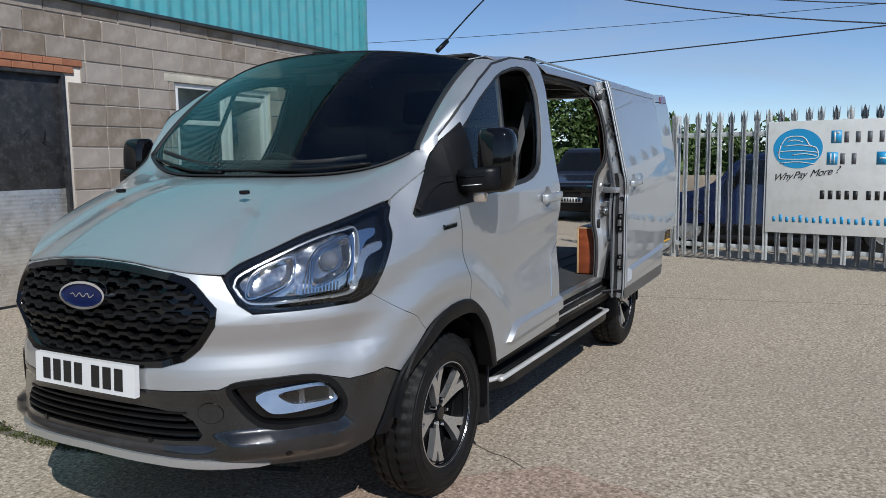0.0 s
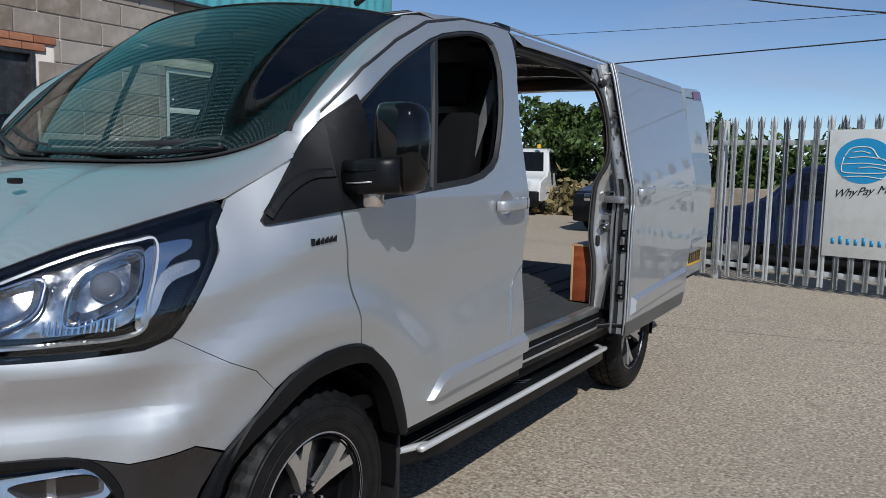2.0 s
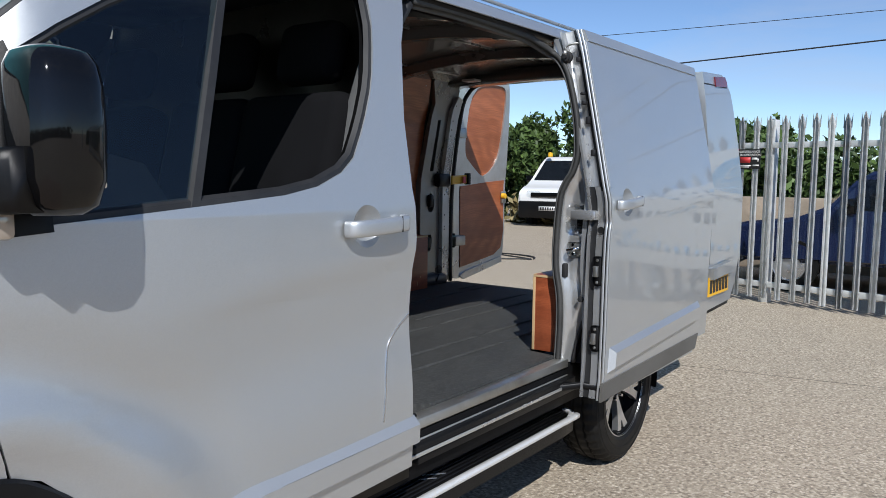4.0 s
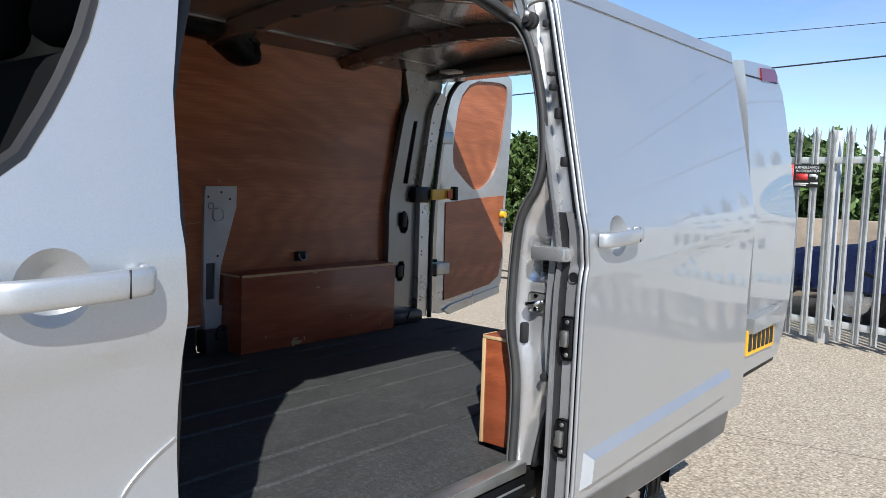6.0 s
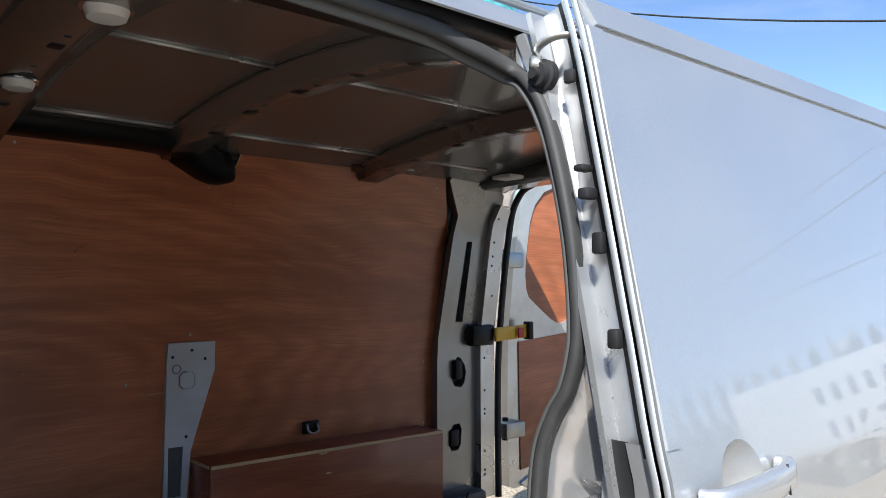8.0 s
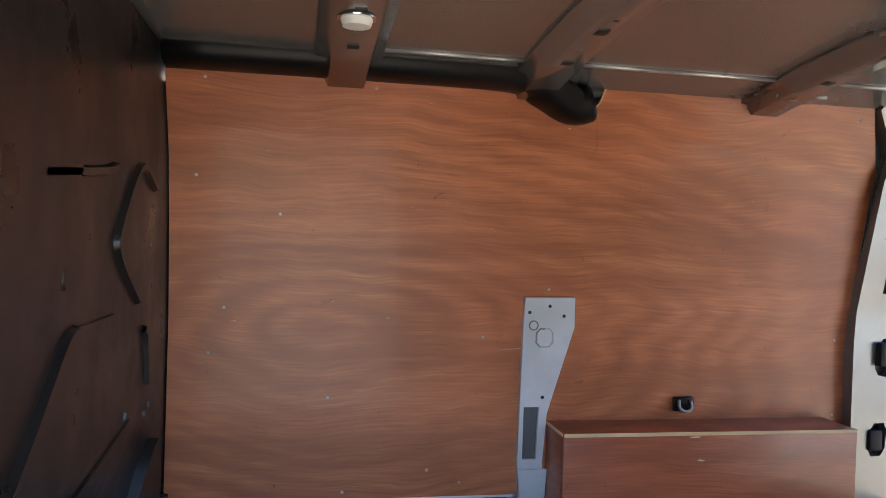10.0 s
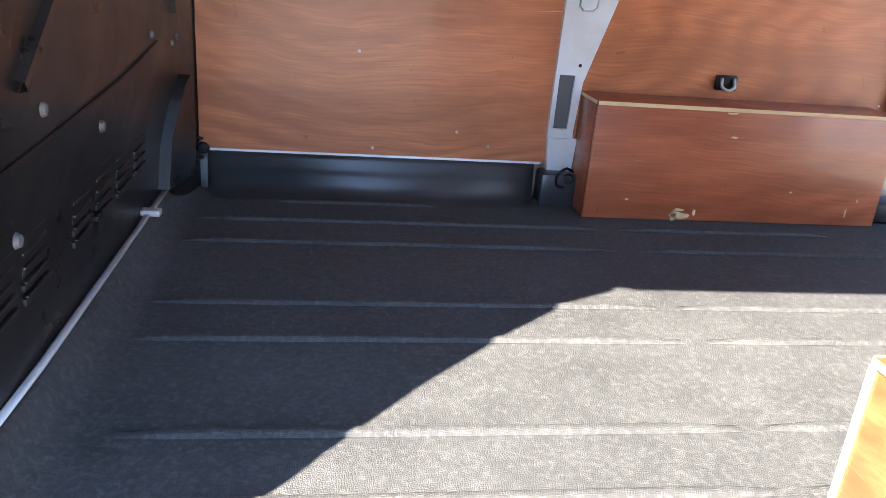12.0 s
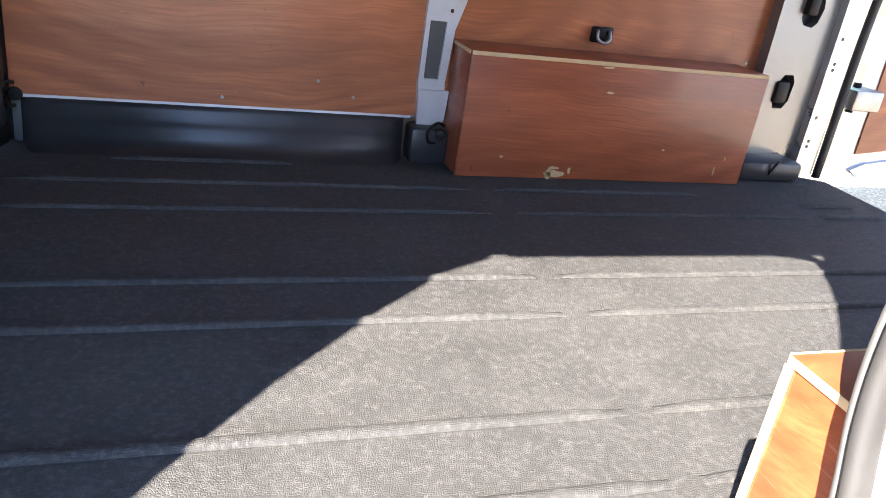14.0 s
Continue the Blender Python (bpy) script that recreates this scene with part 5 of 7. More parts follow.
def build_front_door(sgn):
    def w(u, z, o=0.0):
        p = flank(u, z, o)
        return (sgn * p[0], p[1], p[2])
    pane = soften(PANE, 1)
    cup = [(2.068 + .056 * math.cos(a * math.pi / 12), 1.207 + .056 * math.sin(a * math.pi / 12)) for a in range(24)]
    door = part("front_door", panel(DOOR, w, [pane[::-1], cup[::-1]], .03, .03), SILVER, VAN)
    part("door_lining", panel(DOOR, lambda u, v, o=0: w(u, v, -.05 + o), [pane[::-1]], .08, 0), PLASTIC, door)
    part("window_seal", ribbon(pane, w, .04, -.016, .0115, True), PLASTIC_SOFT, door)
    front = [(1.15, 1.475), (1.27, 1.582), (1.456, 1.70), (1.735, 1.828), (1.55, 1.274), (1.2, 1.245)]
    if sgn > 0:
        part("fixed_pane", panel(front, lambda u, v, o=0: w(u, v, -.012 + o), step=.1, depth=0), GLASS, door)
    else:
        part("window_pane", panel(pane, lambda u, v, o=0: w(u, v, -.012 + o), step=.1, depth=0), GLASS, door)
    part("window_divider", ribbon([(1.74, 1.835), (1.645, 1.56), (1.548, 1.262)], w, .032, -.016, .014), PLASTIC_SOFT, door)
    part("sail_panel", panel([(1.083, 1.222), (1.082, 1.265), (1.090, 1.38), (1.098, 1.487), (1.15, 1.524), (1.215, 1.570), (1.230, 1.52), (1.240, 1.40), (1.252, 1.285), (1.254, 1.236)], lambda u, v, o=0: w(u, v, .008 + o), step=.05, depth=.014), PLASTIC, door, "black plastic mirror base")
    part("door_gap", ribbon([(1.10 + k * .02, door_line(1.10 + k * .02) - .0015) for k in range(66)], w, .011, -.003, .0035), PLASTIC_SOFT, door)
    # handle
    bm = sweep(along([w(1.982, 1.203, .006), w(1.988, 1.2035, .026), w(2.02, 1.205, .037), w(2.10, 1.208, .041), w(2.165, 1.211, .038), w(2.192, 1.212, .028), w(2.197, 1.2125, .006)], 28), oval(.022, .044, 14, 3.6))
    handle = part("handle", bm, SILVER, door, angle=60)
    part("handle_seam", sweep([w(2.152, 1.190, .050), w(2.152, 1.232, .049)], oval(.003, .003)), PLASTIC_SOFT, handle)
    bm = bmesh.new()
    rr = []
    for k, o in ((1.0, -.004), (.9, -.008), (.6, -.024), (.01, -.031)):
        rr.append([bm.verts.new(w(2.068 + .056 * k * math.cos(a * math.pi / 12), 1.207 + .056 * k * math.sin(a * math.pi / 12), o + .004)) for a in range(24)])
    for a, b in zip(rr, rr[1:]):
        for i in range(24):
            bm.faces.new((a[i], a[(i + 1) % 24], b[(i + 1) % 24], b[i]))
    bmesh.ops.recalc_face_normals(bm, faces=bm.faces)
    part("handle_cup", bm, SILVER, door)
    # raised lower moulding
    outer = [(1.508, .545), (1.533, .575), (1.558, .600), (1.59, .616), (1.63, .625), (1.72, .634), (2.27, .652), (2.268, .572)]
    inner = [(1.522, .549), (1.552, .572), (1.578, .589), (1.606, .598), (1.642, .604), (1.726, .611), (2.27, .628), (2.268, .576)]
    bm = panel(inner, lambda u, v, o=0: w(u, v, .022 + o), step=.06, depth=0)
    lo = [bm.verts.new(w(*p, -.002)) for p in outer]
    hi = [bm.verts.new(w(*p, .022)) for p in inner]
    for k in range(8):
        bm.faces.new((lo[k], lo[(k + 1) % 8], hi[(k + 1) % 8], hi[k]))
    bmesh.ops.remove_doubles(bm, verts=bm.verts, dist=2e-4)
    bmesh.ops.recalc_face_normals(bm, faces=bm.faces)
    part("side_moulding", bm, SILVER, door)
    # bright bead laid along the flap's edge in place of its highlight
    part("flap_highlight", ribbon([(p.x, p.y) for p in along([(2.262, .945, 0), (2.215, .915, 0), (2.172, .875, 0), (2.156, .82, 0), (2.145, .74, 0), (2.133, .665, 0)], 30)], w, .006, -.001, .004), SATIN_CHROME, door)
    # mirror
    m = part("mirror_arm", sweep([(sgn * .945, 1.137, 1.318), (sgn * 1.0, 1.137, 1.322), (sgn * 1.05, 1.145, 1.326), (sgn * 1.105, 1.165, 1.33)], oval(.10, .105, 14, 5), up=(0, 0, 1)), PLASTIC, door, "black plastic mirror arm")
    part("arm_groove", sweep([(sgn * .955, 1.087, 1.338), (sgn * 1.0, 1.086, 1.340), (sgn * 1.06, 1.098, 1.344)], oval(.010, .007)), GLOSS_BLACK, m)
    part("arm_line", sweep([(sgn * .965, 1.086, 1.302), (sgn * 1.0, 1.085, 1.304), (sgn * 1.05, 1.095, 1.308)], oval(.008, .005)), SILVER_IN, m)
    bm = bmesh.new()
    lev = [(1.272, .60, .6), (1.288, .84, .85), (1.33, .96, 1.0), (1.41, 1.0, 1.0), (1.48, .97, .97), (1.512, .91, .90), (1.532, .80, .76), (1.541, .60, .5)]
    rings = []
    c = Vector((sgn * 1.072, 1.212, 1.4))
    for z, kx, ky in lev:
        lean = -.04 * (1 - kx)
        rings.append([bm.verts.new((c.x + sgn * (px * kx + lean), c.y + py * ky, z)) for px, py in oval(.166, .136, 24, 2.9)])
    for a, b in zip(rings, rings[1:]):
        for i in range(24):
            bm.faces.new((a[i], a[(i + 1) % 24], b[(i + 1) % 24], b[i]))
    bm.faces.new(rings[0]), bm.faces.new(rings[-1])
    bmesh.ops.recalc_face_normals(bm, faces=bm.faces)
    part("mirror_housing", bm, GLOSS_BLACK, door, "gloss black mirror housing", 60)
    part("mirror_glass", box((c.x - .052, c.y + .048, 1.315), (c.x + .052, c.y + .060, 1.49), .004), CHROME, door)
    part("mirror_indicator", box((c.x - sgn * .045 - .026, c.y - .10, 1.232), (c.x - sgn * .045 + .026, c.y - .055, 1.288), .010), worn("clear_amber_lens", (.42, .36, .3), .1, .3, 1, depth=0, vary=.2), door, "clear indicator lens")
    return door


build_front_door(1)
build_front_door(-1)


def quarter(sgn):
    def w(u, z, o=0.0):
        p = flank(u, z, o)
        return (sgn * p[0], p[1], p[2])
    bot = [(3.45, .46), (3.50, .60), (3.60, .73), (3.75, .80), (3.93, .825), (4.12, .80), (4.27, .73), (4.36, .60), (4.40, .46)]
    if sgn > 0:
        body = [(3.385, 1.89), (3.385, .46)] + bot + [(4.93, .46), (4.93, 1.9)]
    else:
        body = [(2.315, 1.9), (2.315, .46)] + bot + [(4.93, .46), (4.93, 1.9)]
    part("flank_panel", panel(body, w, step=.1, depth=.02), SILVER, VAN)
    part("rear_arch_trim", ribbon([(p.x, p.y) for p in along([(a, b, 0) for a, b in bot], 30)], w, .05, 0, .014), PLASTIC, VAN)
    # sill and step
    bm = bmesh.new()
    add_sweep(bm, [(sgn * .945, 1.40, .485), (sgn * .945, 2.28, .485)], [(-.012, -.03), (.012, -.03), (.012, .03), (-.012, .03)])
    add_sweep(bm, [(sgn * .70, 1.42, .43), (sgn * .70, 3.42, .43)], oval(.10, .16))
    part("sill", bm, PLASTIC, VAN, "black sill")
    rim = [(.68, 1.425), (.83, 1.425), (.875, 1.45), (.935, 1.60), (.95, 1.68), (.95, 3.28), (.942, 3.37), (.915, 3.43), (.87, 3.46), (.68, 3.47)]
    step = part("side_step", panel(rim, lambda u, v, o=0: (sgn * u, v, .349 + o), step=.3, depth=.050), PLASTIC, VAN, "black ribbed side step with a bright edge")
    edge = along([(sgn * (u - .013), v, .350) for u, v in rim[1:-1]], 60)
    part("bright_edge", sweep(edge, oval(.028, .022, 10, 3)), STEP_EDGE, step, "brushed metal edge")
    for k in (0, 1):
        part("step_mark", sweep([(sgn * .78, 2.52 + k * .05, .356), (sgn * .83, 2.46 + k * .05, .356), (sgn * .88, 2.52 + k * .05, .356)], oval(.008, .004)), STEEL, step)
    for k in range(11):
        x = sgn * (.705 + k * .0195)
        part("tread_rib", sweep([(x, 1.46 + .012 * max(0, k - 6) ** 1.6, .352), (x, 3.42, .352)], [(-.005, -.004), (.005, -.004), (.003, .004), (-.003, .004)]), PLASTIC, step)
    for y in (1.75, 2.5, 3.2):
        part("bracket", box((sgn * .65 - .1, y, .29), (sgn * .65 + .1, y + .05, .34), .004), PLASTIC, step)
    part("mud_flap", box((sgn * .82 - .11, 1.415, .17), (sgn * .82 + .11, 1.43, .45), .005), PLASTIC_SOFT, VAN)


quarter(1)
quarter(-1)


def build_wheels():
    tyre_prof = [(.218, -.095), (.235, -.108), (.275, -.112), (.315, -.104), (.333, -.088), (.341, -.07), (.344, -.052), (.336, -.049), (.336, -.042), (.345, -.038), (.345, -.006), (.337, -.003), (.337, .004), (.345, .008),
                 (.345, .038), (.336, .042), (.336, .049), (.344, .052), (.341, .07), (.333, .088), (.315, .104), (.275, .112), (.235, .108), (.218, .095)]
    wheel = part("wheel", lathe([(.0, .06), (.03, .06), (.045, .035), (.2, .02), (.213, .05), (.222, .095), (.216, .1), (.205, .07), (.2, -.09), (.0, -.09)], 48), BLACK_RIM, VAN, "black and silver alloy wheel")
    bm = lathe(tyre_prof, 160)
    for v in bm.verts:
        r = math.hypot(v.co.y, v.co.z)
        k = round(math.atan2(v.co.z, v.co.y) / (2 * math.pi) * 160)
        if r > .325 and abs(v.co.x) > .03 and k % 4 in ((0, 1) if v.co.x > 0 else (2, 3)):
            v.co.y *= (r - .008) / r
            v.co.z *= (r - .008) / r
    part("tyre", bm, TYRE, wheel, "black tyre with worn tread", 14)
    part("rim_edge", lathe([(.214, .095), (.217, .1), (.221, .099), (.223, .093)], 48), ALLOY, wheel)
    spoke = [(.036, -.008), (.10, -.021), (.150, -.036), (.203, -.060), (.2095, -.038), (.2125, -.021), (.158, -.003), (.158, .003), (.2125, .021), (.2095, .038), (.203, .060), (.150, .036), (.10, .021), (.036, .008)]
    for k in range(5):
        a = 2 * math.pi * k / 5 + .611
        def fn(u, v, o=0.0, a=a):
            x = .052 + .033 * min(1, math.hypot(u, v) / .2) + o
            return (x, u * math.cos(a) - v * math.sin(a), u * math.sin(a) + v * math.cos(a))
        part("spoke", panel(spoke, fn, step=.05, depth=.03), ALLOY, wheel, "machined silver spoke")
        b = a + math.pi / 5
        part("wheel_nut", lathe([(.0, .070), (.007, .070), (.009, .065), (.009, .04)], 6, pose(0, .057 * math.cos(b), .057 * math.sin(b))), CHROME, wheel)
    part("centre_cap", lathe([(.0, .07), (.028, .069), (.033, .06), (.034, .03)], 24), GLOSS_BLACK, wheel)
    part("rim_groove", lathe([(.196, .078), (.200, .084), (.205, .090)], 48), BLACK_RIM, wheel)
    part("tyre_ring", lathe([(.262, .1118), (.264, .1135), (.268, .1135), (.270, .1118)], 64), TYRE, wheel)
    part("tyre_ring", lathe([(.300, .1075), (.302, .1095), (.306, .1085), (.308, .106)], 64), TYRE, wheel)
    wheel.matrix_basis = pose(.83, AXLE, .345)
    for x, y, rot in ((.83, AXLE + WHEELBASE, 0), (-.83, AXLE, 180), (-.83, AXLE + WHEELBASE, 180)):
        copy_thing(wheel, pose(x, y, .345, 25, 0, rot))


build_wheels()


# ---- sliding door, pushed back along the flank
def slide(u, z, out=0.0):
    x = 1.085 + out - (.22 * max(0, z - 1.25)) - .05 * max(0, .55 - z)
    crease = 1.135 + .095 * (u - 3.45)
    tuck = smooth(0, .045, crease - z) * (1 - smooth(.12, .46, crease - z))
    x -= tuck * (.0015 + .0035 * smooth(3.5, 4.4, u))
    x -= .16 * max(0, z - 1.84) ** 1.2
    return (x, u, z)


def build_sliding_door():
    out = [(3.378, 1.915), (3.374, 1.69), (3.367, 1.43), (3.362, 1.30), (3.368, 1.21), (3.376, 1.165), (3.366, 1.11), (3.358, .88), (3.352, .66), (3.345, .455),
           (4.405, .46), (4.47, .545), (4.53, .72), (4.61, .89), (4.65, 1.17), (4.665, 1.39), (4.675, 1.54), (4.685, 1.915)]
    cup = [(3.527 + .056 * math.cos(a * math.pi / 12), 1.238 + .056 * math.sin(a * math.pi / 12)) for a in range(24)]
    door = part("sliding_door", panel(out, slide, [cup[::-1]], .03, .012), SILVER, VAN)
    part("door_return", panel(out, lambda u, v, o=0: slide(u, v, -.09 + o), step=.15, depth=.01), SILVER_IN, door)
    front = out[:10]
    bm = bmesh.new()
    for i, (o1, o2) in enumerate(((-.003, -.013), (-.015, -.026))):
        rows = []
        for u, v in [(p.x, p.y) for p in along([(a, b, 0) for a, b in front], 40)]:
            rows.append([bm.verts.new(slide(u - .002 - .004 * i, v, o1)), bm.verts.new(slide(u - .006 - .004 * i, v, (o1 + o2) / 2)), bm.verts.new(slide(u - .002 - .004 * i, v, o2))])
        for a, b in zip(rows, rows[1:]):
            for j in (0, 1):
                bm.faces.new((a[j], a[j + 1], b[j + 1], b[j]))
    part("door_flange", bm, SILVER, door)
    bm = bmesh.new()
    edge = [(p.x, p.y) for p in along([(a, b, 0) for a, b in front], 60)]

    def strip(o1, o2, d1, d2, zlo, zhi):
        """A band down the front edge, between two depths behind the skin."""
        bm = bmesh.new()
        rows = [[bm.verts.new(slide(u + d1, v, o1)), bm.verts.new(slide(u + (d1 + d2) / 2, v, (o1 + o2) / 2)), bm.verts.new(slide(u + d2, v, o2))] for u, v in edge if zlo <= v <= zhi]
        for a, b in zip(rows, rows[1:]):
            for j in (0, 1):
                bm.faces.new((a[j], a[j + 1], b[j + 1], b[j]))
        return bm
    bm.free()
    part("edge_face", strip(-.024, -.034, .003, .006, 0, 3), PLASTIC, door, "black front edge of the sliding door")
    part("edge_panel", strip(-.034, -.064, .007, .007, 0, 1.30), SILVER_IN, door, "grey steel front edge of the sliding door")
    part("edge_rubber", strip(-.034, -.043, .005, .008, 1.28, 3), PLASTIC_SOFT, door)
    # black band added for the dark of the gap behind the steel edge
    part("edge_gap_shade", strip(-.064, -.096, .012, .012, 0, 1.30), PLASTIC_SOFT, door)
    part("inner_face", strip(-.043, -.09, .012, .03, 1.28, 3), SILVER_IN, door)
    at = lambda z: float(np.interp(z, [p[1] for p in reversed(front)], [p[0] for p in reversed(front)]))
    for z, h in ((.70, .105), (.968, .12)):
        u = at(z)
        x0, x1 = slide(u, z, -.068)[0], slide(u, z, -.028)[0]
        latch = part("latch", box((x0, u - .005, z - h / 2), (x1, u + .006, z + h / 2), .012, 3), PLASTIC, door)
        part("latch_bolt", box((x0 + .008, u - .020, z - .022), (x1 - .012, u - .004, z + .022), .004), STEEL, latch)
        part("latch_claw", tube([(x0 + .006, u - .01, z - .022 + k * .02) for k in (0, 1, 2)], .0045), CHROME, latch)
        for k in (-1, 1):
            part("screw", lathe([(.0, .004), (.005, .003), (.0065, 0)], 10, pose((x0 + x1) / 2, u - .005, z + k * (h / 2 - .016), 0, 0, -90)), STEEL, latch)
    u = at(1.127)
    part("edge_hole", lathe([(.0, .0015), (.012, .0015), (.0155, .004), (.017, 0)], 18, pose(slide(u, 1.127, -.047)[0], u + .006, 1.127, 0, 0, -90)), INK, door)
    for z, h, w_ in ((1.664, .005, .020), (1.628, .008, .020), (1.56, .015, .008), (1.433, .013, .010), (1.80, .01, .006)):
        u = at(z)
        x = slide(u, z, -.046)[0]
        part("buffer", box((x - .008, u - w_, z - h), (x + .010, u + .006, z + h), .004), PLASTIC_SOFT, door)
    part("top_band", panel([(3.398, 1.872), (4.672, 1.872), (4.684, 1.914), (3.380, 1.914)], lambda u, v, o=0: slide(u, v, .006 + o), step=.1, depth=.007), SILVER, door)
    part("front_band", panel([(3.366, 1.30), (3.392, 1.30), (3.412, 1.868), (3.380, 1.868)], lambda u, v, o=0: slide(u, v, .003 + o), step=.06, depth=.004), SILVER, door)
    mould = [(3.37, .56), (3.385, .665), (4.45, .718), (4.40, .615)]
    part("side_moulding", raised(mould, slide, .022, .024), SILVER, door)
    part("lower_trim", panel([(3.322, .455), (3.325, .53), (4.462, .55), (4.435, .475)], lambda u, v, o=0: slide(u, v, .005 + o), step=.1, depth=.01), worn("dusty_grey_plastic", (.1, .095, .085), .7, depth=.0004), door, "dusty grey lower door trim")
    handle = part("handle", sweep(along([slide(3.414, 1.230, .004), slide(3.42, 1.230, .020), slide(3.45, 1.232, .030), slide(3.52, 1.237, .035), slide(3.585, 1.242, .032), slide(3.61, 1.244, .022), slide(3.614, 1.244, .004)], 28), oval(.020, .040, 14, 3.6)), SILVER, door, angle=60)
    part("handle_seam", sweep([slide(3.572, 1.222, .043), slide(3.572, 1.262, .042)], oval(.003, .003)), PLASTIC_SOFT, handle)
    bm = bmesh.new()
    rr = []
    for k, o in ((1.0, .0), (.9, -.005), (.6, -.022), (.01, -.03)):
        rr.append([bm.verts.new(slide(3.527 + .056 * k * math.cos(a * math.pi / 12), 1.238 + .056 * k * math.sin(a * math.pi / 12), o)) for a in range(24)])
    for a, b in zip(rr, rr[1:]):
        for i in range(24):
            bm.faces.new((a[i], a[(i + 1) % 24], b[(i + 1) % 24], b[i]))
    bmesh.ops.recalc_face_normals(bm, faces=bm.faces)
    part("handle_cup", bm, SILVER, door)
    part("lower_arm", sweep([(1.05, 3.36, .50), (.98, 3.36, .50), (.90, 3.22, .50), (.82, 3.20, .50)], oval(.02, .03)), PLASTIC, door, "black lower guide arm")
    part("middle_arm", box((.912, 3.352, 1.168), (1.022, 3.44, 1.207), .008), SILVER_IN, door)
    part("upper_arm", sweep(along([(.93, 3.40, 1.862), (.90, 3.372, 1.862), (.87, 3.362, 1.85), (.868, 3.36, 1.82)], 12), oval(.020, .008)), STEEL, door, "bent steel roller arm")
    part("roller_bolt", lathe([(.0, .020), (.008, .020), (.009, .012), (.017, .011), (.019, .002), (.024, .0), (.024, -.012)], 20, pose(.868, 3.372, 1.812, 0, 0, -90)), PLASTIC_SOFT, door)


build_sliding_door()


# ---- rear doors, both swung open
def build_rear_doors():
    def left(u, z, out=0.0):
        return (.955 + out - .10 * max(0, z - 1.25) - .05 * max(0, z - 1.8), u, z)
    out = [(5.0, .57), (5.47, .585), (5.55, .68), (5.63, .85), (5.655, 1.05), (5.64, 1.34), (5.59, 1.6), (5.51, 1.85), (5.44, 1.925), (5.36, 1.955), (5.0, 1.935)]
    d = part("rear_door", panel(out, left, step=.08, depth=.05), SILVER, VAN)
    part("inner_skin", panel(out, lambda u, v, o=0: left(u, v, -.055 + o), step=.15, depth=0), SILVER_IN, d)
    part("ply_lining", panel([(5.06, .72), (5.5, .73), (5.55, 1.2), (5.45, 1.8), (5.06, 1.8)], lambda u, v, o=0: left(u, v, -.06 + o), step=.2, depth=0), PLY, d)
    part("brake_lamp", panel([(5.20, 1.925), (5.40, 1.945), (5.43, 1.915), (5.42, 1.885), (5.20, 1.87)], lambda u, v, o=0: left(u, v, .008 + o), step=.1, depth=.02), RED_LENS, d, "red high brake lamp")
    part("top_line", ribbon([(5.0, 1.87), (5.44, 1.885)], left, .008, 0, .003), PLASTIC_SOFT, d)
    part("belt_bulge", panel([(5.0, .84), (5.50, .86), (5.60, 1.06), (5.60, 1.28), (5.0, 1.27)], lambda u, v, o=0: left(u, v, .014 + o), step=.08, depth=.018), SILVER, d)
    part("plate_housing", panel([(5.0, .82), (5.37, .84), (5.44, .80), (5.41, .775), (5.0, .755)], lambda u, v, o=0: left(u, v, .04 + o), step=.08, depth=.05), SILVER, d)
    p = part("number_plate", panel([(4.99, .655), (5.365, .655), (5.365, .765), (4.99, .765)], lambda u, v, o=0: left(u, v, .016 + o), step=.2, depth=.016), YELLOW, d, "yellow rear number plate")
    for k in range(6):
        u = 5.30 - k * .058
        part("plate_bar", panel([(u, .672), (u + .042, .672), (u + .042, .748), (u, .748)], lambda a, b, o=0: left(a, b, .018 + o), depth=.002), INK, p)
    part("lower_edge", panel([(5.0, .545), (5.46, .56), (5.47, .59), (5.0, .578)], lambda u, v, o=0: left(u, v, -.01 + o), step=.2, depth=.04), PLASTIC, d)
    # the other door, seen from inside
    def right(u, z, out=0.0):
        return (-.90 + out + .10 * max(0, z - 1.25), u, z)
    o2 = [(5.08, .60), (5.14, .575), (5.72, .66), (5.77, .75), (5.78, 1.32), (5.74, 1.80), (5.70, 2.03), (5.64, 2.062), (5.17, 2.015), (5.10, 1.92)]
    win = [(5.195, 1.975), (5.63, 2.015), (5.672, 1.93), (5.66, 1.60), (5.625, 1.44), (5.53, 1.355), (5.43, 1.322), (5.30, 1.40), (5.165, 1.49)]
    d2 = part("rear_door", panel(soften(o2, 1), right, [soften(win, 2)], .08, .05), SILVER_IN, VAN)
    part("outer_skin", panel(o2, lambda u, v, o=0: right(u, v, -.06 + o), step=.15, depth=0), SILVER, d2)
    part("upper_ply", panel(soften(win, 2), lambda u, v, o=0: right(u, v, -.012 + o), step=.1, depth=.0), PLY, d2, "red-brown plywood panel")
    part("lower_ply", panel([(5.165, .66), (5.62, .72), (5.72, .77), (5.755, .9), (5.745, 1.298), (5.50, 1.283), (5.155, 1.253)], lambda u, v, o=0: right(u, v, .006 + o), step=.1, depth=.006), PLY, d2, "red-brown plywood panel")
    part("latch", box((-.892, 5.70, 1.12), (-.875, 5.76, 1.21), .004), STEEL, d2)
    part("latch_knob", lathe([(.0, .03), (.02, .028), (.024, .0)], 14, pose(-.878, 5.71, 1.175)), YELLOW, d2)
    part("bottom_flange", panel([(5.16, .60), (5.21, .57), (5.73, .655), (5.72, .70), (5.22, .625)], lambda u, v, o=0: right(u, v, .012 + o), step=.1, depth=.02), SILVER_IN, d2)
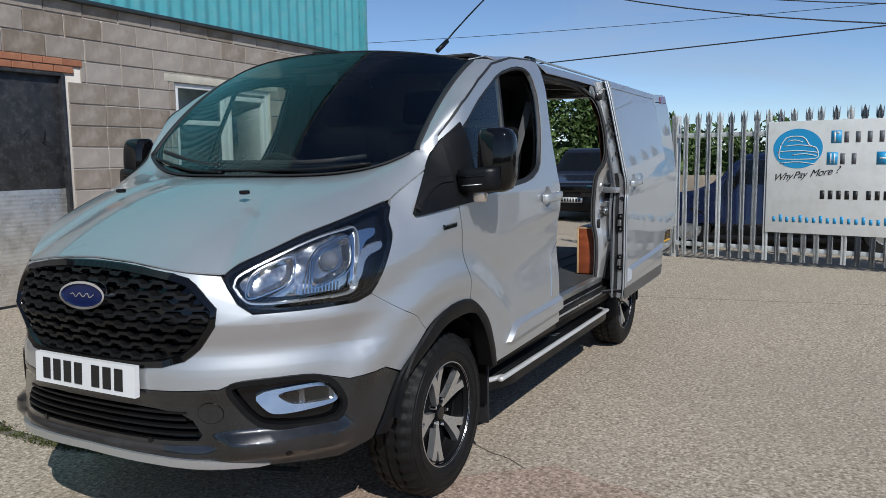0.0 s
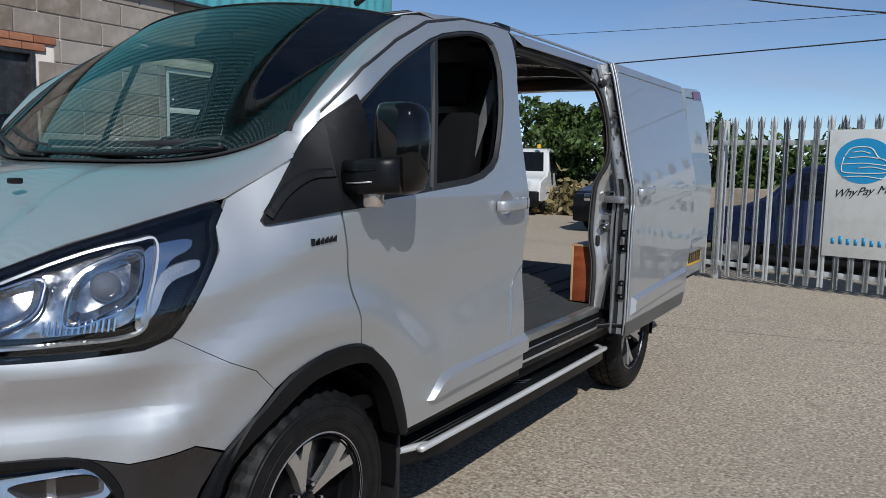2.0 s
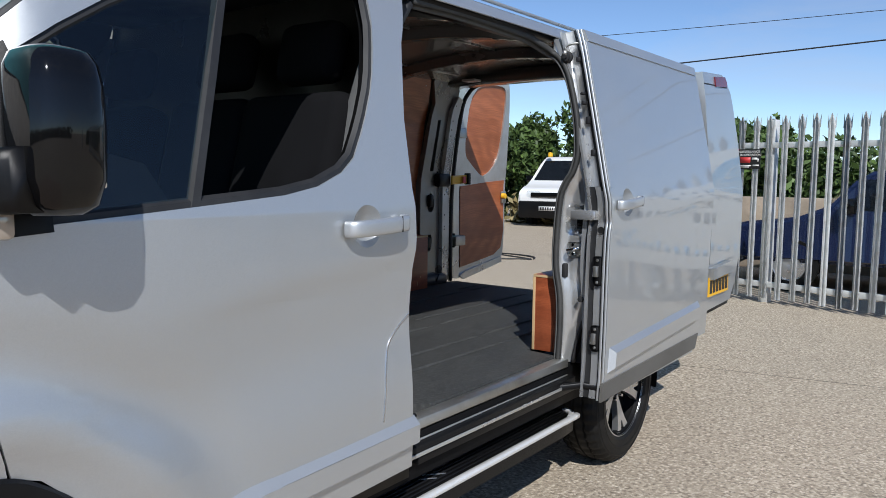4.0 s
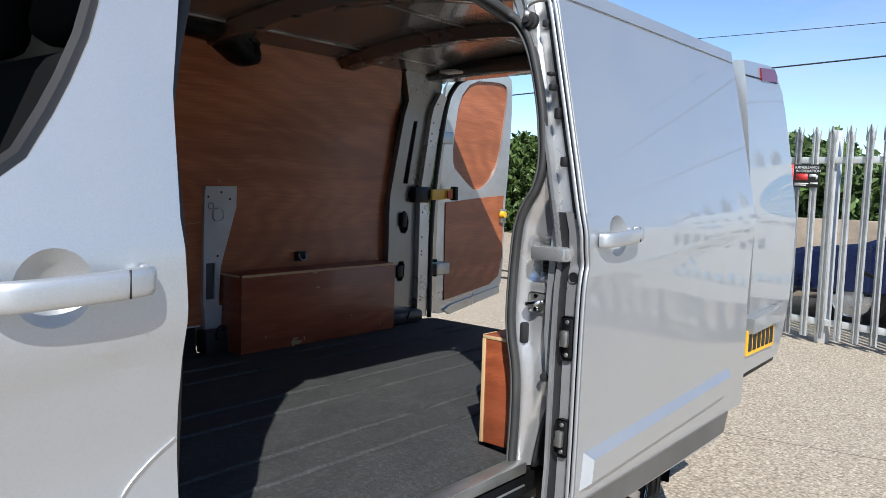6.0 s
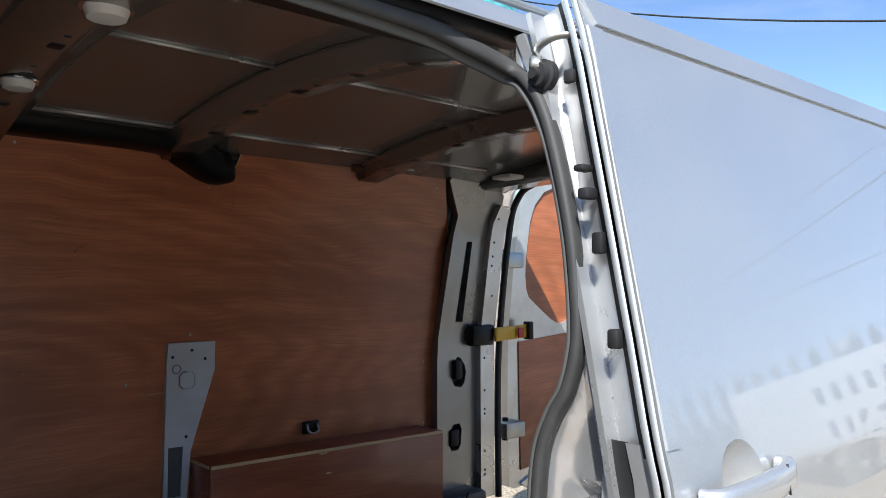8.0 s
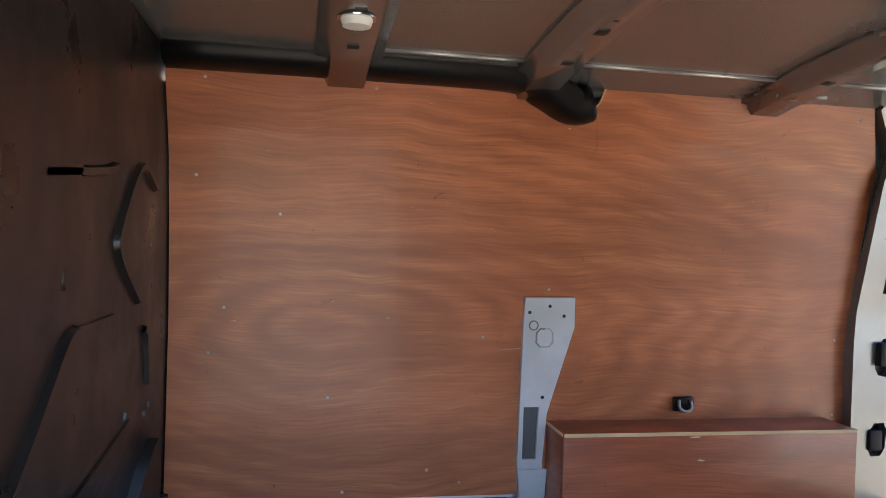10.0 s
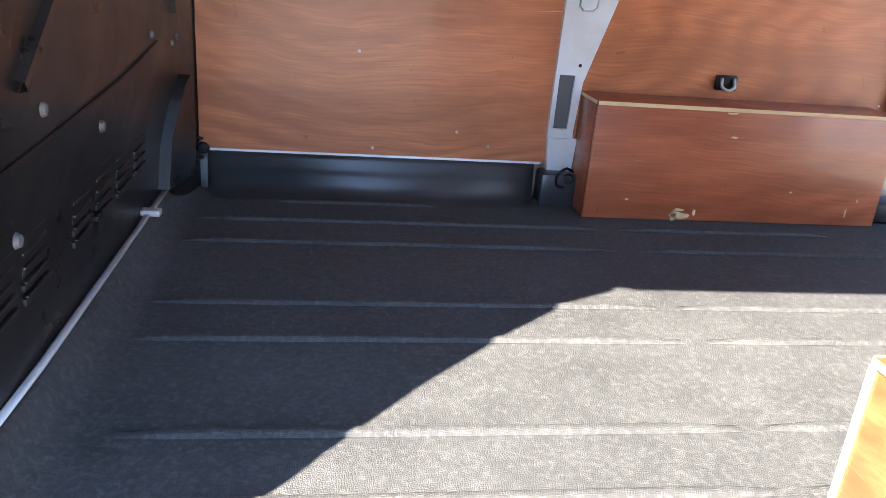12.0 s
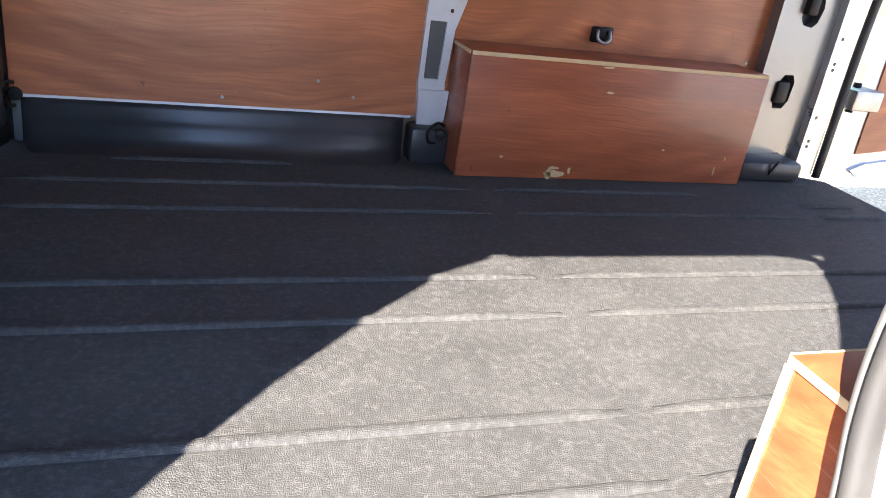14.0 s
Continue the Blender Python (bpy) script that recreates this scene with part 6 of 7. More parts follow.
    for z in (.87, 1.63):
        h = part("hinge", box((-.90, 4.98, z - .035), (-.80, 5.10, z + .035), .008), STEEL, d2)
        part("hinge_pin", tube([(-.86, 5.03, z - .05), (-.86, 5.03, z + .05)], .014), PLASTIC, h)
    strap = part("check_strap", sweep(along([(-.79, 4.90, 1.30), (-.82, 5.02, 1.303), (-.835, 5.16, 1.308)], 10), oval(.010, .062, 8, 5)), YELLOW, VAN, "yellow door check strap")
    part("strap_bracket", box((-.865, 4.78, 1.255), (-.80, 4.91, 1.345), .012), PLASTIC, strap)
    part("strap_label", box((-.812, 5.065, 1.28), (-.805, 5.10, 1.325), .001), SIGN_RED, strap)
    part("strap_end", box((-.85, 5.14, 1.268), (-.81, 5.17, 1.35), .005), PLASTIC, strap)


build_rear_doors()


# ---- load space
FLOOR = .597


def ply_wall(u, z, out=0.0):
    return (-.868 + out + .12 * max(0, z - 1.25) + .45 * max(0, z - 1.72), u, z)


def build_load_space():
    # floor liner with pressed grooves
    edge = [(-.87, 2.46), (.62, 2.46), (.80, 2.48), (.845, 2.53), (.845, 3.38), (.70, 3.40), (.70, 4.55), (.76, 4.60), (.76, 4.93), (-.76, 4.93), (-.80, 4.86), (-.87, 4.80)]
    floor = part("floor_liner", panel(edge, lambda u, v, o=0: (u, v, FLOOR + o), step=.25, depth=.03), LINER, VAN, "black textured plastic floor liner")
    bm = bmesh.new()
    for x, runs in ((-.76, ((2.68, 3.13),)), (-.60, ((2.47, 3.58), (3.65, 4.30))), (-.435, ((2.46, 3.58), (3.65, 4.56), (4.62, 4.86))), (-.084, ((2.46, 3.555), (3.61, 4.75))), (.075, ((2.455, 3.545), (3.60, 4.75))), (.38, ((2.52, 3.51), (3.56, 4.6))), (.54, ((2.55, 3.49), (3.54, 4.6))), (-.52, ((4.62, 4.82),))):
        for a, b in runs:
            rows = []
            for k in range(13):
                t = k / 12
                y = a + (b - a) * t
                h = min(1, min(t, 1 - t) * (b - a) / .02)
                rows.append([bm.verts.new((x + dx * (.75 + .25 * h), y, FLOOR + .0008 + dz * h)) for dx, dz in ((-.013, 0), (-.0105, .0055), (-.006, .0078), (.004, .0078), (.0085, .0060), (.0115, 0))])
            for p, q in zip(rows, rows[1:]):
                for j in range(5):
                    bm.faces.new((p[j], p[j + 1], q[j + 1], q[j]))
    part("floor_rib", bm, LINER, floor, angle=80)
    bm = bmesh.new()
    lip = [(-.775, FLOOR + .001), (-.800, FLOOR + .006), (-.818, FLOOR + .017), (-.828, FLOOR + .034), (-.832, .652), (-.842, .664), (-.850, .676), (-.855, .698), (-.862, .711), (-.885, .713)]
    rows = []
    for y, k in ((2.47, .2), (2.50, 1), (3.42, 1), (3.455, .25)):
        rows.append([bm.verts.new((x, y, FLOOR + .001 + (z - FLOOR) * 1) if k == 1 else (-.885 + (x + .885) * k, y, z)) for x, z in lip])
    for p, q in zip(rows, rows[1:]):
        for j in range(len(lip) - 1):
            bm.faces.new((p[j], p[j + 1], q[j + 1], q[j]))
    bmesh.ops.recalc_face_normals(bm, faces=bm.faces)
    part("liner_upstand", bm, LINER_SMOOTH, floor, angle=80)
    rise = [(2.475, FLOOR + .001), (2.45, .602), (2.43, .613), (2.415, .632), (2.405, .652), (2.385, .657)]
    bm = grid_patch(lambda a, b: (-.86 + 1.55 * a, *rise[round(b * 5)]), 12, 5)
    part("front_upstand", bm, LINER, floor, angle=80)
    part("foot_block", box((-.885, 3.462, FLOOR), (-.80, 3.575, .70), .012), LINER_SMOOTH, floor)
    part("pillar_foot", box((-.87, 4.545, FLOOR), (-.735, 4.80, .665), .02), LINER_SMOOTH, floor)
    part("under_floor", box((-.93, 1.5, .40), (.90, 4.93, .566), .01), BLACK_RIM, VAN)
    # door threshold
    th = part("threshold", box((.846, 2.36, .545), (.90, 3.40, .588), .006), STEEL, VAN, "worn metal door threshold")
    part("track", box((.865, 2.36, .46), (.93, 3.40, .50), .004), PLASTIC, th)
    part("threshold_lip", box((.90, 2.30, .495), (.934, 3.40, .522), .003), PLASTIC, th)
    part("threshold_groove", box((.902, 2.36, .523), (.908, 3.38, .528), .001), SILVER_IN, th)
    part("sill_strip", box((.935, 2.27, .490), (.940, 3.38, .502), .002), SILVER_IN, th)
    # plywood
    ply = [(2.45, .715), (3.47, .715), (3.47, .72), (3.60, .72), (4.60, .66), (4.62, 1.2), (4.63, 1.75), (4.52, 1.955), (4.25, 1.965), (3.66, 1.975), (3.645, 1.90), (3.60, 1.858), (3.53, 1.854), (3.48, 1.882), (3.44, 1.912), (3.39, 1.925), (2.45, 1.925)]
    right = part("plywood_lining", panel(ply, ply_wall, step=.2, depth=.009), PLY, VAN, "red-brown plywood wall lining")
    part("plywood_edge", ribbon(ply[:2], ply_wall, .008, .0005, .002), WHITE, right)
    part("plywood_edge", ribbon(ply[9:], ply_wall, .006, .0005, .002), PLY_EDGE, right)
    rnd = random.Random(5)
    bm = bmesh.new()
    for y, z in [(3.42, 1.72), (3.57, 1.83), (2.55, 1.9), (3.0, 1.9), (4.56, 1.2), (4.56, .95), (4.5, 1.9), (2.6, 1.28), (2.52, 1.65), (3.56, 1.35), (3.30, .76), (2.95, .74), (3.2, .80), (4.2, 1.93), (2.56, 1.15), (2.75, 1.55), (2.9, 1.02), (3.36, 1.2)]:
        p = ply_wall(y, z, .001)
        part("screw", lathe([(.0, .002), (.004, .0015), (.005, 0)], 8, Matrix.Translation(p)), STEEL, right)
    bm = bmesh.new()
    add_sweep(bm, [ply_wall(3.40, 1.162, .0015), ply_wall(3.48, 1.168, .0015)], [(-.004, -.001), (.004, -.001), (.004, .001), (-.004, .001)])
    for y, z, w_ in ((3.56, 1.752, .02), (2.9, 1.30, .012), (2.62, 1.24, .015)):
        add_sweep(bm, [ply_wall(y, z, .0012), ply_wall(y + w_, z + .003, .0012)], [(-.0015, -.001), (.0015, -.001), (.0015, .001), (-.0015, .001)])
    part("scuff_mark", bm, PLY_EDGE, right, "pale scuff marks")
    left = [(3.46, .66), (4.60, .66), (4.62, 1.2), (4.62, 1.93), (3.55, 1.93), (3.50, 1.3)]
    part("plywood_lining", panel(left, lambda u, v, o=0: (-ply_wall(u, v, o)[0] , u, v), step=.2, depth=.009), PLY, VAN, "red-brown plywood wall lining")

    def arch_box(x0, x1, y0, y1, top, name):
        b = part(name, box((x0 + .01, y0 + .01, FLOOR + .001), (x1 - .01, y1 - .01, top - .01)), PLY_BOX, VAN, "red-brown plywood wheel arch box")
        inner = x1 if x0 < -.5 else x0
        outer = x0 if x0 < -.5 else x1
        s = 1 if x0 < -.5 else -1
        part("front_board", box((min(inner, inner - s * .012), y0, FLOOR + .002), (max(inner, inner - s * .012), y1, top - .009), .0015), PLY_BOX, b)
        part("end_board", box((min(outer, inner - s * .0125), y0, FLOOR + .002), (max(outer, inner - s * .0125), y0 + .012, top - .009), .0015), PLY_BOX, b)
        part("top_board", box((min(outer, inner), y0, top - .009), (max(outer, inner), y1, top), .0015), PLY_BOX, b)
        e = .0022
        part("pale_edge", box((min(inner, inner + s * e), y0, top - .0105), (max(inner, inner + s * e), y1, top + .0008), .0008), PLY_EDGE, b, "pale bare board edge")
        part("pale_edge", box((min(inner, inner + s * e), y0 - .0022, FLOOR + .002), (max(inner, inner - s * .010), y0 - .0004, top - .011), .0006), PLY_EDGE, b, "pale bare board edge")
        part("pale_edge", box((min(outer, inner), y0 - .0022, top - .0105), (max(outer, inner) - .01, y0 - .0004, top - .0005), .0006), PLY_EDGE, b, "pale bare board edge")
        return b
    b = arch_box(-.865, -.702, 3.570, 4.525, .945, "wheel_arch_box")
    bm = bmesh.new()
    for y, z, w_, h in ((3.855, .612, .010, .042), (3.875, .615, .034, .022), (3.868, .632, .02, .012), (3.70, .66, .006, .008), (4.0, .86, .014, .007), (4.22, .70, .006, .006), (4.42, .64, .004, .03), (3.92, .625, .006, .02), (4.45, .68, .004, .012), (3.98, .93, .02, .006)):
        pts = [(y + w_ * math.cos(a) * rnd.uniform(.6, 1.1), z + h * .5 * math.sin(a) * rnd.uniform(.6, 1.1)) for a in [k * math.pi / 5 for k in range(10)]]
        part("chipped_patch", panel(pts, lambda u, v, o=0: (-.7008 + o, u, v), step=.1, depth=.0008), PLY_EDGE, b, "bare chipped wood patch")
    arch_box(.717, .84, 3.418, 4.53, .924, "wheel_arch_box")

    # steel bracket on the wall
    br = [(3.484, 1.325), (3.642, 1.327), (3.646, 1.235), (3.625, 1.165), (3.590, 1.05), (3.566, .97), (3.556, .82), (3.566, .70), (3.486, .70), (3.477, .82)]
    slot = [(3.492, .99), (3.54, .99), (3.535, .83), (3.492, .83)]
    k = part("seat_bracket", panel(br, lambda u, v, o=0: ply_wall(u, v, .016 + o), [slot], .08, .016), BRACKET, VAN, "pale grey steel bracket on the plywood wall")
    part("slot_back", panel(slot, lambda u, v, o=0: ply_wall(u, v, .006 + o), depth=0), SEAL_TRIM, k)
    part("pressed_square", ribbon(soften([(3.525, 1.175), (3.578, 1.175), (3.578, 1.23), (3.525, 1.23)], 1), lambda u, v, o=0: ply_wall(u, v, .016 + o), .006, 0, .004, True), SILVER_IN, k)
    part("pressed_ring", ribbon([(3.515 + .014 * math.cos(a * .6), 1.24 + .014 * math.sin(a * .6)) for a in range(10)], lambda u, v, o=0: ply_wall(u, v, .016 + o), .005, 0, .003, True), SILVER_IN, k)
    for y, z in ((3.563, 1.30), (3.610, 1.27), (3.55, 1.02), (3.50, 1.28)):
        part("hole", lathe([(.0, .0006), (.005, .0006), (.0055, 0)], 10, Matrix.Translation(ply_wall(y, z, .0165))), INK, k)
    part("bracket_foot", panel([(3.487, .70), (3.565, .70), (3.57, .80), (3.478, .80)], lambda u, v, o=0: ply_wall(u, v, .022 + o), step=.1, depth=.01), BRACKET, k)

    def lashing(at, m, name="lashing_ring"):
        r = part(name, sweep(along([(.0, -.028, 0), (.012, -.03, .022), (.022, 0, .036), (.012, .03, .022), (.0, .028, 0)], 14), circle(.0045)), PLASTIC, VAN, "black lashing eye")
        part("ring_base", lathe([(.0, .006), (.014, .005), (.018, 0)], 12, Matrix()), PLASTIC, r)
        r.matrix_basis = Matrix.Translation(at) @ m
    lashing((-.80, 3.545, .685), pose(0, 0, 0, 70, 0, -20))
    lashing((-.752, 4.70, .64), pose(0, 0, 0, 80, 20, 0))
    lashing((-.86, 2.462, .72), pose(0, 0, 0, 90, 0, 0))
    r = part("wall_eye", box((-.866, 3.985, .972), (-.85, 4.055, 1.018), .006), PLASTIC, VAN, "black recessed lashing eye")
    part("eye_ring", tube(along([(-.848, 4.0, 1.01), (-.838, 4.0, .985), (-.836, 4.02, .975), (-.838, 4.04, .985), (-.848, 4.04, 1.01)], 12), .005), STEEL, r)

    # bulkhead with pressed stiffeners
    def bulk(u, z, o=0.0):
        return (u, 2.445 + o - .135 * smooth(.50, .88, u) - .06 * (1 - smooth(.80, 1.10, z)) * (1 - smooth(-.5, -.85, -abs(u))), z)
    bh = part("bulkhead", panel([(-.90, .58), (.88, .58), (.92, 1.25), (.78, 1.97), (-.78, 1.97), (-.92, 1.25)], lambda u, v, o=0: bulk(u, v, o), step=.1, depth=.02), BULK, VAN, "black pressed steel bulkhead")
    part("window_pressing", panel(soften([(-.0, 1.75), (.62, 1.75), (.70, 1.55), (.62, 1.295), (.32, 1.302), (.18, 1.36), (.15, 1.45), (.02, 1.65)], 2), lambda u, v, o=0: bulk(u, v, .012 + o), step=.08, depth=.012), BULK, bh)
    for line, wd, th in (([(.394, 1.108), (.25, 1.205), (.112, 1.305), (.05, 1.325)], .022, .012), ([(.05, 1.325), (-.218, 1.322)], .010, .006), ([(-.62, 1.60), (-.44, 1.634), (-.25, 1.50), (-.245, 1.44), (-.44, 1.334)], .022, .012),
                         ([(-.52, 1.26), (-.545, 1.235), (-.578, 1.12)], .022, .011), ([(.24, 1.572), (-.10, 1.60), (-.20, 1.615)], .02, .012), ([(.14, 1.435), (.13, 1.41), (.12, 1.40)], .012, .008),
                         ([(.80, 1.19), (.62, 1.225), (.47, 1.235), (.43, 1.215), (.445, 1.17), (.50, 1.10)], .018, .007), ([(.62, 1.0), (-.05, 1.03), (-.40, 1.07)], .008, .004)):
        part("pressing", ribbon([(p.x, p.y) for p in along([(a, c, 0) for a, c in line], 6 * len(line))], bulk, wd, .0, th), BULK, bh)
    bm = bmesh.new()
    for g, (x, z) in enumerate(((.50, .80), (.39, .80), (.255, .80), (.024, .80), (-.115, .80), (-.262, .80), (-.409, .80))):
        for j in range(5):
            part("vent_slot", box((x - .05, bulk(x, z)[1] - .004, z + j * .022 - .03), (x + .05, bulk(x, z)[1] + .0055, z + j * .022 - .019), .001), INK, bh)
            part("vent_louvre", box((x - .05, bulk(x, z)[1] + .002, z + j * .022 - .0185), (x + .05, bulk(x, z)[1] + .010, z + j * .022 - .0125), .002), BULK, bh)
    for x, z in ((.317, 1.065), (.062, .986), (.45, .93), (-.35, 1.09), (-.56, 1.05), (-.62, 1.06)):
        part("rivet", lathe([(.0, .007), (.008, .006), (.011, 0)], 12, pose(x, 2.445, z, 0, 0, 90)), BRACKET_DULL, bh)
    part("foot_gusset", panel([(-.57, .68), (-.74, .68), (-.735, .86), (-.69, .955), (-.665, .94), (-.60, .80)], lambda u, v, o=0: bulk(u, v, .03 + o), step=.1, depth=.03), BULK, bh)
    part("floor_strip", sweep([(-.77, 2.405, .668), (.30, 2.397, .668), (.62, 2.385, .668)], oval(.014, .008)), BRACKET, bh, "pale metal strip along the bulkhead foot")
    part("cross_strip", box((-.43, 2.385, .665), (-.40, 2.43, .680), .003), BRACKET, bh)

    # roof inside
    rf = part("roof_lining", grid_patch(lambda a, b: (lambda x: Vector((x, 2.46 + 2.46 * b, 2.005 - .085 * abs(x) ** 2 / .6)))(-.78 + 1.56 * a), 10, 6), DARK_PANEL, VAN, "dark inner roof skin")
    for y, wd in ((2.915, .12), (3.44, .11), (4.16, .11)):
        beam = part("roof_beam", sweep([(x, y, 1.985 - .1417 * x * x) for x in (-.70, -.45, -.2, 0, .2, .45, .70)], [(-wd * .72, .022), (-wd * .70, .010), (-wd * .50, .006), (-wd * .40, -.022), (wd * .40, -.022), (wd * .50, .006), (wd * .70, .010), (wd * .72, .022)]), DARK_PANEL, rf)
        for x in (-.42, -.2, .05, .3, .5):
            part("beam_hole", box((x - .020, y - .014, 1.9605 - .1417 * x * x), (x + .020, y + .014, 1.966 - .1417 * x * x), .001), INK, beam)
            part("beam_hole", box((x + .075, y - .006, 1.9605 - .1417 * (x + .08) ** 2), (x + .085, y + .006, 1.966 - .1417 * (x + .08) ** 2), .001), INK, beam)
    # beads paler than the roof skin: bounced sunlight put into their colour
    for y0, y1 in ((2.99, 3.39), (3.50, 4.11), (4.22, 4.60)):
        for x, r in ((-.53, .016), (.07, .008)):
            part("lit_roof_bead", sweep([(x, y0, 2.002 - .1417 * x * x), (x, y1, 2.002 - .1417 * x * x)], oval(r, .010)), SILVER_IN, rf)
    for y in (2.91,):
        for x in (-.24, .37):
            l = part("interior_lamp", lathe([(.0, .02), (.03, .018), (.036, .0)], 20, pose(x, y, 1.962 - .1417 * x * x, 0, 90, 0)), WHITE, rf, "round white interior lamp")
            part("lamp_rim", lathe([(.036, .004), (.042, .003), (.044, 0)], 20, pose(x, y, 1.963 - .1417 * x * x, 0, 90, 0)), CHROME, l)
    part("rear_lamp", box((-.52, 4.62, 1.925), (-.42, 4.70, 1.94), .006), WHITE, rf, "white rear interior lamp")
    part("cantrail_pad", sweep(along([(-.642, 2.46, 1.956), (-.647, 3.0, 1.958), (-.655, 3.38, 1.954), (-.68, 3.48, 1.918), (-.695, 3.56, 1.882), (-.685, 3.61, 1.892)], 26), oval(.15, .098, 12)), PLASTIC, VAN, "black padded roof rail")
    for sgn in (1, -1):
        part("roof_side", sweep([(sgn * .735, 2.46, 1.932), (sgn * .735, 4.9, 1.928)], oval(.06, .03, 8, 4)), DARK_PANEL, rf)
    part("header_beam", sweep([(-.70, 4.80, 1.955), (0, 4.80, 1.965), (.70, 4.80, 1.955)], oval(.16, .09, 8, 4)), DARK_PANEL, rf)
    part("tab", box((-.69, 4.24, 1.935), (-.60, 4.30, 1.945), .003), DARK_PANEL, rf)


build_load_space()


def build_pillars():
    for sgn in (-1, 1):
        def w(u, z, o=0.0):
            x = .835 + .02 * (u - 4.7) / .2 - .16 * max(0, z - 1.30) - .25 * max(0, z - 1.75) - o
            return (sgn * x, u, z)
        p = [(4.60, .62), (4.60, 1.2), (4.64, 1.80), (4.54, 1.93), (4.56, 1.96), (4.80, 1.96), (4.89, 1.90), (4.93, 1.6), (4.93, .60)]
        holes = [[(4.70, 1.36), (4.745, 1.36), (4.755, 1.70), (4.72, 1.70)], soften([(4.69, 1.09), (4.76, 1.08), (4.78, 1.16), (4.73, 1.22), (4.69, 1.18)], 1), soften([(4.67, .82), (4.74, .82), (4.75, .93), (4.68, .93)], 1)]
        pil = part("rear_pillar", panel(p, w, holes, .07, .05), SHADED_SILVER, VAN, "silver rear door pillar, toned dark for the shade inside")
        part("pillar_dark", panel([(4.61, .64), (4.62, 1.9), (4.9, 1.9), (4.92, .64)], lambda u, v, o=0: w(u, v, -.035 + o), step=.2, depth=0), BULK, pil)
        col = [(4.84, .60), (4.84, 1.78), (4.86, 1.86), (4.93, 1.84), (4.93, .60)]
        part("pillar_post", panel(col, lambda u, v, o=0: w(u, v, .03 + o), step=.1, depth=.03), SILVER_IN, pil)
        for z in (1.80, 1.77, 1.70, 1.64, 1.60, 1.47, 1.20, 1.06, .98, .96, .80, .72, .70):
            part("pillar_hole", lathe([(.0, .001), (.0055, .001), (.006, 0)], 8, Matrix.Translation(w(4.875 + (.012 if int(z * 100) % 2 else -.01), z, .0305)) @ pose(0, 0, 0, 0, 0, 0 if sgn < 0 else 180)), INK, pil)
        part("seal", sweep(along([w(4.95, .59, .035), w(4.955, 1.2, .035), w(4.955, 1.75, .035), w(4.93, 1.90, .06), w(4.92, 1.945, .14)], 30), oval(.026, .03), up=(0, 1, 0)), PLASTIC_SOFT, pil)
        part("wire_clip", box((sgn * .83 - .02, 4.69, 1.12), (sgn * .83 + .02, 4.73, 1.20), .008), PLASTIC, pil)
        part("wire_clip", box((sgn * .84 - .02, 4.67, .84), (sgn * .84 + .02, 4.72, .91), .008), PLASTIC, pil)
    # pillar behind the sliding door opening
    rim = [(.862, .57), (.868, .70), (.868, .80), (.862, .87), (.847, .947), (.842, 1.03), (.849, 1.175), (.860, 1.265), (.885, 1.322), (.909, 1.358), (.925, 1.41), (.929, 1.46), (.922, 1.551), (.910, 1.62), (.893, 1.69), (.872, 1.755), (.845, 1.80), (.80, 1.838)]
    outer = [(.90, .57), (.922, .68), (.952, .78), (.980, .87), (.988, 1.05), (.995, 1.21), (.978, 1.31), (.957, 1.427), (.939, 1.563), (.925, 1.675), (.902, 1.797), (.866, 1.88), (.80, 1.90)]
    ri, ro = [np.array(q) for q in (rim, outer)]

    def c(u, z, o=0.0):
        a, b = np.interp(z, ri[:, 1], ri[:, 0]), np.interp(z, ro[:, 1], ro[:, 0])
        y = 3.408 - .018 * (1 - smooth(.008, .040, u - a)) + .024 * smooth(b - .03, b, u)
        y += .034 * smooth(1.098, 1.124, z) * (1 - smooth(1.208, 1.232, z)) * smooth(.880, .912, u)
        y += .012 * math.exp(-((u - .935) / .026) ** 2 - ((z - .915) / .055) ** 2)
        return (u, y - o, z)
    pil = part("door_pillar", panel(rim + outer[::-1], c, step=.011, depth=.09), SILVER_IN, VAN, "silver door pillar with striker", 50)
    part("pillar_channel", box((.905, 3.43, 1.126), (1.0, 3.45, 1.17), .004), PLASTIC, pil, "black roller track recess")
    for z in (1.134, 1.147):
        part("channel_rib", box((.91, 3.422, z - .003), (.99, 3.44, z + .003), .002), PLASTIC_SOFT, pil)
    # black sheet and bead fill the gap to the door with its shade
    part("gap_shade_back", box((.88, 3.46, .56), (1.01, 3.47, 1.32), .002), PLASTIC_SOFT, pil)
    part("pillar_gap_shade", sweep(along([(b + .006, 3.43, z) for b, z in outer[:12]], 60), oval(.034, .014), up=(1, 0, 0)), PLASTIC_SOFT, pil)
    st = part("striker_plate", box((.880, 3.404, 1.016), (.946, 3.411, 1.074), .010, 3), STEEL, pil)
    part("striker", tube(along([(.890, 3.405, 1.04), (.894, 3.375, 1.042), (.915, 3.368, 1.046), (.934, 3.375, 1.05), (.938, 3.405, 1.052)], 14), .0075), CHROME, st)
    for x, z in ((.905, 1.063), (.905, 1.026)):
        part("screw", lathe([(.0, .005), (.006, .004), (.008, 0)], 10, pose(x, 3.404, z, 0, 0, -90)), CHROME, st)
    part("buffer", box((.862, 3.388, .925), (.884, 3.412, .985), .007), PLASTIC_SOFT, pil)
    part("stud", tube([(.955, 3.43, .845), (.955, 3.38, .845)], .008), PLASTIC_SOFT, pil)
    part("stud_head", lathe([(.0, .006), (.012, .004), (.013, -.004)], 12, pose(.955, 3.382, .845, 0, 0, -90)), PLASTIC_SOFT, pil)
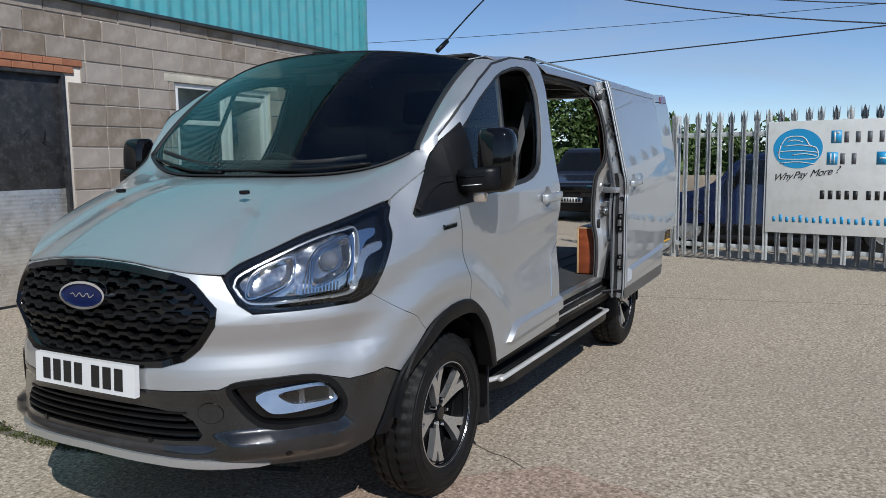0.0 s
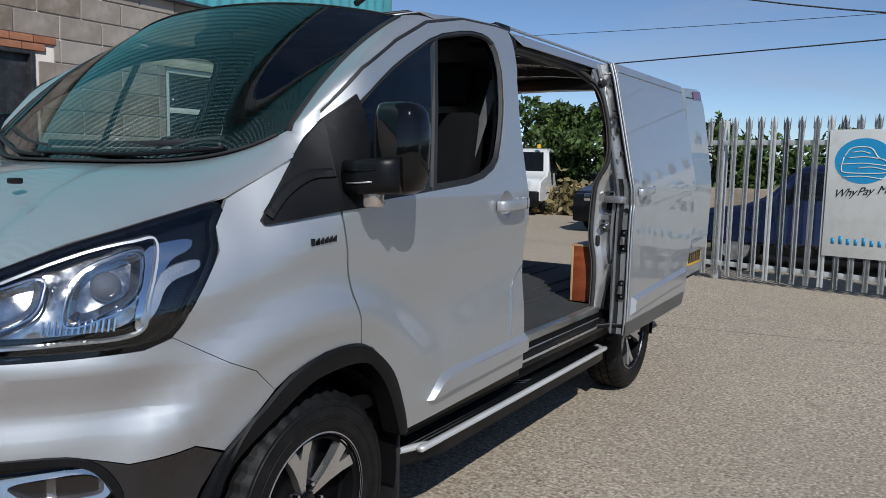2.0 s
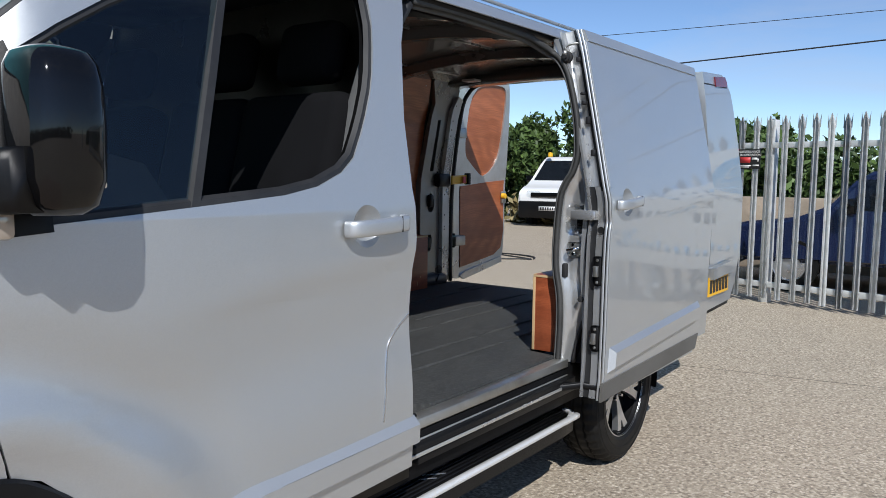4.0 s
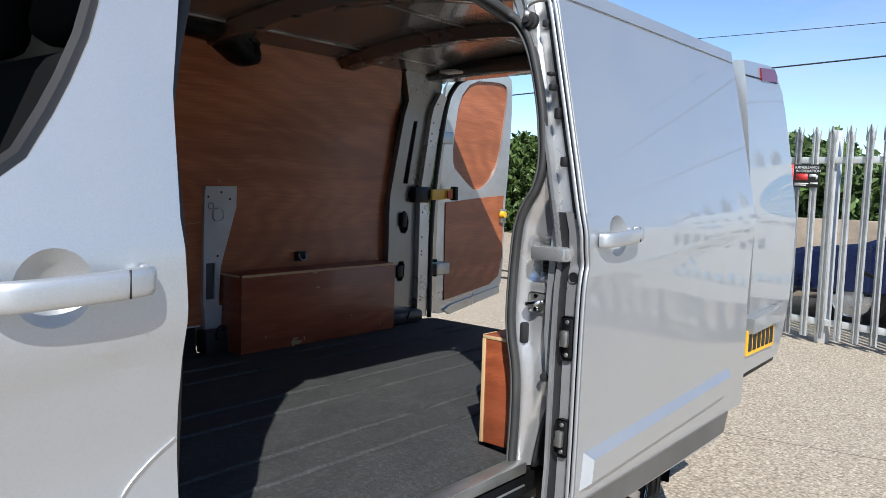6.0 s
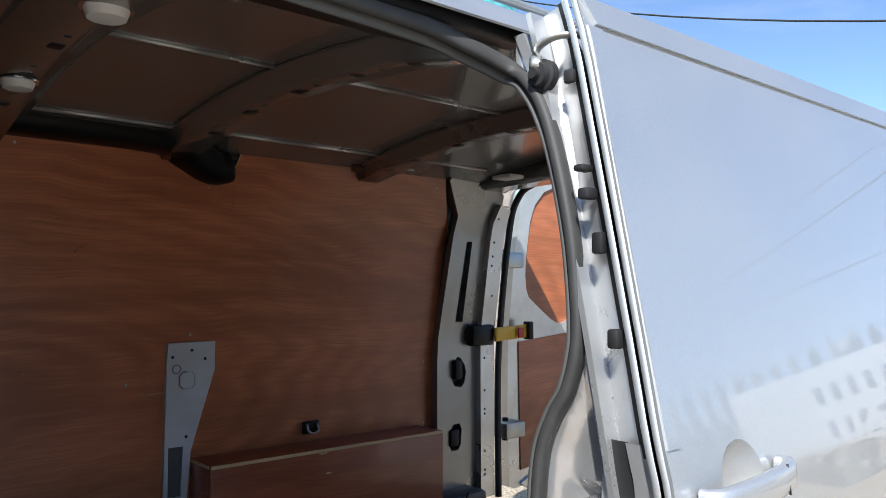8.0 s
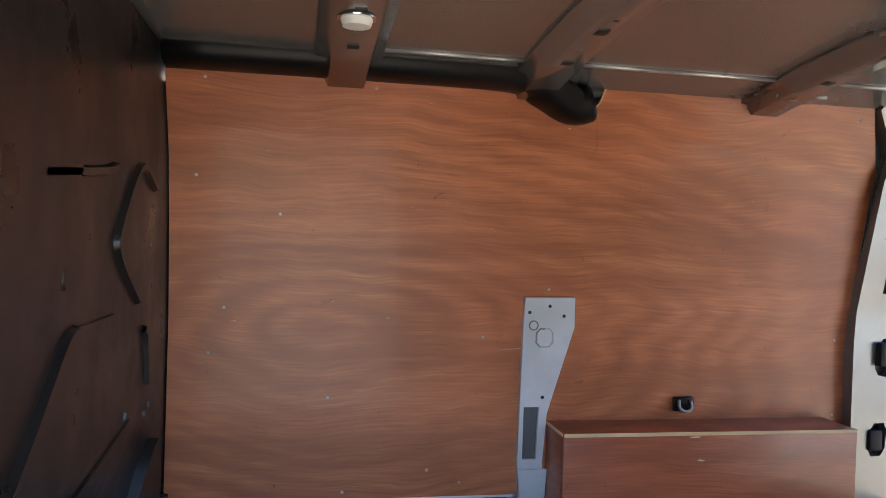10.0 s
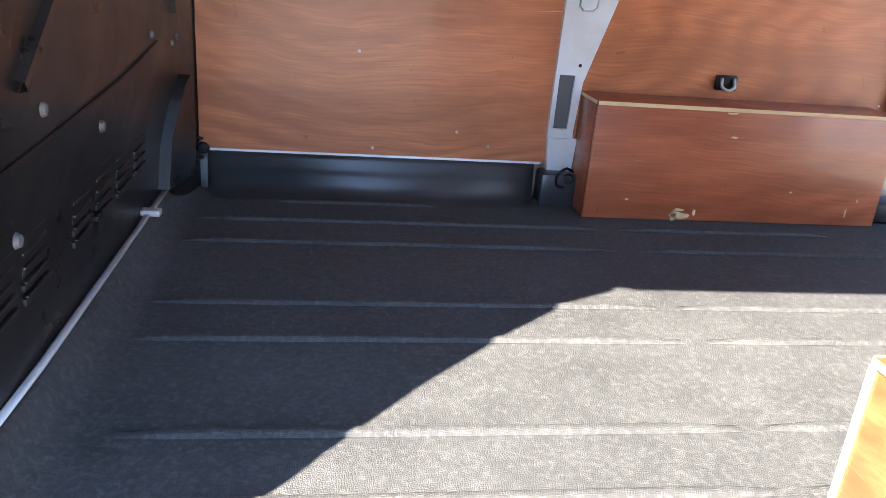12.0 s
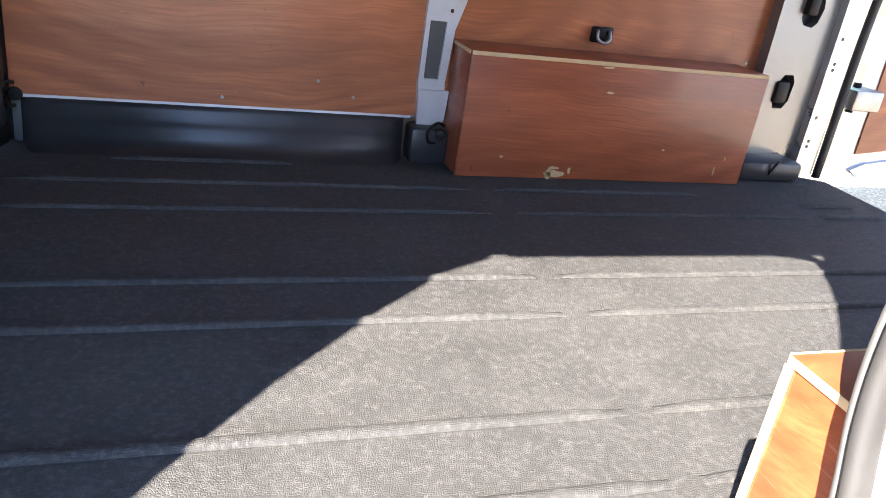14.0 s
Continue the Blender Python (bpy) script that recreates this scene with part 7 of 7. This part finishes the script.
    run = [(x, 3.378, z) for x, z in rim] + [(.785, 3.30, 1.862), (.78, 3.18, 1.88), (.78, 2.8, 1.89), (.78, 2.5, 1.885)]
    part("door_seal", sweep(along(run, 120), oval(.026, .019, 12), up=(1, 0, 0)), SEAL, pil, "grey rubber door seal")
    part("seal_trim", sweep(along([(x - .0155, y + .007, z - (.010 if z > 1.75 else 0)) for x, y, z in run], 120), oval(.026, .009, 8, 4), up=(1, 0, 0)), SEAL_TRIM, pil, "woven grey trim along the door seal")
    part("door_rail", sweep([(.77, 2.44, 1.90), (.77, 3.42, 1.90)], oval(.05, .03, 8, 4)), PLASTIC, VAN)
    part("pillar_head", box((.66, 2.24, 1.875), (.80, 2.47, 1.93), .006), PLASTIC, VAN)
    part("track_cover", sweep([(.72, 2.46, 1.905), (.72, 3.40, 1.905)], oval(.09, .05, 8, 4)), PLASTIC, VAN)
    # pillar in front of the opening
    part("centre_pillar", panel([(2.21, .50), (2.255, .50), (2.26, 1.2), (2.292, 1.5), (2.35, 1.72), (2.41, 1.815), (2.50, 1.878), (2.42, 1.93), (2.38, 1.93), (2.25, 1.3)], lambda u, v, o=0: (flank(u, v, -.045 + o)[0], u + o * -.35, v), step=.08, depth=.10), PLASTIC, VAN, "black front edge of the door opening")
    part("front_seal", sweep(along([flank(2.30, .58, -.13), flank(2.30, 1.2, -.13), flank(2.335, 1.5, -.12), flank(2.40, 1.75, -.09), flank(2.48, 1.87, -.05)], 24), oval(.03, .03), up=(1, 0, 0)), PLASTIC_SOFT, VAN)


build_pillars()


# ---- cab
def build_cab():
    part("dashboard", sweep([(-.84, 0, 0), (.84, 0, 0)], [(-1.10, 1.36), (-1.0, 1.385), (-1.35, 1.40), (-1.52, 1.36), (-1.62, 1.22), (-1.60, .8), (-1.05, .8)][::1]), PLASTIC, VAN, "black dashboard")
    part("cab_floor", box((-.88, .95, .55), (.88, 2.42, .60), .01), PLASTIC, VAN)
    part("firewall", box((-.80, .93, .55), (.80, .97, 1.33), .01), BULK, VAN)
    for x, w_ in ((.52, .46), (.10, .40), (-.50, .50)):
        seat = part("cab_seat", box((x - w_ / 2, 1.62, .85), (x + w_ / 2, 2.12, 1.02), .05, 3), FABRIC, VAN, "black cloth cab seat")
        part("seat_base", box((x - w_ / 2 + .03, 1.66, .60), (x + w_ / 2 - .03, 2.08, .86), .02), PLASTIC, seat)
        part("backrest", box((x - w_ / 2, -.07, 0), (x + w_ / 2, .07, .62), .05, 3, pose(0, 2.14, .98, -14)), FABRIC, seat)
        part("headrest", box((x - .13, -.05, .66), (x + .13, .05, .86), .045, 3, pose(0, 2.14, .98, -14)), FABRIC, seat)
    part("seat_belt", sweep(along([(.80, 2.28, 1.72), (.74, 2.23, 1.45), (.68, 2.16, 1.2), (.66, 2.05, 1.0)], 12), oval(.004, .046, 6, 6), up=(1, 0, 0)), worn("grey_webbing", (.12, .12, .12), .7, grain=900), VAN, "grey seat belt")
    wheel = part("steering_wheel", tube([(-.42 + .19 * math.cos(a * .3142), 1.66 - .07 * math.sin(a * .3142), 1.27 + .175 * math.sin(a * .3142)) for a in range(20)], .016, 8, True), PLASTIC, VAN, "black steering wheel")
    part("wheel_boss", box((-.52, 1.62, 1.20), (-.32, 1.70, 1.31), .03), PLASTIC, wheel)
    part("rear_view_mirror", box((-.1, 1.44, 1.79), (.1, 1.47, 1.85), .012), PLASTIC, VAN)
    part("head_lining", box((-.66, 1.82, 1.93), (.66, 2.44, 1.945)), PLASTIC, VAN)


build_cab()
